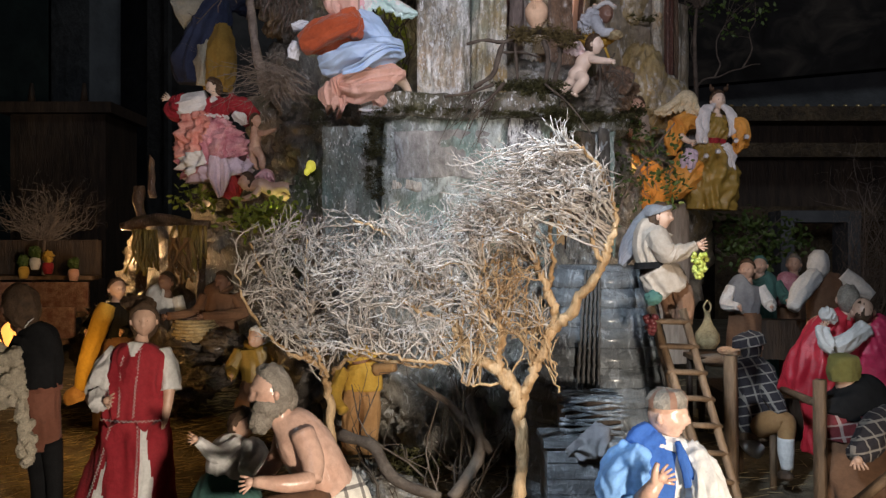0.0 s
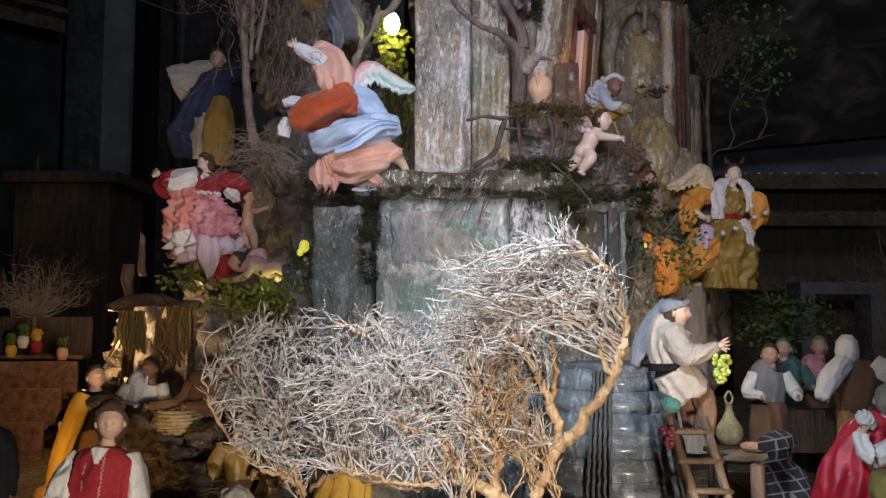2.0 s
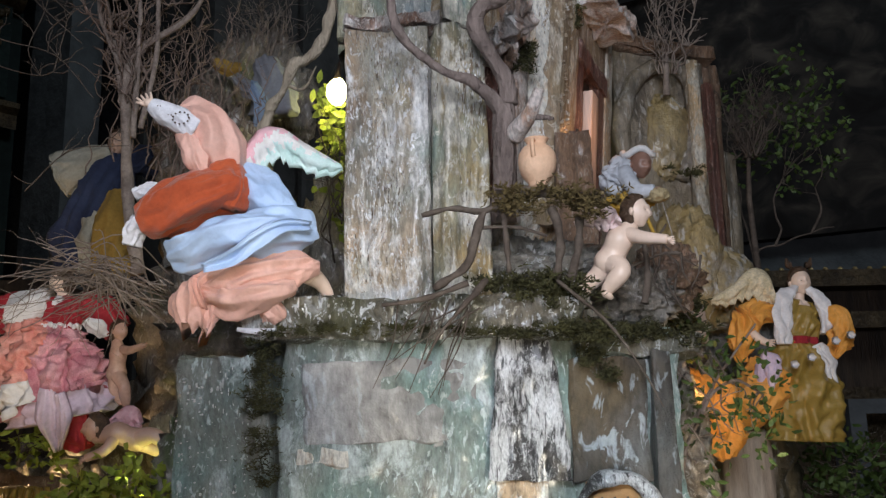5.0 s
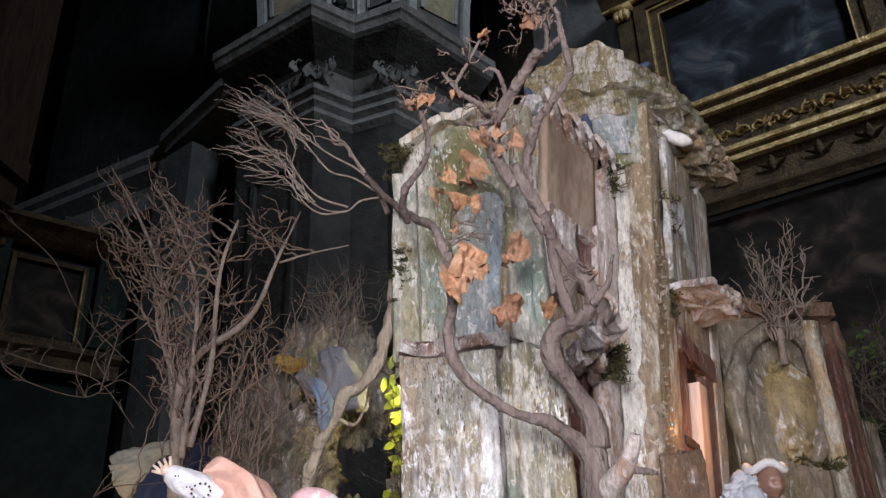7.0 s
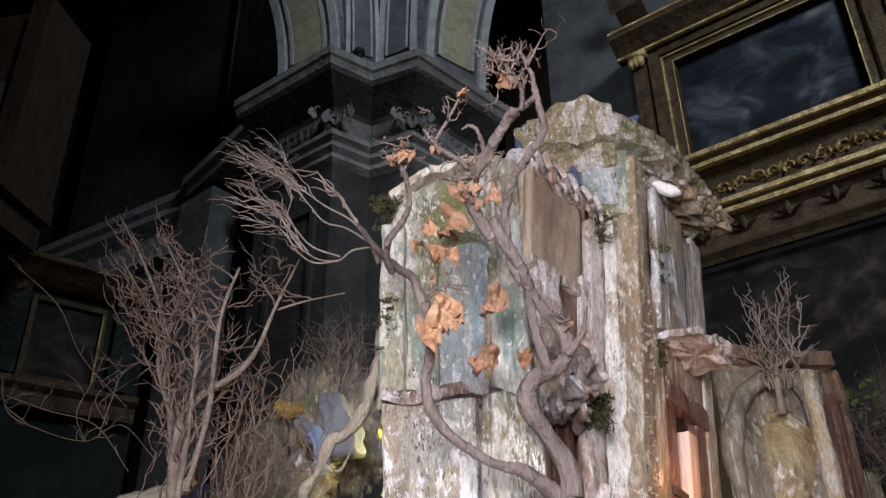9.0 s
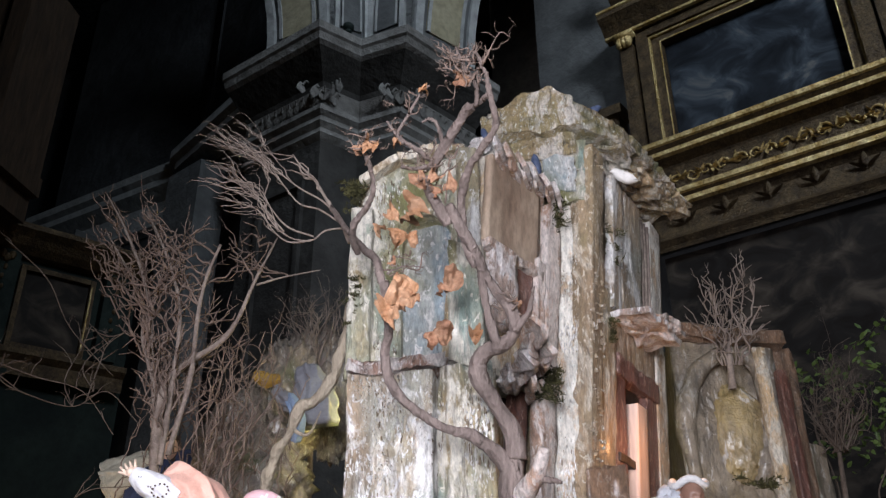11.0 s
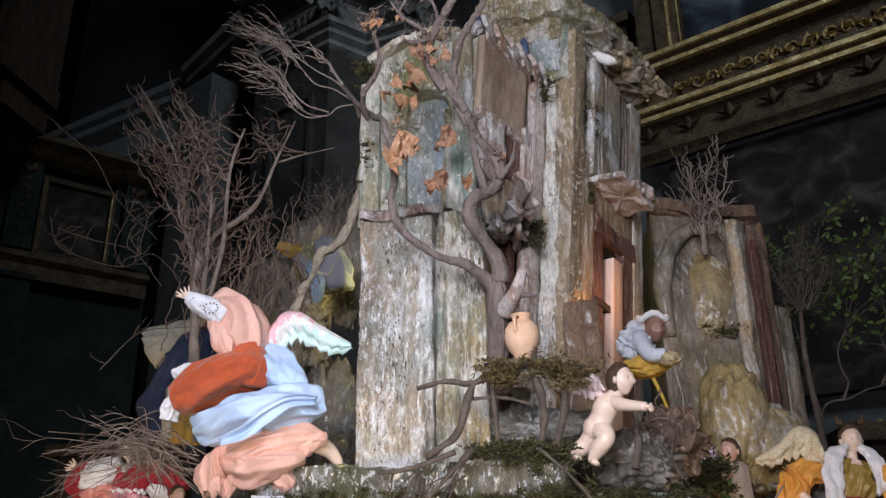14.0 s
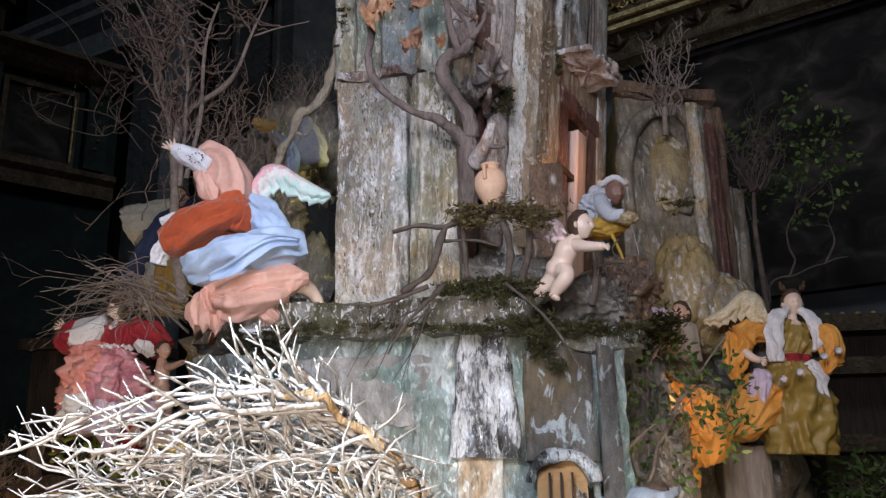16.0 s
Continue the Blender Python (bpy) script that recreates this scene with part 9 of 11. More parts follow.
over = loft(s, [((-0.623, 1.725, 1.103), 0.030, 0.028), ((-0.624, 1.720, 1.087), 0.056, 0.042), ((-0.625, 1.715, 1.046), 0.064, 0.050), ((-0.629, 1.712, 1.001), 0.060, 0.050), ((-0.631, 1.710, 0.952), 0.066, 0.054)], 0, 5, 0.09, 4, matfn=lambda deg, t: 1 if (270 - 26 * (0.32 - t) / 0.32 < deg < 276 + 26 * (0.32 - t) / 0.32 and t < 0.32) else 0, jag=0.045, wrinkle=0.003, freq=40.0, n=96, steps=12)
for degs in ((250, 253, 256, 258), (288, 286, 285, 284)):
    stitch(s, [over(d, t) for d, t in zip(degs, (0.1, 0.4, 0.7, 0.95))], 1)
stitch(s, [over(d, 0.97) for d in range(200, 345, 8)], 1)
stitch(s, [at(232 + 50 * (0.95 - t), t) for t in np.linspace(0.50, 0.98, 8)], 1)
stitch(s, [at(292, t) for t in np.linspace(0.55, 0.98, 8)], 1)
loft(s, [((-0.666, 1.725, 1.089), 0.020, 0.022), ((-0.684, 1.710, 1.059), 0.030, 0.030), ((-0.692, 1.690, 1.027), 0.030, 0.030), ((-0.686, 1.665, 0.995), 0.022, 0.022)], 1, 7, 0.06, 5, crease=0.10, wrinkle=0.003)
loft(s, [((-0.688, 1.665, 1.009), 0.020, 0.020), ((-0.673, 1.640, 0.993), 0.020, 0.018)], 1, 7, 0.08, 6)
palm(s, (-0.658, 1.630, 1.004), (0.75, -0.4, 0.15), 0.020, 2, (0.1, 0.3, 1))
loft(s, [((-0.583, 1.730, 1.089), 0.020, 0.022), ((-0.563, 1.720, 1.051), 0.024, 0.024), ((-0.557, 1.710, 1.012), 0.024, 0.024)], 1, 6, 0.06, 7, crease=0.08)
limb(s, [(-0.559, 1.710, 1.018), (-0.561, 1.700, 0.977), (-0.566, 1.700, 0.951)], (0.012, 0.010, 0.007), 2)
palm(s, (-0.566, 1.700, 0.951), (-0.1, -0.2, -1), 0.014, 2, (0, 1, 0))
figure("woman_figurine", s, mats, (-0.641, 1.730, 0.754), "woman figurine in a crimson stitched gown over white linen")

# bearded old man, bare to the waist
s = Shape()
mats = [M_OLDSKIN, M_GREYHAIR, C_STRIPE, C_BROWN]
doll_head(s, (-0.267, 1.300, 1.080), 0.033, 0, 1, (-0.90, -0.45, -0.12), 0.05, beard=1, hair_r=1.1)
s.ball((-0.281, 1.290, 1.041), (0.017, 0.018, 0.026), 1, 12, folds=0.12, seed=74)
s.ball((-0.246, 1.320, 1.069), (0.014, 0.02, 0.026), 1, -15, folds=0.12, seed=73)
loft(s, [((-0.260, 1.310, 1.058), 0.017, 0.017), ((-0.254, 1.315, 1.036), 0.020, 0.020), ((-0.235, 1.320, 1.016), 0.036, 0.044), ((-0.214, 1.325, 0.983), 0.044, 0.050), ((-0.190, 1.330, 0.942), 0.040, 0.046), ((-0.170, 1.340, 0.906), 0.040, 0.044)], 0, 5, 0.02, 3, wrinkle=0.0009)
limb(s, [(-0.217, 1.285, 1.019), (-0.199, 1.270, 0.982), (-0.195, 1.250, 0.953)], (0.020, 0.019, 0.0145), 0)
limb(s, [(-0.195, 1.250, 0.955), (-0.232, 1.230, 0.955), (-0.277, 1.220, 0.961)], (0.015, 0.0135, 0.008), 0)
palm(s, (-0.277, 1.220, 0.961), (-1, -0.1, -0.15), 0.018, 0, (0, 0.3, 1))
limb(s, [(-0.256, 1.360, 1.002), (-0.270, 1.360, 0.961), (-0.293, 1.320, 0.925)], (0.018, 0.015, 0.011), 0)
loft(s, [((-0.181, 1.335, 0.920), 0.043, 0.046), ((-0.168, 1.340, 0.898), 0.050, 0.050), ((-0.156, 1.340, 0.862), 0.055, 0.054)], 2, 6, 0.05, 75)
limb(s, [(-0.188, 1.300, 0.906), (-0.240, 1.250, 0.913), (-0.288, 1.240, 0.907)], (0.026, 0.022, 0.018), 3, 0.1)
loft(s, [((-0.165, 1.330, 0.883), 0.055, 0.05), ((-0.174, 1.330, 0.834), 0.075, 0.06), ((-0.183, 1.330, 0.762), 0.085, 0.07)], 3, 8, 0.10, 10)
figure("old_man_figurine", s, mats, (-0.183, 1.330, 0.762), "bearded bare-chested old man figurine in a striped loincloth")

s = Shape()
doll_head(s, (-0.361, 1.500, 0.985), 0.024, 2, 3, (0.9, -0.4, -0.2), hair_r=1.4)
loft(s, [((-0.365, 1.500, 0.962), 0.018, 0.018), ((-0.371, 1.490, 0.947), 0.040, 0.036), ((-0.374, 1.480, 0.919), 0.046, 0.042), ((-0.382, 1.480, 0.886), 0.038, 0.038)], 0, 6, 0.04, 76)
loft(s, [((-0.337, 1.470, 0.954), 0.020, 0.020), ((-0.323, 1.440, 0.939), 0.026, 0.026), ((-0.334, 1.420, 0.919), 0.018, 0.018)], 0, 6, 0.05, 77, crease=0.06)
loft(s, [((-0.361, 1.470, 0.954), 0.018, 0.018), ((-0.388, 1.440, 0.946), 0.016, 0.016), ((-0.416, 1.420, 0.975), 0.009, 0.009)], 0, 6, 0.05, 78)
palm(s, (-0.418, 1.420, 0.977), (-1, 0, 0.3), 0.014, 2, (0, 0.3, 1))
loft(s, [((-0.381, 1.490, 0.893), 0.042, 0.042), ((-0.381, 1.480, 0.866), 0.062, 0.055), ((-0.383, 1.490, 0.753), 0.085, 0.07)], 1, 7, 0.06, 11)
figure("crouching_woman_figurine", s, [C_WHITE, C_TEAL, M_SKIN, M_HAIR], (-0.381, 1.490, 0.753), "crouching woman figurine in white blouse and green skirt")

s = Shape()
doll_head(s, (-0.178, 1.780, 1.070), 0.024, 2, 0, (0.2, -1, 0), hair_r=1.3)
loft(s, [((-0.177, 1.780, 1.087), 0.012, 0.012), ((-0.176, 1.780, 1.078), 0.034, 0.032), ((-0.174, 1.780, 1.066), 0.036, 0.034)], 0, 5, 0.03, 78)
loft(s, [((-0.176, 1.780, 1.058), 0.026, 0.024), ((-0.173, 1.780, 1.042), 0.044, 0.032), ((-0.173, 1.780, 1.001), 0.042, 0.034)], 0, 6, 0.05, 79)
loft(s, [((-0.190, 1.780, 1.013), 0.026, 0.030), ((-0.195, 1.780, 0.953), 0.022, 0.028), ((-0.198, 1.790, 0.868), 0.020, 0.026)], 1, 5, 0.05, 4)
loft(s, [((-0.159, 1.780, 1.013), 0.024, 0.030), ((-0.156, 1.780, 0.953), 0.022, 0.028), ((-0.160, 1.790, 0.868), 0.020, 0.026)], 1, 5, 0.05, 5)
loft(s, [((-0.212, 1.760, 1.042), 0.016, 0.016), ((-0.222, 1.710, 1.001), 0.014, 0.014), ((-0.200, 1.680, 0.974), 0.010, 0.010)], 0, 5, 0.06, 6)
limb(s, [(-0.143, 1.760, 1.046), (-0.099, 1.740, 1.054)], (0.014, 0.009), 1, 0.1)
figure("ochre_man_figurine", s, [C_YELLOW, C_TAN, M_DARKSKIN], (-0.179, 1.790, 0.860), "man figurine in ochre and tan clothes under the bush")

# man in blue
s = Shape()
mats = [C_BLUE, C_CAPE, C_WHITE, M_OLDSKIN, M_GREYHAIR, M_DARKSKIN]
doll_head(s, (0.292, 1.090, 1.084), 0.0275, 3, None, (0.80, -0.60, 0.02))
loft(s, [((0.290, 1.093, 1.119), 0.006, 0.006), ((0.290, 1.093, 1.115), 0.020, 0.021), ((0.291, 1.092, 1.106), 0.0285, 0.030), ((0.291, 1.092, 1.096), 0.0290, 0.031)], 4, 7, 0.03, 3, matfn=lambda deg, t: 5 if int(deg / 22) % 3 == 0 else 4)
s.ball((0.285, 1.105, 1.071), (0.010, 0.020, 0.020), 4, 0, folds=0.05, seed=81)
s.tube([(0.296, 1.100, 1.062), (0.294, 1.100, 1.041)], (0.015, 0.019), 3, 14)
loft(s, [((0.297, 1.095, 1.057), 0.018, 0.019), ((0.296, 1.095, 1.051), 0.026, 0.026), ((0.294, 1.095, 1.042), 0.030, 0.030)], 2, 6, 0.05, 6)
loft(s, [((0.296, 1.100, 1.050), 0.024, 0.024), ((0.288, 1.100, 1.039), 0.050, 0.034), ((0.285, 1.100, 1.011), 0.055, 0.042), ((0.286, 1.110, 0.963), 0.050, 0.042), ((0.289, 1.115, 0.894), 0.060, 0.05), ((0.292, 1.120, 0.764), 0.078, 0.06)], 0, 7, 0.04, 82, wrinkle=0.0022, freq=60.0, matfn=lambda deg, t: 2 if t > 0.62 or 282 < deg < 332 else 0)
loft(s, [((0.250, 1.090, 1.036), 0.022, 0.024), ((0.234, 1.075, 1.019), 0.029, 0.030), ((0.224, 1.055, 0.996), 0.030, 0.030), ((0.229, 1.035, 0.978), 0.024, 0.024), ((0.244, 1.020, 0.989), 0.018, 0.018)], 1, 7, 0.05, 83, crease=0.10, wrinkle=0.0034, freq=60.0)
limb(s, [(0.241, 1.025, 0.986), (0.247, 1.000, 1.009), (0.258, 1.000, 1.024)], (0.013, 0.011, 0.008), 3)
palm(s, (0.258, 1.000, 1.025), (0.75, -0.1, 0.45), 0.017, 3, (-0.45, 0, 0.75))
s.tube(spline([(0.251, 0.995, 1.020), (0.251, 0.990, 1.036), (0.254, 0.990, 1.047)], 4), (0.005, 0.0045, 0.003), 3, 8)
loft(s, [((0.317, 1.090, 1.038), 0.018, 0.020), ((0.327, 1.070, 1.019), 0.024, 0.026), ((0.332, 1.050, 0.989), 0.028, 0.028), ((0.332, 1.040, 0.950), 0.026, 0.026)], 2, 6, 0.05, 84, crease=0.08, wrinkle=0.0034, freq=60.0)
s.sash([(0.299, 1.065, 1.055), (0.305, 1.050, 1.035), (0.312, 1.045, 1.003)], (0.008, 0.016, 0.018), (1, 0.3, 0), 0, 0.002, 1.0, 85)
figure("blue_man_figurine", s, mats, (0.292, 1.120, 0.764), "old man figurine in a cobalt blue coat and white shirt")

# grape picker on the ladder
s = Shape()
mats = [C_BEIGE, C_BLACK, C_BROWN, M_SKIN, C_GREY, M_HAIR]
doll_head(s, (0.402, 1.550, 1.360), 0.022, 3, 5, (0.9, -0.4, 0), hair_r=1.0)
loft(s, [((0.399, 1.555, 1.383), 0.012, 0.012), ((0.399, 1.555, 1.377), 0.026, 0.026), ((0.402, 1.555, 1.368), 0.028, 0.028)], 4, 6, 0.05, 3)
loft(s, [((0.397, 1.570, 1.371), 0.018, 0.018), ((0.384, 1.590, 1.346), 0.024, 0.02), ((0.365, 1.600, 1.312), 0.022, 0.018), ((0.341, 1.600, 1.269), 0.010, 0.010)], 4, 7, 0.14, 4)
loft(s, [((0.402, 1.560, 1.345), 0.016, 0.018), ((0.396, 1.560, 1.335), 0.034, 0.032), ((0.390, 1.560, 1.305), 0.037, 0.038), ((0.392, 1.560, 1.276), 0.033, 0.034)], 0, 6, 0.04, 84, crease=0.03, wrinkle=0.003)
loft(s, [((0.392, 1.560, 1.277), 0.0345, 0.0355), ((0.393, 1.560, 1.265), 0.035, 0.036)], 1, 5, 0.02, 2)
loft(s, [((0.394, 1.560, 1.266), 0.033, 0.034), ((0.407, 1.560, 1.248), 0.038, 0.038), ((0.420, 1.560, 1.222), 0.037, 0.038)], 0, 7, 0.07, 85, jag=0.014)
loft(s, [((0.389, 1.530, 1.326), 0.020, 0.022), ((0.402, 1.505, 1.295), 0.019, 0.021), ((0.430, 1.500, 1.295), 0.014, 0.016), ((0.454, 1.500, 1.305), 0.010, 0.011)], 0, 6, 0.06, 86, crease=0.10)
palm(s, (0.456, 1.500, 1.307), (1, 0, 0.2), 0.016, 3, (0, 0.4, 1))
loft(s, [((0.439, 1.570, 1.232), 0.020, 0.020), ((0.451, 1.560, 1.208), 0.019, 0.019), ((0.451, 1.560, 1.159), 0.013, 0.014)], 2, 5, 0.06, 87)
loft(s, [((0.423, 1.580, 1.226), 0.020, 0.02), ((0.428, 1.580, 1.194), 0.016, 0.016), ((0.428, 1.570, 1.163), 0.012, 0.012)], 2, 5, 0.06, 88)
figure("grape_picker_figurine", s, mats, (0.433, 1.560, 1.175), "grape picker figurine in a belted beige shirt on a ladder")

# seated man in plaid
s = Shape()
mats = [C_PLAID, C_TAN, C_WHITE, M_DARKWOOD, M_SKIN]
doll_head(s, (0.715, 1.940, 1.076), 0.028, 4, 0, (0.5, 0.8, 0), hair_r=1.1)
loft(s, [((0.705, 1.940, 1.107), 0.014, 0.014), ((0.707, 1.940, 1.098), 0.034, 0.034), ((0.711, 1.940, 1.076), 0.037, 0.036)], 0, 7, 0.05, 86)
loft(s, [((0.715, 1.940, 1.050), 0.024, 0.026), ((0.715, 1.940, 1.029), 0.044, 0.040), ((0.721, 1.940, 0.974), 0.050, 0.048), ((0.726, 1.940, 0.915), 0.056, 0.052), ((0.728, 1.940, 0.879), 0.060, 0.056)], 0, 7, 0.05, 87, crease=0.03)
loft(s, [((0.733, 1.910, 1.024), 0.022, 0.024), ((0.732, 1.870, 0.979), 0.022, 0.024), ((0.746, 1.840, 0.938), 0.015, 0.016)], 0, 6, 0.05, 88, crease=0.06)
palm(s, (0.743, 1.840, 0.935), (0.4, -0.4, -0.6), 0.018, 4, (0, 0.5, 0.5))
limb(s, [(0.721, 1.920, 0.890), (0.730, 1.860, 0.914), (0.753, 1.840, 0.919), (0.751, 1.830, 0.879)], (0.030, 0.026, 0.022, 0.017), 1, 0.1)
limb(s, [(0.750, 1.830, 0.887), (0.750, 1.830, 0.856), (0.753, 1.830, 0.819)], (0.018, 0.018, 0.013), 2, 0.05)
limb(s, [(0.702, 1.940, 0.872), (0.708, 1.920, 0.847), (0.720, 1.900, 0.839)], (0.026, 0.02, 0.017), 2, 0.05)
s.ball((0.741, 1.810, 0.810), (0.016, 0.026, 0.011), 3)
figure("seated_plaid_figurine", s, mats, (0.725, 1.930, 0.767), "seated figurine in a dark plaid coat and tan breeches")

# pair in red satin
s = Shape()
doll_head(s, (0.833, 1.720, 1.197), 0.026, 2, 3, (0.3, 1, 0), hair_r=0.8)
s.tube([(0.832, 1.720, 1.176), (0.827, 1.720, 1.155)], (0.012, 0.016), 2, 12)
loft(s, [((0.828, 1.720, 1.169), 0.018, 0.018), ((0.817, 1.730, 1.147), 0.040, 0.034), ((0.794, 1.735, 1.102), 0.056, 0.046), ((0.778, 1.740, 1.049), 0.068, 0.054), ((0.771, 1.740, 0.996), 0.066, 0.054)], 0, 9, 0.09, 91, wrinkle=0.0036, freq=34.0, n=96, steps=12)
loft(s, [((0.783, 1.740, 1.007), 0.040, 0.038), ((0.785, 1.740, 0.949), 0.032, 0.034), ((0.783, 1.740, 0.878), 0.036, 0.036)], 0, 7, 0.08, 92, wrinkle=0.0036, freq=34.0, n=96, steps=12)
loft(s, [((0.792, 1.700, 1.156), 0.012, 0.012), ((0.776, 1.690, 1.169), 0.014, 0.014), ((0.769, 1.680, 1.158), 0.008, 0.008)], 1, 5, 0.05, 93, wrinkle=0.0036, freq=34.0, n=96, steps=12)
figure("red_cloak_figurine", s, [C_REDSATIN, C_WHITE, M_SKIN, M_GREYHAIR], (0.771, 1.740, 0.878), "figurine in a shiny red satin cloak seen from behind")
s = Shape()
doll_head(s, (0.843, 1.680, 1.174), 0.025, 2, 3, (0.2, 1, 0), 0.0, hair_r=0.45)
s.tube([(0.844, 1.680, 1.158), (0.854, 1.690, 1.137)], (0.012, 0.02), 2, 12)
loft(s, [((0.854, 1.690, 1.150), 0.020, 0.02), ((0.863, 1.690, 1.137), 0.046, 0.034), ((0.875, 1.695, 1.089), 0.066, 0.046), ((0.882, 1.700, 1.043), 0.076, 0.052), ((0.882, 1.700, 1.003), 0.074, 0.052)], 0, 8, 0.07, 93, wrinkle=0.0036, freq=34.0, n=96, steps=12)
loft(s, [((0.874, 1.700, 1.014), 0.050, 0.04), ((0.870, 1.700, 0.888), 0.050, 0.045)], 0, 7, 0.10, 6, wrinkle=0.0036, freq=34.0, n=96, steps=12)
loft(s, [((0.837, 1.665, 1.141), 0.017, 0.018), ((0.798, 1.650, 1.121), 0.018, 0.020), ((0.760, 1.645, 1.108), 0.018, 0.019), ((0.748, 1.650, 1.127), 0.014, 0.014), ((0.753, 1.660, 1.142), 0.011, 0.011)], 1, 6, 0.05, 94, crease=0.08, wrinkle=0.0036, freq=34.0, n=96, steps=12)
palm(s, (0.756, 1.660, 1.144), (0.3, 0, 1), 0.013, 2, (1, 0, 0))
figure("red_cloak_figurine", s, [C_MAGENTA, C_WHITE, M_SKIN, M_HAIR], (0.868, 1.700, 0.888), "figurine in a raspberry satin cloak seen from behind")

# man with an olive cap
s = Shape()
loft(s, [((0.698, 1.460, 1.118), 0.010, 0.010), ((0.698, 1.460, 1.112), 0.024, 0.024), ((0.699, 1.460, 1.092), 0.027, 0.027), ((0.701, 1.460, 1.072), 0.025, 0.026)], 0, 6, 0.03, 95)
s.tube([(0.701, 1.460, 1.079), (0.706, 1.460, 1.054)], (0.016, 0.02), 4, 12)
loft(s, [((0.706, 1.460, 1.068), 0.022, 0.022), ((0.712, 1.460, 1.056), 0.054, 0.036), ((0.718, 1.460, 1.030), 0.064, 0.046), ((0.720, 1.460, 1.010), 0.060, 0.046)], 1, 6, 0.04, 96)
loft(s, [((0.719, 1.460, 1.017), 0.060, 0.046), ((0.720, 1.460, 0.993), 0.060, 0.048), ((0.721, 1.460, 0.971), 0.055, 0.046)], 2, 6, 0.04, 97)
loft(s, [((0.751, 1.430, 1.016), 0.024, 0.026), ((0.705, 1.380, 0.984), 0.026, 0.028), ((0.667, 1.350, 0.967), 0.017, 0.018)], 3, 6, 0.05, 98, crease=0.06)
palm(s, (0.662, 1.340, 0.966), (0.2, -0.4, -0.8), 0.018, 4, (1, 0, 0))
loft(s, [((0.726, 1.460, 0.976), 0.055, 0.046), ((0.731, 1.460, 0.916), 0.070, 0.05), ((0.736, 1.460, 0.847), 0.07, 0.05)], 5, 6, 0.06, 99)
figure("capped_figurine", s, [C_GREEN, C_BLACK, C_REDPLAID, C_PLAID, M_SKIN, C_BROWN], (0.726, 1.460, 0.847), "seated figurine in an olive cap and dark jacket")

# white-turbaned man and the drinkers further back
s = Shape()
doll_head(s, (1.121, 2.500, 1.254), 0.034, 2, 0, (0.2, 1, 0), hair_r=1.2)
loft(s, [((1.159, 2.520, 1.230), 0.030, 0.030), ((1.157, 2.520, 1.206), 0.062, 0.044), ((1.154, 2.520, 1.149), 0.062, 0.05), ((1.155, 2.530, 1.088), 0.054, 0.046)], 1, 6, 0.05, 102)
loft(s, [((1.107, 2.490, 1.221), 0.026, 0.028), ((1.049, 2.450, 1.178), 0.032, 0.032), ((1.005, 2.400, 1.131), 0.018, 0.018)], 0, 6, 0.06, 103, crease=0.08)
loft(s, [((1.192, 2.500, 1.221), 0.026, 0.028), ((1.229, 2.480, 1.188), 0.028, 0.028), ((1.264, 2.460, 1.160), 0.015, 0.015)], 0, 6, 0.06, 104, crease=0.08)
loft(s, [((1.158, 2.530, 1.105), 0.052, 0.045), ((1.160, 2.530, 1.028), 0.055, 0.045), ((1.168, 2.540, 0.924), 0.060, 0.05)], 2, 6, 0.07, 7)
figure("turbaned_figurine", s, [C_WHITE, C_BROWN, C_TAN], (1.164, 2.530, 0.917), "figurine with a white turban and brown waistcoat")
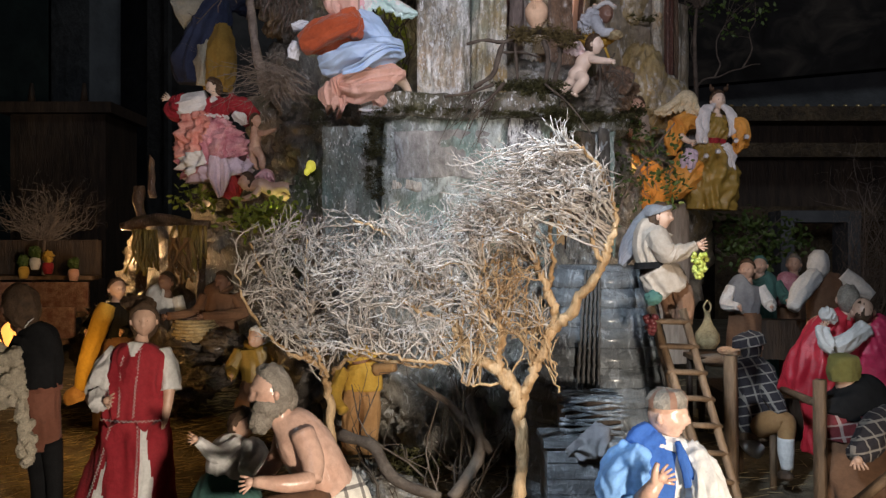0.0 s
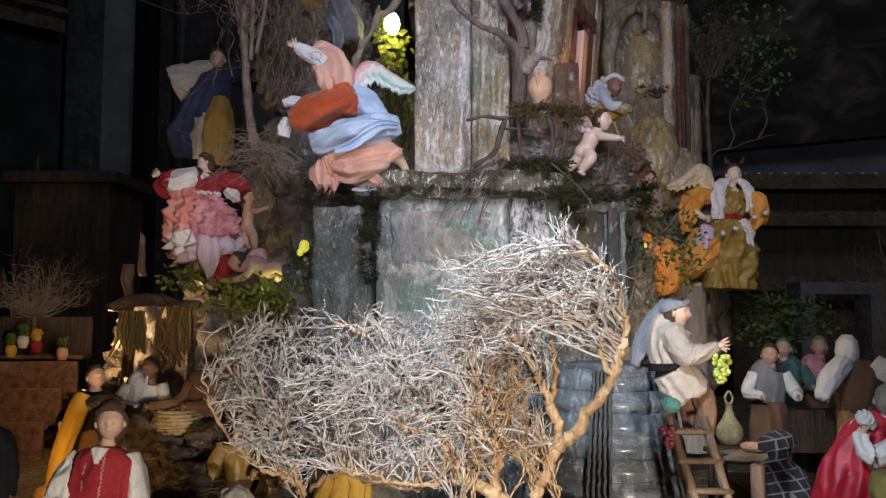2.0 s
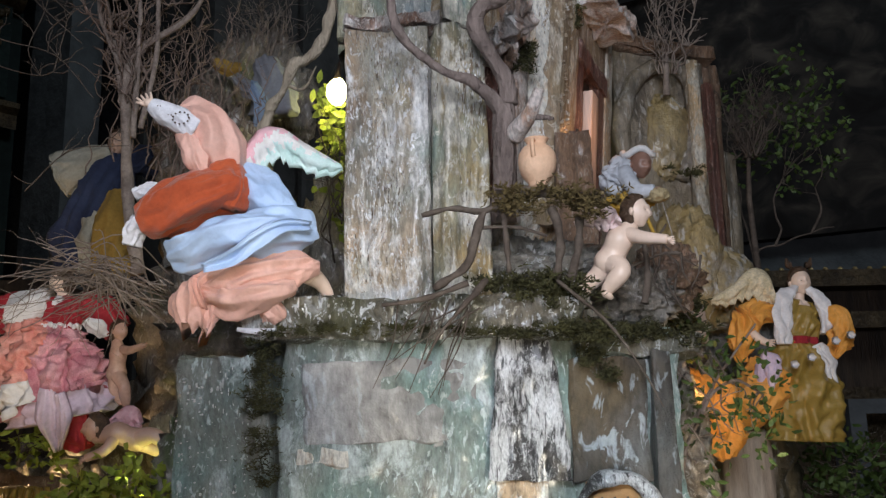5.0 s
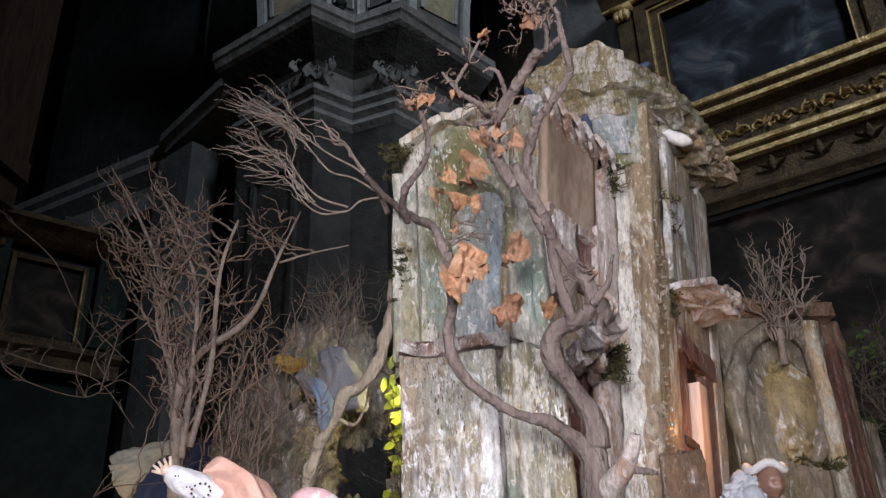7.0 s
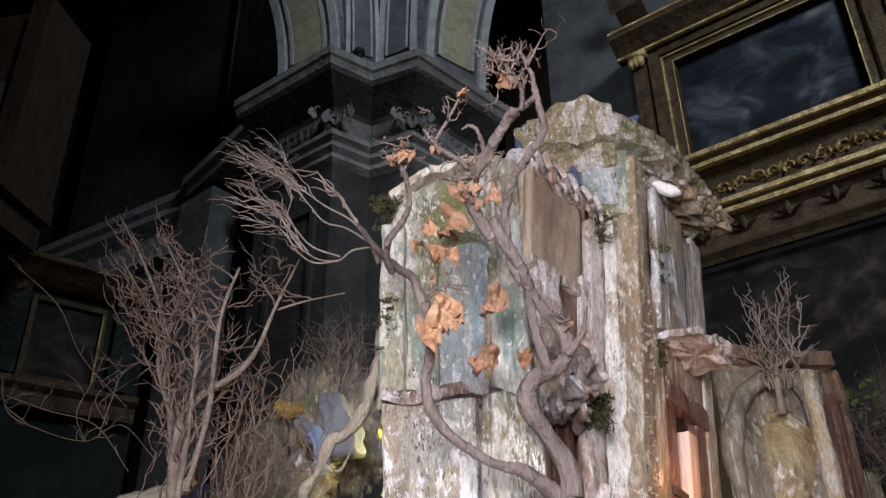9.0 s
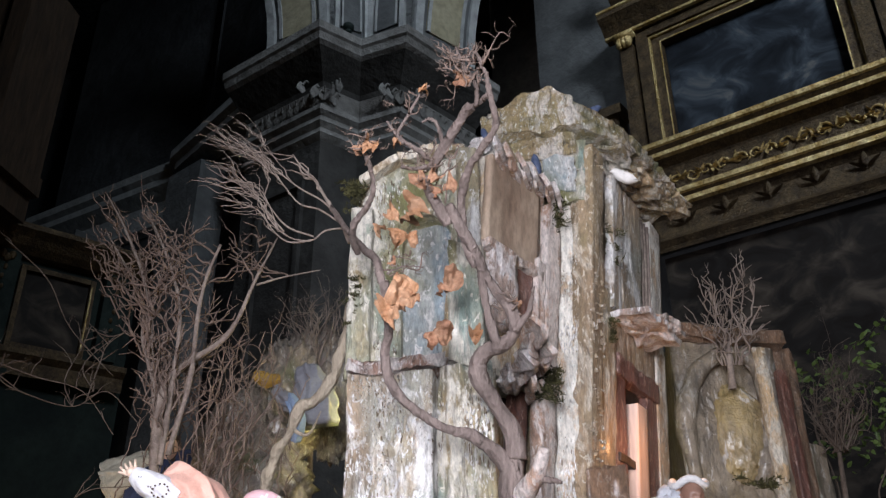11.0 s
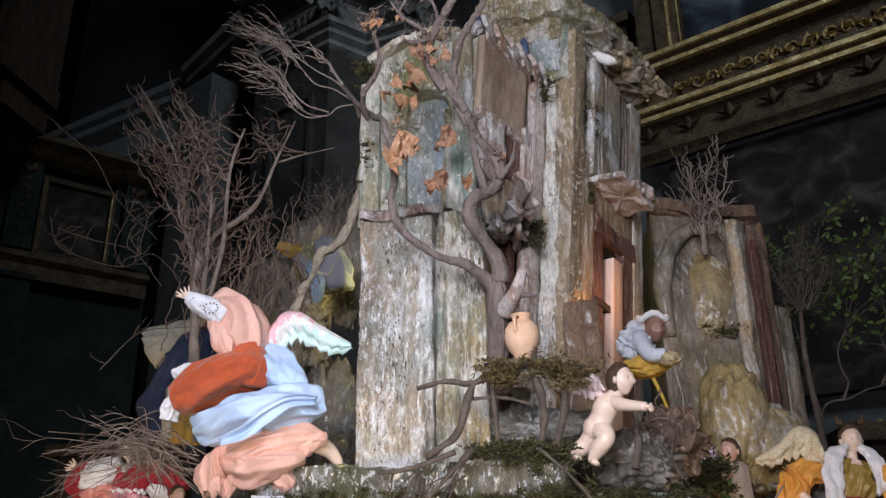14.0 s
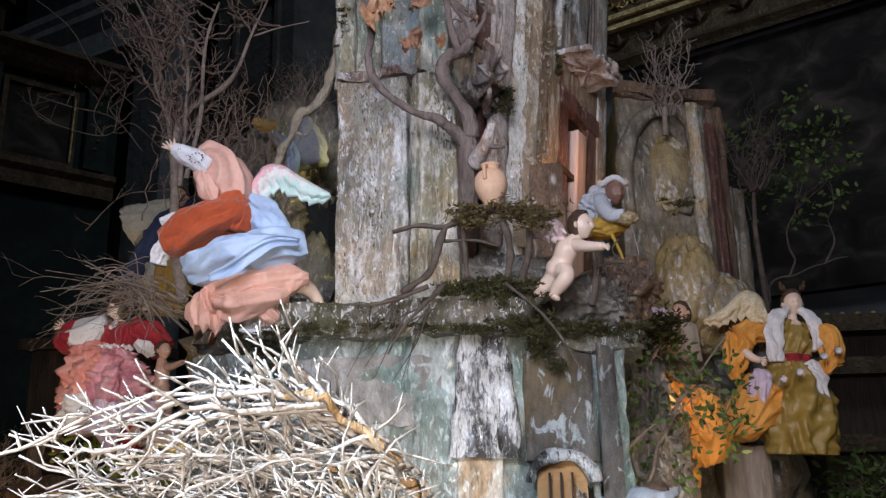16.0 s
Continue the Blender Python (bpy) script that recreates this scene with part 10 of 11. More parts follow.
for a, b, c, hm, bm_, sd, lab in (((0.945, 2.600, 1.235), (0.938, 2.600, 1.144), (0.938, 2.600, 1.021), M_HAIR, C_GREY, 111, "figurine in a grey waistcoat by the tavern table"),
                                  ((1.061, 2.800, 1.245), (1.067, 2.800, 1.151), (1.067, 2.800, 1.018), C_TEAL, C_TEAL, 112, "figurine in a teal hood by the tavern table"),
                                  ((1.216, 2.900, 1.247), (1.206, 2.900, 1.145), (1.206, 2.900, 1.008), M_GREYHAIR, C_ROSE, 113, "dim figurine at the back of the tavern"),
                                  ((-0.826, 2.500, 1.200), (-0.837, 2.500, 1.116), (-0.842, 2.500, 0.964), M_HAIR, C_WHITE, 114, "dark-haired figurine in a white shirt"),
                                  ((-0.644, 2.450, 1.202), (-0.649, 2.450, 1.128), (-0.649, 2.450, 0.971), M_HAIR, C_BROWN, 115, "brown-clad figurine beside the basket"),
                                  ((-0.916, 2.350, 1.187), (-0.916, 2.350, 1.095), (-0.919, 2.350, 0.952), M_HAIR, C_BLACK, 116, "figurine in a black waistcoat with a mustard sleeve"),
                                  ((-0.500, 2.250, 1.058), (-0.497, 2.250, 0.990), (-0.497, 2.250, 0.876), C_WHITE, C_OLIVE, 117, "figurine in ochre with a white headscarf")):
    s = Shape()
    if sd < 114 or sd == 116:
        c = (c[0], c[1], ground_z(c[0], c[1]))
    a, b = V(a), V(b)
    doll_head(s, a, 0.028, 1, 2, (0.9 if sd == 116 else -0.4, -0.8, 0), hair_r=1.2 if sd % 2 else 0.9)
    s.tube([a - V(0, 0, 0.02), a - V(0, 0, 0.045)], (0.013, 0.018), 1, 10)
    sh_z = max(b.z + 0.045, a.z - 0.055)
    loft(s, [(V(a.x, b.y, a.z - 0.036), 0.018, 0.018), (V(b.x, b.y, sh_z), 0.050, 0.034), (b, 0.050, 0.040), (b - V(0, 0, 0.045), 0.042, 0.036)], 0, 6, 0.05, sd)
    loft(s, [(b - V(0, 0, 0.04), 0.043, 0.037), (b - V(0, 0, 0.08), 0.050, 0.042), (c, 0.060, 0.05)], 3, 7, 0.09, sd)
    for side in (-1, 1):
        sh0 = V(b.x + 0.045 * side, b.y - 0.005, sh_z - 0.008)
        el, wr = sh0 + V(0.022 * side, -0.02, -0.05), sh0 + V(0.005 * side + (0.06 if sd == 114 else -0.08 if sd == 115 else 0), -0.08, -0.055)
        loft(s, [(sh0, 0.018, 0.020), (el, 0.019, 0.020), (wr, 0.012, 0.012)], 4, 5, 0.05, sd + side, crease=0.08)
        palm(s, wr, wr - el, 0.014, 1, (0, 0.3, 1))
    figure("villager_figurine", s, [bm_, M_SKIN if sd not in (114, 115) else M_DARKSKIN, hm, C_BROWN if sd != 112 else C_TEAL, C_WHITE if sd in (111, 114) else bm_], c, lab)
s = Shape()
loft(s, [((-0.927, 2.310, 1.146), 0.022, 0.022), ((-0.934, 2.300, 1.121), 0.027, 0.026), ((-0.947, 2.270, 1.056), 0.025, 0.025), ((-0.963, 2.250, 0.982), 0.019, 0.02), ((-0.971, 2.240, 0.920), 0.016, 0.017)], 0, 5, 0.03, 3, crease=0.03)
loft(s, [((-0.970, 2.240, 0.923), 0.022, 0.02), ((-0.980, 2.235, 0.906), 0.032, 0.026), ((-0.975, 2.235, 0.891), 0.034, 0.028)], 1, 5, 0.05, 4)
figure("mustard_boot", s, [C_YELLOW, C_TAN], (-0.974, 2.240, 0.890), "tall mustard cloth leg leaning on the straw", "prop", "props")

# man in a black waistcoat seen from behind, with a fleece over his arm
s = Shape()
mats = [M_HAIR, C_BLACK, cloth("red_brown_wool", (0.17, 0.065, 0.04), (0.25, 0.10, 0.065)), M_DARKSKIN, C_WHITE]
doll_head(s, (-0.818, 1.620, 1.186), 0.038, 3, 0, (-0.6, 0.5, -0.3), hair_r=1.2)
s.tube([(-0.814, 1.620, 1.157), (-0.801, 1.620, 1.137)], (0.018, 0.022), 3, 12)
loft(s, [((-0.803, 1.620, 1.148), 0.022, 0.022), ((-0.790, 1.620, 1.128), 0.044, 0.036), ((-0.781, 1.620, 1.082), 0.046, 0.042), ((-0.779, 1.620, 1.033), 0.038, 0.036)], 1, 5, 0.03, 122)
stitch(s, [(-0.792, 1.585, 1.151), (-0.784, 1.585, 1.162), (-0.780, 1.600, 1.169)], 4, 0.001, 0.004, 0.0012)
loft(s, [((-0.779, 1.620, 1.039), 0.034, 0.034), ((-0.777, 1.620, 1.023), 0.038, 0.036)], 2, 6, 0.05, 5)
loft(s, [((-0.779, 1.620, 1.028), 0.034, 0.034), ((-0.777, 1.620, 0.973), 0.034, 0.034), ((-0.779, 1.630, 0.916), 0.033, 0.032)], 2, 5, 0.04, 8)
for dx in (0, 28):
    limb(s, [V((-0.790, 1.620, 0.929)) + V(0.0011 * dx, 0, 0), V((-0.788, 1.630, 0.850)) + V(0.0011 * dx, 0, 0), V((-0.786, 1.630, 0.756)) + V(0.0011 * dx, 0, 0)], (0.021, 0.016, 0.013), 1, 0.05)
loft(s, [((-0.802, 1.600, 1.126), 0.020, 0.022), ((-0.808, 1.570, 1.078), 0.019, 0.02), ((-0.805, 1.540, 1.051), 0.013, 0.013)], 1, 5, 0.04, 9, crease=0.05)
figure("shepherd_figurine", s, mats, (-0.775, 1.630, 0.800), "shepherd figurine in a black waistcoat and brown breeches")
s = Shape()
rg = random.Random(8)
for k in range(64):
    t = k / 63
    p = V((-0.781, 1.530, 1.079)).lerp(V((-0.761, 1.540, 0.908)), t) + V(rg.gauss(0, 0.004), rg.gauss(0, 0.004), 0)
    s.ball(p, (0.009, 0.009, 0.010), 0, rg.uniform(-40, 40), folds=0.12, seed=k)
for c in ((-0.802, 1.530, 1.094), (-0.802, 1.535, 1.065), (-0.809, 1.540, 1.036)):
    for k in range(14):
        s.ball(V(c) + V(rg.gauss(0, 0.012), rg.gauss(0, 0.010), rg.gauss(0, 0.012)), 0.012, 0, 0, folds=0.12, seed=k)
figure("fleece", s, [C_FLEECE], (-0.764, 1.530, 0.914), "cream fleece slung over the shepherd's arm", "fleece", "props")


# ---- props ----
# terracotta jar on the branch stand
jar = thing("jar", (0.225, 2.050, 1.844), "plain terracotta jar on the mossy branch stand", "jar")
s = Shape()
c = V((0.229, 2.050, 1.878))
prof = [(0.014, -0.037), (0.0135, -0.033), (0.015, -0.030), (0.022, -0.022), (0.027, -0.010), (0.0285, 0.002), (0.027, 0.013), (0.021, 0.022), (0.0150, 0.026), (0.0140, 0.029), (0.0165, 0.033), (0.0185, 0.036), (0.0155, 0.037), (0.0125, 0.030), (0.02, 0.0), (0.01, -0.03)]
s.rings([[c + V(r * math.cos(a), r * math.sin(a), z) for a in np.linspace(0, 2 * math.pi, 32, endpoint=False)] for r, z in prof])
s.build("body", [M_TERRA], jar)
s = Shape()
s.tube(spline([c + V(-0.006, -0.014, 0.030), c + V(-0.009, -0.027, 0.026), c + V(-0.009, -0.0295, 0.012), c + V(-0.008, -0.0270, 0.002)], 6), (0.0034, 0.0030, 0.0036), 0, 8)
s.build("handle", [M_TERRA], jar)

# yellow bulb shining among the leaves behind the pillar
BULB = V((-0.184, 2.920, 2.338))
s = Shape()
s.ball(BULB, (0.026, 0.022, 0.036), 0, folds=0.05, seed=4)
s.tube([BULB + V(0, 0, 0.034), BULB + V(0.004, 0, 0.06), BULB + V(0.02, 0.03, 0.16)], (0.010, 0.006, 0.003), 1, 8)
tagged(s.build("light_bulb", [surface("glowing_yellow_glass", (0.9, 0.8, 0.3), (1.0, 0.9, 0.4), 20, 0.3, 0.05, glow=(1.0, 0.88, 0.42, 16.0)), M_DARKWOOD]), "bright yellow bulb hanging among the leaves", "bulb")
s = Shape()
rng = random.Random(31)
TOPS, FEET = (V((-0.239, 2.970, 2.400)), V((-0.152, 2.970, 2.319))), (V((-0.193, 2.970, 1.923)), V((-0.131, 2.970, 1.904)))
for k in range(330):
    u, v = rng.random(), rng.random() ** 0.9
    p = TOPS[0].lerp(TOPS[1], u).lerp(FEET[0].lerp(FEET[1], u), v) + V(rng.gauss(0, 0.012), rng.gauss(0.01, 0.022), rng.gauss(0, 0.012))
    if (p - BULB).length < 0.038 and p.y < BULB.y:
        continue
    w = V(rng.gauss(0, 1), rng.gauss(0, 0.6), rng.gauss(0.2, 1)).normalized()
    s.leaf(p, w, w.cross(V(rng.gauss(0, 0.4), 1, rng.gauss(0, 0.4))), rng.uniform(0.022, 0.040), rng.uniform(0.014, 0.022), 0, 0.2, 0.0005)
for k in range(16):
    a = V((-0.167, 2.880, 1.925)) + V(rng.gauss(0, 0.03), rng.gauss(0, 0.02), rng.uniform(-0.05, 0.1))
    b = V((-0.165, 2.840, 2.161)) + V(rng.gauss(0, 0.05), rng.gauss(0, 0.03), rng.gauss(0, 0.06))
    twiggy(s, a, b, 0.0022, rng, 1, 1, 4, 0.5, 0.4, 0.2)
tagged(s.build("lit_leaves", [M_LIMELEAF, M_TWIGDARK]), "yellow-green leaves and thin twigs round the bulb", "leaves", "", "stuff")
for c, r in (((-0.379, 2.400, 1.537), 0.013), ((-0.390, 2.400, 1.521), 0.008)):
    s = Shape()
    s.ball(c, (r, r, r * 1.3), 0, folds=0.1, seed=3)
    tagged(s.build("coloured_bulb", [surface("glowing_lime_glass", (0.8, 0.8, 0.1), (0.9, 0.9, 0.2), 20, 0.4, 0.05, glow=(0.95, 0.85, 0.10, 0.8))]), "small glowing yellow-green bulb in the rocks", "bulb")

# small fire burning behind the shepherd
fire = thing("campfire", (-1.148, 2.200, 1.035), "small orange campfire on crossed logs", "campfire")
for k, (dx, h, w) in enumerate(((-0.03, 0.05, 0.014), (0.0, 0.075, 0.018), (0.03, 0.055, 0.014), (0.055, 0.035, 0.010))):
    s = Shape()
    c = V((-1.148, 2.200, 1.035)) + V(dx, 0.01 * (k % 2), 0)
    s.tube(spline([c, c + V(0.006, 0, 0.35 * h), c + V(-0.006, 0, 0.7 * h), c + V(0.004, 0, h)], 5), (0.5 * w, w, 0.6 * w, 0.001), 0, 10, 0.3, k)
    s.build("flame", [M_FLAME], fire, "orange flame")
for k in range(3):
    s = Shape()
    c = V((-1.148, 2.200, 1.025)) + V(0.02 * (k - 1), 0, 0)
    s.tube([c + V(-0.06, 0.02 * (k - 1), -0.004), c + V(0.06, -0.02 * (k - 1), 0.008)], 0.010, 0, 8, 0.4, k)
    s.build("log", [M_DARKWOOD], fire)

# birds on the temple
def bird(c, way, k, mat, label):
    sh = Shape()
    w = V(way).normalized()
    sh.tube(spline([V(c) - w * 0.030 * k, V(c) - w * 0.010 * k, V(c) + w * 0.010 * k + V(0, 0, 0.004 * k), V(c) + w * 0.022 * k + V(0, 0, 0.010 * k), V(c) + w * 0.034 * k + V(0, 0, 0.008 * k)], 5), (0.003 * k, 0.013 * k, 0.013 * k, 0.009 * k, 0.001), 0, 12)
    for side in (-1, 1):
        sd = w.cross(V(0, 0, 1)) * side
        sh.leaf(V(c) + sd * 0.010 * k + w * 0.012 * k + V(0, 0, 0.004 * k), -w - V(0, 0, 0.15), sd + V(0, 0, 1), 0.036 * k, 0.016 * k, 0, 0.05, 0.0015)
    return tagged(place_at(sh.build("bird", [mat]), V(c) - V(0, 0, 0.012 * k)), label, "bird", "birds")


M_BIRDBLUE = surface("slate_blue_feather", (0.05, 0.07, 0.13), (0.10, 0.13, 0.22), 60, 0.6, 0.3)
bird((0.432, 2.470, 2.652), (-0.9, -0.3, 0.15), 0.95, C_WHITEWING, "white toy dove perched under the cornice")
bird((0.248, 2.345, 2.615), (-0.1, -0.3, 0.95), 0.75, M_BIRDBLUE, "slate blue toy bird on the gable")
bird((0.375, 2.430, 2.800), (0.9, 0.2, 0.3), 0.7, M_BIRDBLUE, "slate blue toy bird on the cornice")
bird((0.150, 2.330, 2.690), (-0.3, 0.2, 0.9), 0.6, M_BIRDBLUE, "slate blue toy bird beside the branch")

# ladder
ladder = thing("ladder", (0.485, 1.420, 0.855), "brown wooden ladder leaning on the vat", "ladder")
L0, L1 = V((0.373, 1.500, 1.192)), V((0.462, 1.300, 0.774))
R0, R1 = V((0.435, 1.520, 1.190)), V((0.514, 1.340, 0.758))
for a, b in ((L0, L1), (R0, R1), (L0 + V(0.012, 0.05, 0.0), L1 + V(-0.01, 0.06, 0))):
    s = Shape()
    s.tube([a, a.lerp(b, 0.3), a.lerp(b, 0.7), b], 0.008, 0, 8, 0.3, 1)
    s.build("rail", [M_LADDER], ladder)
for k in range(9):
    t = 0.05 + 0.100 * k
    s = Shape()
    a, b = L0.lerp(L1, t), R0.lerp(R1, t)
    d = (b - a).normalized()
    s.tube([a - d * 0.008, a.lerp(b, 0.5), b + d * 0.008], 0.0085, 0, 8, 0.3, k, 0.6)
    s.build("rung", [M_LADDER], ladder)

# grapes in the picker's grip and at the ladder's head
def bunch(c, n, r, spread_, mat, label, seed):
    rg = random.Random(seed)
    ob = thing("grape_bunch", c, label, "grapes")
    for k in range(n):
        t = k / n
        p = V(c) + V(rg.gauss(0, spread_ * (1 - 0.7 * t)), rg.gauss(0, spread_ * (1 - 0.7 * t)), -t * spread_ * 5)
        sh = Shape()
        sh.ball(p, r, 0, nu=10, nv=7)
        sh.build("grape", [mat], ob)
    return ob


bunch((0.458, 1.500, 1.291), 60, 0.0045, 0.0085, surface("green_grape", (0.45, 0.52, 0.08), (0.60, 0.64, 0.16), 40, 0.35, 0.05), "hanging bunch of bright green grapes", 5)
bunch((0.363, 1.460, 1.183), 26, 0.0055, 0.006, surface("dark_red_grape", (0.07, 0.015, 0.02), (0.14, 0.03, 0.035), 40, 0.35, 0.05), "hanging bunch of dark red grapes", 6)
s = Shape()
s.ball((0.377, 1.500, 1.212), (0.015, 0.014, 0.013), 0, 0, folds=0.12, seed=7)
tagged(place_at(s.build("green_cloth", [C_TEAL]), (0.377, 1.500, 1.200)), "crumpled teal cloth at the ladder's head", "cloth")

# great planked vat
M_ROPE = surface("dark_tarred_rope", (0.035, 0.035, 0.036), (0.085, 0.085, 0.085), 120, 0.8, 0.8)
vat = thing("vat", (0.33, 1.66, 0.75), "tall dark grey planked wooden vat", "vat")
VC = V(0.315, 1.68, 0)
for k in range(-3, 11):
    z0 = 0.86 + 0.0365 * k
    for j in range(3):
        a0, a1 = math.pi * (1.02 + 0.96 * (j + 0.12 * (k % 3)) / 3), math.pi * (1.02 + 0.96 * min(1.0, (j + 0.985 + 0.12 * (k % 3)) / 3))
        s = Shape()
        rows = []
        for a in np.linspace(a0, a1, 9):
            ring = []
            for z, o in ((z0, 0.0), (z0 + 0.017, 0.0012), (z0 + 0.0358, 0.0), (z0 + 0.0358, -0.012), (z0, -0.012)):
                t = (z - 0.86) / 0.40
                rr = 0.165 - 0.075 * max(0.0, t) ** 1.3 + o + 0.002 * noise.noise(V(a * 6, z * 30, k))
                ring.append(VC + V(rr * math.cos(a) * 1.05, rr * math.sin(a), z))
            rows.append(ring)
        s.rings(rows)
        s.build("plank", [M_SLATE], vat)
s = Shape()
s.tube([VC + V(0, 0, 1.20), VC + V(0, 0, 1.268)], (0.088, 0.085), 0, 24)
s.build("lid", [M_SLATE], vat)
for k in range(5):
    s = Shape()
    a = math.pi * (1.36 + 0.02 * k)
    line = [VC + V((0.172 - 0.075 * t ** 1.3) * math.cos(a) * 1.05, (0.172 - 0.075 * t ** 1.3) * math.sin(a), 0.9 + 0.36 * t) for t in np.linspace(0, 1, 40)]
    s.tube([p + V(0.0009 * math.sin(j * 2.3), 0.0009 * math.cos(j * 2.3), 0) for j, p in enumerate(line)], 0.0028, 0, 6, 0.3)
    s.build("rope", [M_ROPE], vat)
for k in range(5):
    s = Shape()
    a = math.pi * (1.72 + 0.018 * k)
    line = [VC + V((0.172 - 0.075 * t ** 1.3) * math.cos(a) * 1.05, (0.172 - 0.075 * t ** 1.3) * math.sin(a), 0.9 + 0.36 * t) for t in np.linspace(0, 1, 40)]
    s.tube([p + V(0.0009 * math.sin(j * 2.3), 0.0009 * math.cos(j * 2.3), 0) for j, p in enumerate(line)], 0.0028, 0, 6, 0.3)
    s.build("rope", [M_ROPE], vat)

# woven crate and low chest in front of the vat
crate = thing("woven_crate", (0.246, 1.420, 0.984), "grey woven slat crate", "crate")
m = Matrix.Translation((0.251, 1.440, 1.014))
rg = random.Random(44)
for k in range(9):
    s = Shape()
    z, dx, tilt_ = -0.030 + 0.0075 * k, rg.uniform(-0.006, 0.006), rg.uniform(-0.004, 0.004)
    line = [m @ V(-0.052 + 0.106 * u + dx, -0.040 + 0.003 * math.sin(9 * u + k), z + tilt_ * u + 0.0025 * math.sin(7 * u + 2.1 * k)) for u in np.linspace(0, 1, 16)]
    s.tube(line, (0.0042, 0.0038), 0, 7, 0.3, k, 0.8)
    s.build("slat", [M_SLATE], crate)
    s = Shape()
    y = -0.036 + 0.0105 * k
    s.tube([m @ V(-0.050 + 0.104 * u, y + 0.002 * math.sin(8 * u + k), 0.033 + 0.002 * math.sin(6 * u + 2 * k)) for u in np.linspace(0, 1, 14)], 0.0050, 0, 7, 0.3, k, 0.6)
    s.build("slat", [M_SLATE], crate)
bits("body", [((-0.046, -0.034, -0.03), (0.048, 0.06, 0.029))], M_DARKWOOD, crate, m)
chest = thing("low_chest", (0.228, 1.400, 0.866), "blue-grey low wooden chest under the crate", "chest")
m = Matrix.Translation((0.231, 1.420, 0.941))
for k in range(-5, 5):
    bits("board", [((-0.060, -0.05, -0.095 + 0.026 * k), (0.062, 0.05, -0.071 + 0.026 * k))], M_SLATE, chest, m)
bits("lid", [((-0.066, -0.056, 0.034), (0.068, 0.056, 0.044))], M_SLATE, chest, m)
s = Shape()
s.sash([(0.225, 1.355, 1.001), (0.238, 1.350, 0.986), (0.245, 1.352, 0.961)], (0.07, 0.085, 0.05), (1, 0, 0.15), 0, 0.006, 2.5, 9)
tagged(place_at(s.build("grey_rag", [C_GREY]), (0.244, 1.360, 0.979)), "grey rag hanging over the chest", "cloth")

# tavern: posts, rail, stools, table with cloth and flask
def plank_box(name, lo, hi, mat, label, cat, parent=None):
    sh = block([(lo[0], lo[1]), (hi[0], lo[1]), (hi[0], hi[1]), (lo[0], hi[1])], lo[2], hi[2], 0.0015, 0.02, hi[0] * 7, 0.2, 60)
    ob = sh.build(name, [mat], parent, label if parent else "")
    return ob if parent else tagged(ob, label, cat)


def post(px_top, px_base, r, label):
    sh = Shape()
    sh.tube([px_base, V(px_base).lerp(V(px_top), 0.5), px_top], (r, r * 1.05, r), 0, 4, 0.1, 2)
    return tagged(place_at(sh.build("post", [M_LADDER]), px_base), label, "post", "tavern posts")


post((0.639, 1.420, 1.078), (0.651, 1.440, 0.747), 0.012, "square wooden post of the tavern fence")
post((0.584, 1.700, 1.083), (0.596, 1.720, 0.755), 0.014, "dark square wooden post beside the ladder")
bench = thing("stool", (0.744, 1.880, 0.774), "small wooden stool under the plaid figurine", "stool")
plank_box("seat", tuple(V((0.719, 1.950, 0.880)) + V(-0.05, -0.06, -0.012)), tuple(V((0.719, 1.950, 0.880)) + V(0.055, 0.05, 0.004)), M_LADDER, "", "", bench)
for px in ((0.734, 1.860, 0.893), (0.662, 1.900, 0.884), (0.707, 1.990, 0.865), (0.786, 1.980, 0.867)):
    s = Shape()
    s.tube([V(px), V(px[0], px[1], 0.765)], 0.008, 0, 6, 0.1)
    s.build("leg", [M_LADDER], bench)
s = Shape()
s.tube([(0.690, 1.700, 1.014), (0.675, 1.500, 1.022)], 0.008, 0, 6, 0.2)
tagged(s.build("fence_rail", [M_LADDER]), "rough wooden rail of the tavern fence", "rail")
s = Shape()
s.tube([(0.617, 1.250, 0.921), (0.653, 1.200, 0.985)], 0.008, 0, 6, 0.2)
tagged(s.build("fence_rail", [M_LADDER]), "rough wooden rail of the tavern fence", "rail")
table = thing("tavern_table", (0.787, 2.350, 0.857), "small wooden table with a white cloth", "table")
plank_box("tabletop", tuple(V((0.779, 2.350, 1.003)) + V(-0.085, -0.07, -0.012)), tuple(V((0.779, 2.350, 1.003)) + V(0.085, 0.07, 0.0)), M_LADDER, "", "", table)
for dx, dy in ((-0.07, -0.055), (0.07, -0.055), (-0.07, 0.055), (0.07, 0.055)):
    s = Shape()
    c = V((0.779, 2.350, 1.003)) + V(dx, dy, -0.012)
    s.tube([c, V(c.x, c.y, 0.80)], 0.009, 0, 6)
    s.build("leg", [M_DARKWOOD], table)
s = Shape()
s.ball(V((0.773, 2.330, 0.993)) + V(0, -0.02, 0.0), (0.080, 0.070, 0.016), 0, 0, folds=0.06, seed=12)
tagged(place_at(s.build("tablecloth", [C_BEIGE]), V((0.773, 2.330, 0.987))), "pale linen cloth over the tavern table", "tablecloth")
s = Shape()
c = V((0.736, 2.330, 1.073))
prof = [(0.0, -0.05), (0.022, -0.05), (0.034, -0.030), (0.032, -0.008), (0.016, 0.016), (0.009, 0.034), (0.008, 0.052), (0.010, 0.054), (0.0, 0.054)]
s.rings([[c + V((r + 0.0001) * math.cos(a), (r + 0.0001) * math.sin(a), z) for a in np.linspace(0, 2 * math.pi, 20, endpoint=False)] for r, z in prof])
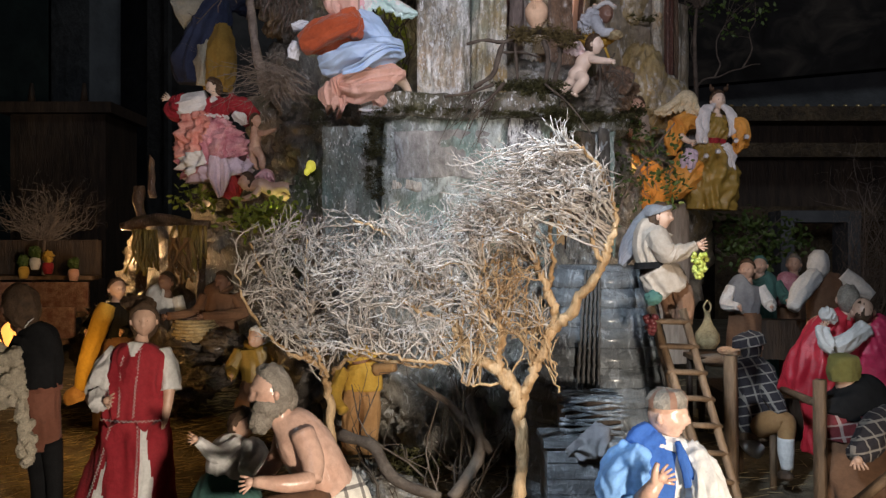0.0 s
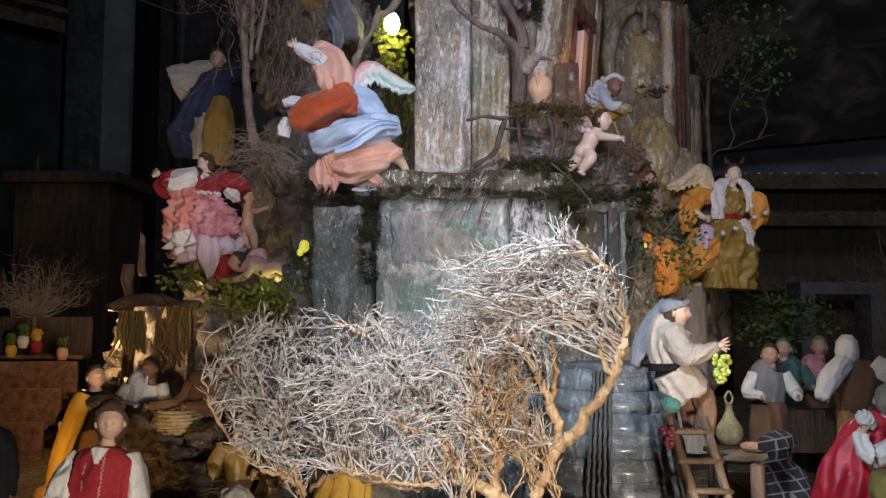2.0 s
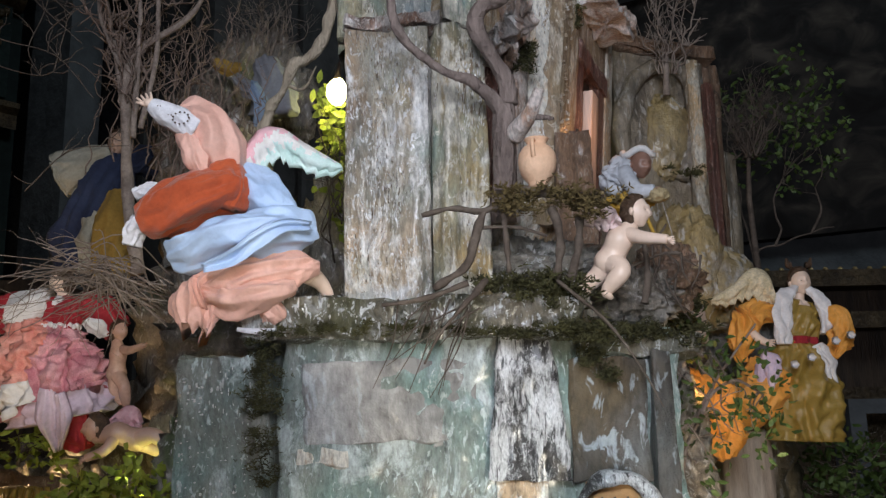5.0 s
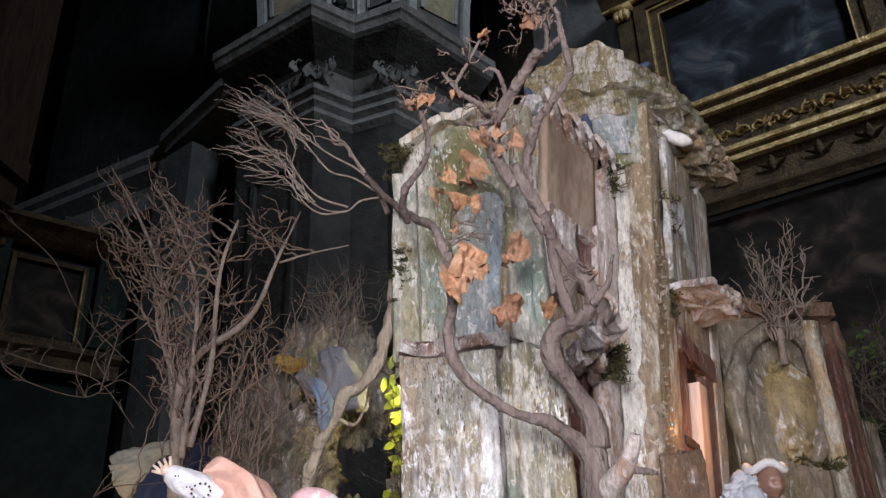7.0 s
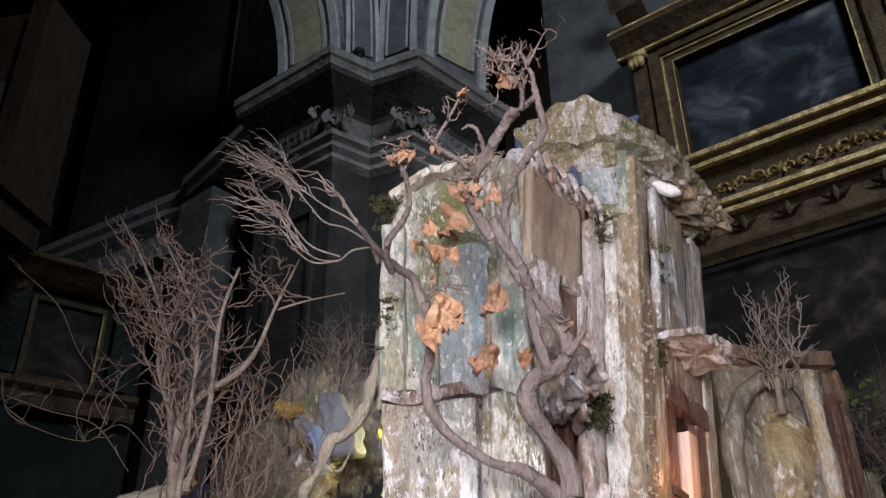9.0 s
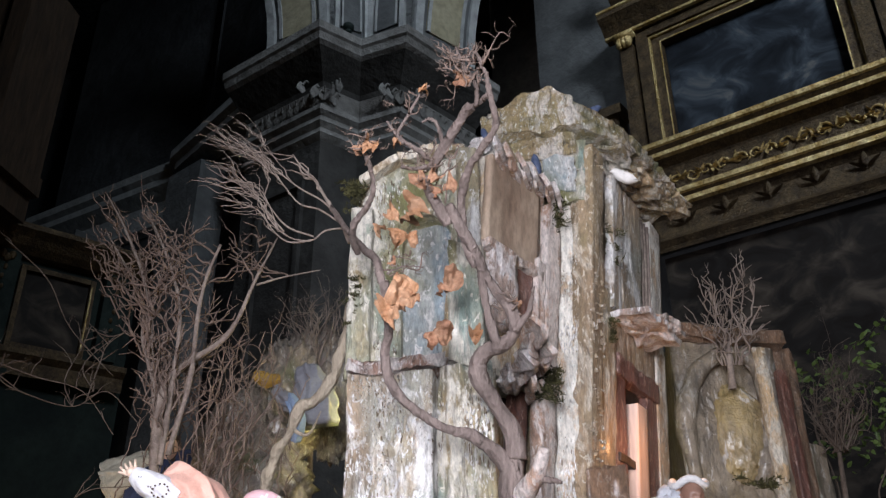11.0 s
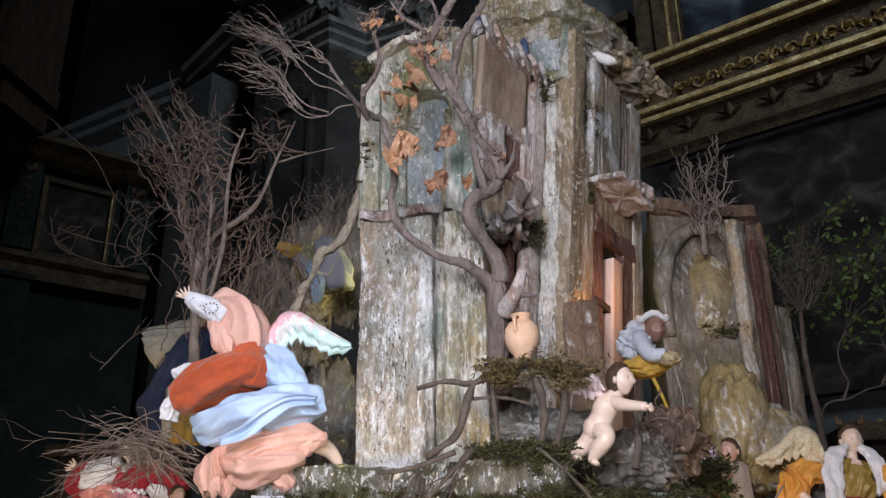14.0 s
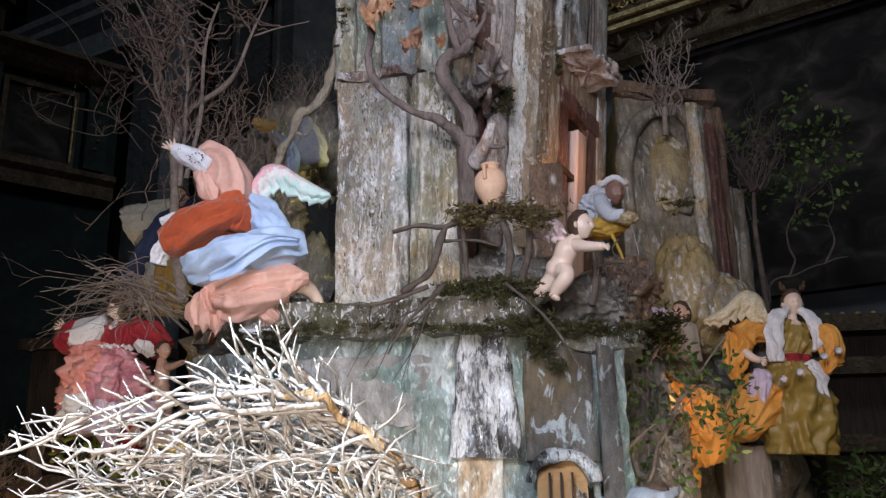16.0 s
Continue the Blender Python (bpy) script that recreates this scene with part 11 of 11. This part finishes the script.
s.tube(spline([c + V(0, 0, 0.045), c + V(-0.010, 0, 0.065), c + V(0, 0, 0.082), c + V(0.010, 0, 0.065), c + V(0, 0, 0.045)], 4), 0.003, 0, 6)
tagged(place_at(s.build("flask", [M_STRAW]), c - V(0, 0, 0.05)), "straw-covered wine flask on the tavern table", "flask")
s = Shape()
s.ball((0.786, 2.300, 1.019), (0.030, 0.026, 0.012), 0, 0, folds=0.14, seed=14)
tagged(place_at(s.build("bread", [M_TERRA]), (0.786, 2.300, 1.006)), "round loaf of bread on the linen cloth", "bread")
plank_box("tavern_bench", tuple(V((1.073, 2.600, 1.021)) + V(-0.09, -0.03, -0.06)), tuple(V((1.073, 2.600, 1.021)) + V(0.09, 0.03, 0.06)), M_DARKWOOD, "dark wooden settle behind the drinkers", "bench")
plank_box("tavern_step", tuple(V((0.988, 2.300, 0.898)) + V(-0.2, -0.05, -0.20)), tuple(V((0.988, 2.300, 0.898)) + V(0.25, 0.3, 0.0)), M_DARKWOOD, "dark wooden tavern floor step", "step")
s = Shape()
for lo, hi in (((2.02, 5.0, 0.9), (2.10, 5.2, 1.46)), ((2.42, 5.0, 0.9), (2.50, 5.2, 1.46)), ((2.02, 5.0, 1.46), (2.50, 5.2, 1.53))):
    s.box(lo, hi)
tagged(s.build("door_1", [M_STONE], None, "", False), "pale grey stone door surround in the dim chapel", "door", "", "structure")

# produce stall on steps, with its small flower pots
stall = thing("produce_stall", (-1.569, 3.300, 0.812), "stepped brown wooden produce stall", "stall")
SX0, SX1 = ((-1.938, 3.400, 1.165))[0], ((-1.433, 3.400, 1.165))[0]
for k, (py, Y, h) in enumerate(((425, 3.50, 0.16), (500, 3.38, 0.13), (545, 3.26, 0.13), (600, 3.14, 0.14))):
    zt = 1.3 - (py - 441) / 1474 * Y
    plank_box("step", (SX0, Y, zt - h), (SX1 - 0.005 * k, Y + 0.03, zt), M_BRICKRED if k else M_DARKWOOD, "", "", stall)
    plank_box("tray", (SX0, Y - 0.09, zt - h - 0.004), (SX1 - 0.005 * k, Y, zt - h + 0.012), M_LADDER, "", "", stall)
for px, mt, lab in (((-1.596, 3.380, 1.234), C_RED, "tiny red pot with a yellow flower on the stall"), ((-1.694, 3.380, 1.216), C_YELLOW, "tiny yellow pot on the stall"), ((-1.648, 3.380, 1.252), C_WHITE, "tiny white pot on the stall"), ((-1.493, 3.380, 1.206), C_PINK, "tiny pink cloth bundle on the stall")):
    s = Shape()
    c = V(px)
    s.rings([[c + V(r * math.cos(a), r * math.sin(a), z) for a in np.linspace(0, 2 * math.pi, 14, endpoint=False)] for r, z in ((0.015, -0.035), (0.022, -0.01), (0.020, 0.008), (0.012, 0.014))])
    s.ball(c + V(0, 0, 0.035), (0.020, 0.018, 0.022), 1, 0, folds=0.3, seed=c.x * 5)
    tagged(place_at(s.build("pot", [mt, C_YELLOW if mt is C_RED else M_LEAF]), c - V(0, 0, 0.035)), lab, "pot", "pots on the stall")

# harvest rack with hanging mustard bundles
rack = thing("harvest_rack", (-0.899, 2.750, 1.079), "dark branch rack with hanging mustard bundles", "rack")
for pts, r in (([(-1.057, 2.750, 1.376), (-0.917, 2.750, 1.398), (-0.769, 2.750, 1.376)], (0.020, 0.024, 0.018)), ([(-1.019, 2.800, 1.510), (-1.010, 2.800, 1.378), (-1.006, 2.800, 1.075)], (0.022, 0.020, 0.024)), ([(-0.821, 2.800, 1.387), (-0.811, 2.800, 1.226), (-0.806, 2.800, 0.999)], (0.016, 0.016, 0.02)), ([(-0.989, 2.850, 1.475), (-0.993, 2.850, 1.591), (-0.999, 2.850, 1.620)], (0.014, 0.012, 0.003))):
    s = Shape()
    s.tube(spline(pts, 6), tuple(0.8 * v for v in r), 0, 12, 0.9)
    s.build("branch", [M_CORK], rack)
for c, w in (((-0.963, 2.700, 1.302), 1), ((-0.824, 2.700, 1.316), 2), ((-0.843, 2.680, 1.275), 3)):
    s = Shape()
    rg = random.Random(w)
    for k in range(26):
        a = V(c) + V(rg.gauss(0, 0.018), rg.gauss(0, 0.015), 0.06)
        s.tube(spline([a, a + V(rg.gauss(0, 0.01), 0, -0.06), a + V(rg.gauss(0, 0.016), 0, -rg.uniform(0.09, 0.15))], 3), (0.006, 0.004), 0, 5)
    tagged(s.build("sheaf", [C_OLIVE if w != 3 else C_TAN], rack, "hanging mustard-coloured sheaf"), kind="stuff")
bask = thing("basket", (-0.712, 2.400, 1.026), "round wicker basket on the rocks", "basket")
c = V((-0.712, 2.400, 1.071))
for k in range(7):
    s = Shape()
    z = -0.03 + 0.009 * k
    rr = 0.050 + 0.010 * math.sin(k / 6 * math.pi)
    s.tube([c + V((rr + 0.0025 * math.sin(9 * a + k * 3)) * math.cos(a), (rr + 0.0025 * math.sin(9 * a + k * 3)) * math.sin(a), z) for a in np.linspace(0, 2 * math.pi, 60)], 0.0055, 0, 6)
    s.build("wicker_band", [M_STRAW], bask)
s = Shape()
s.ball(c + V(0, 0, 0.01), (0.05, 0.05, 0.025), 0, 0, folds=0.12, seed=4)
s.build("filling", [M_BRICKRED], bask)
# steps of stones on the left
for k, (px, r) in enumerate((((-0.705, 2.300, 0.991), (0.07, 0.05, 0.03)), ((-0.609, 2.350, 1.032), (0.06, 0.05, 0.04)), ((-0.615, 2.200, 0.960), (0.06, 0.05, 0.03)), ((-0.672, 2.100, 0.933), (0.05, 0.04, 0.02)), ((-0.242, 1.600, 0.836), (0.05, 0.04, 0.035)), ((-0.158, 1.620, 0.853), (0.04, 0.04, 0.03)), ((-0.102, 1.600, 0.836), (0.06, 0.04, 0.03)))):
    tagged(place_at(rock(px, r, 60 + k).build("stone", [M_GREYROCK if k > 3 else M_DARKROCK]), V(px) - V(0, 0, r[2])), "rough grey-brown stone lying on the ground", "stone", "stones")
# small grotto in the plinth; the tan back paints its amber glow, no lamp inside
grotto = thing("grotto", (0.33, 2.08, 1.32), "little grotto arch of bark with a painted glow", "grotto")
s = Shape()
s.tube([V(0.325 + 0.052 * math.cos(a), 2.075, 1.385 + 0.042 * math.sin(a)) for a in np.linspace(math.pi, 0, 14)], 0.010, 0, 9, 0.9)
s.build("arch", [M_BIRCH], grotto)
s = Shape()
s.box((0.285, 2.095, 1.30), (0.365, 2.10, 1.42))
s.build("back", [C_TAN], grotto, "tan back of the grotto, its amber glow painted on", False)
for k in range(3):
    s = Shape()
    s.tube([(0.305 + 0.018 * k, 2.085, 1.30), (0.305 + 0.018 * k, 2.085, 1.40)], 0.002, 0, 5)
    s.build("bar", [M_DARKWOOD], grotto)
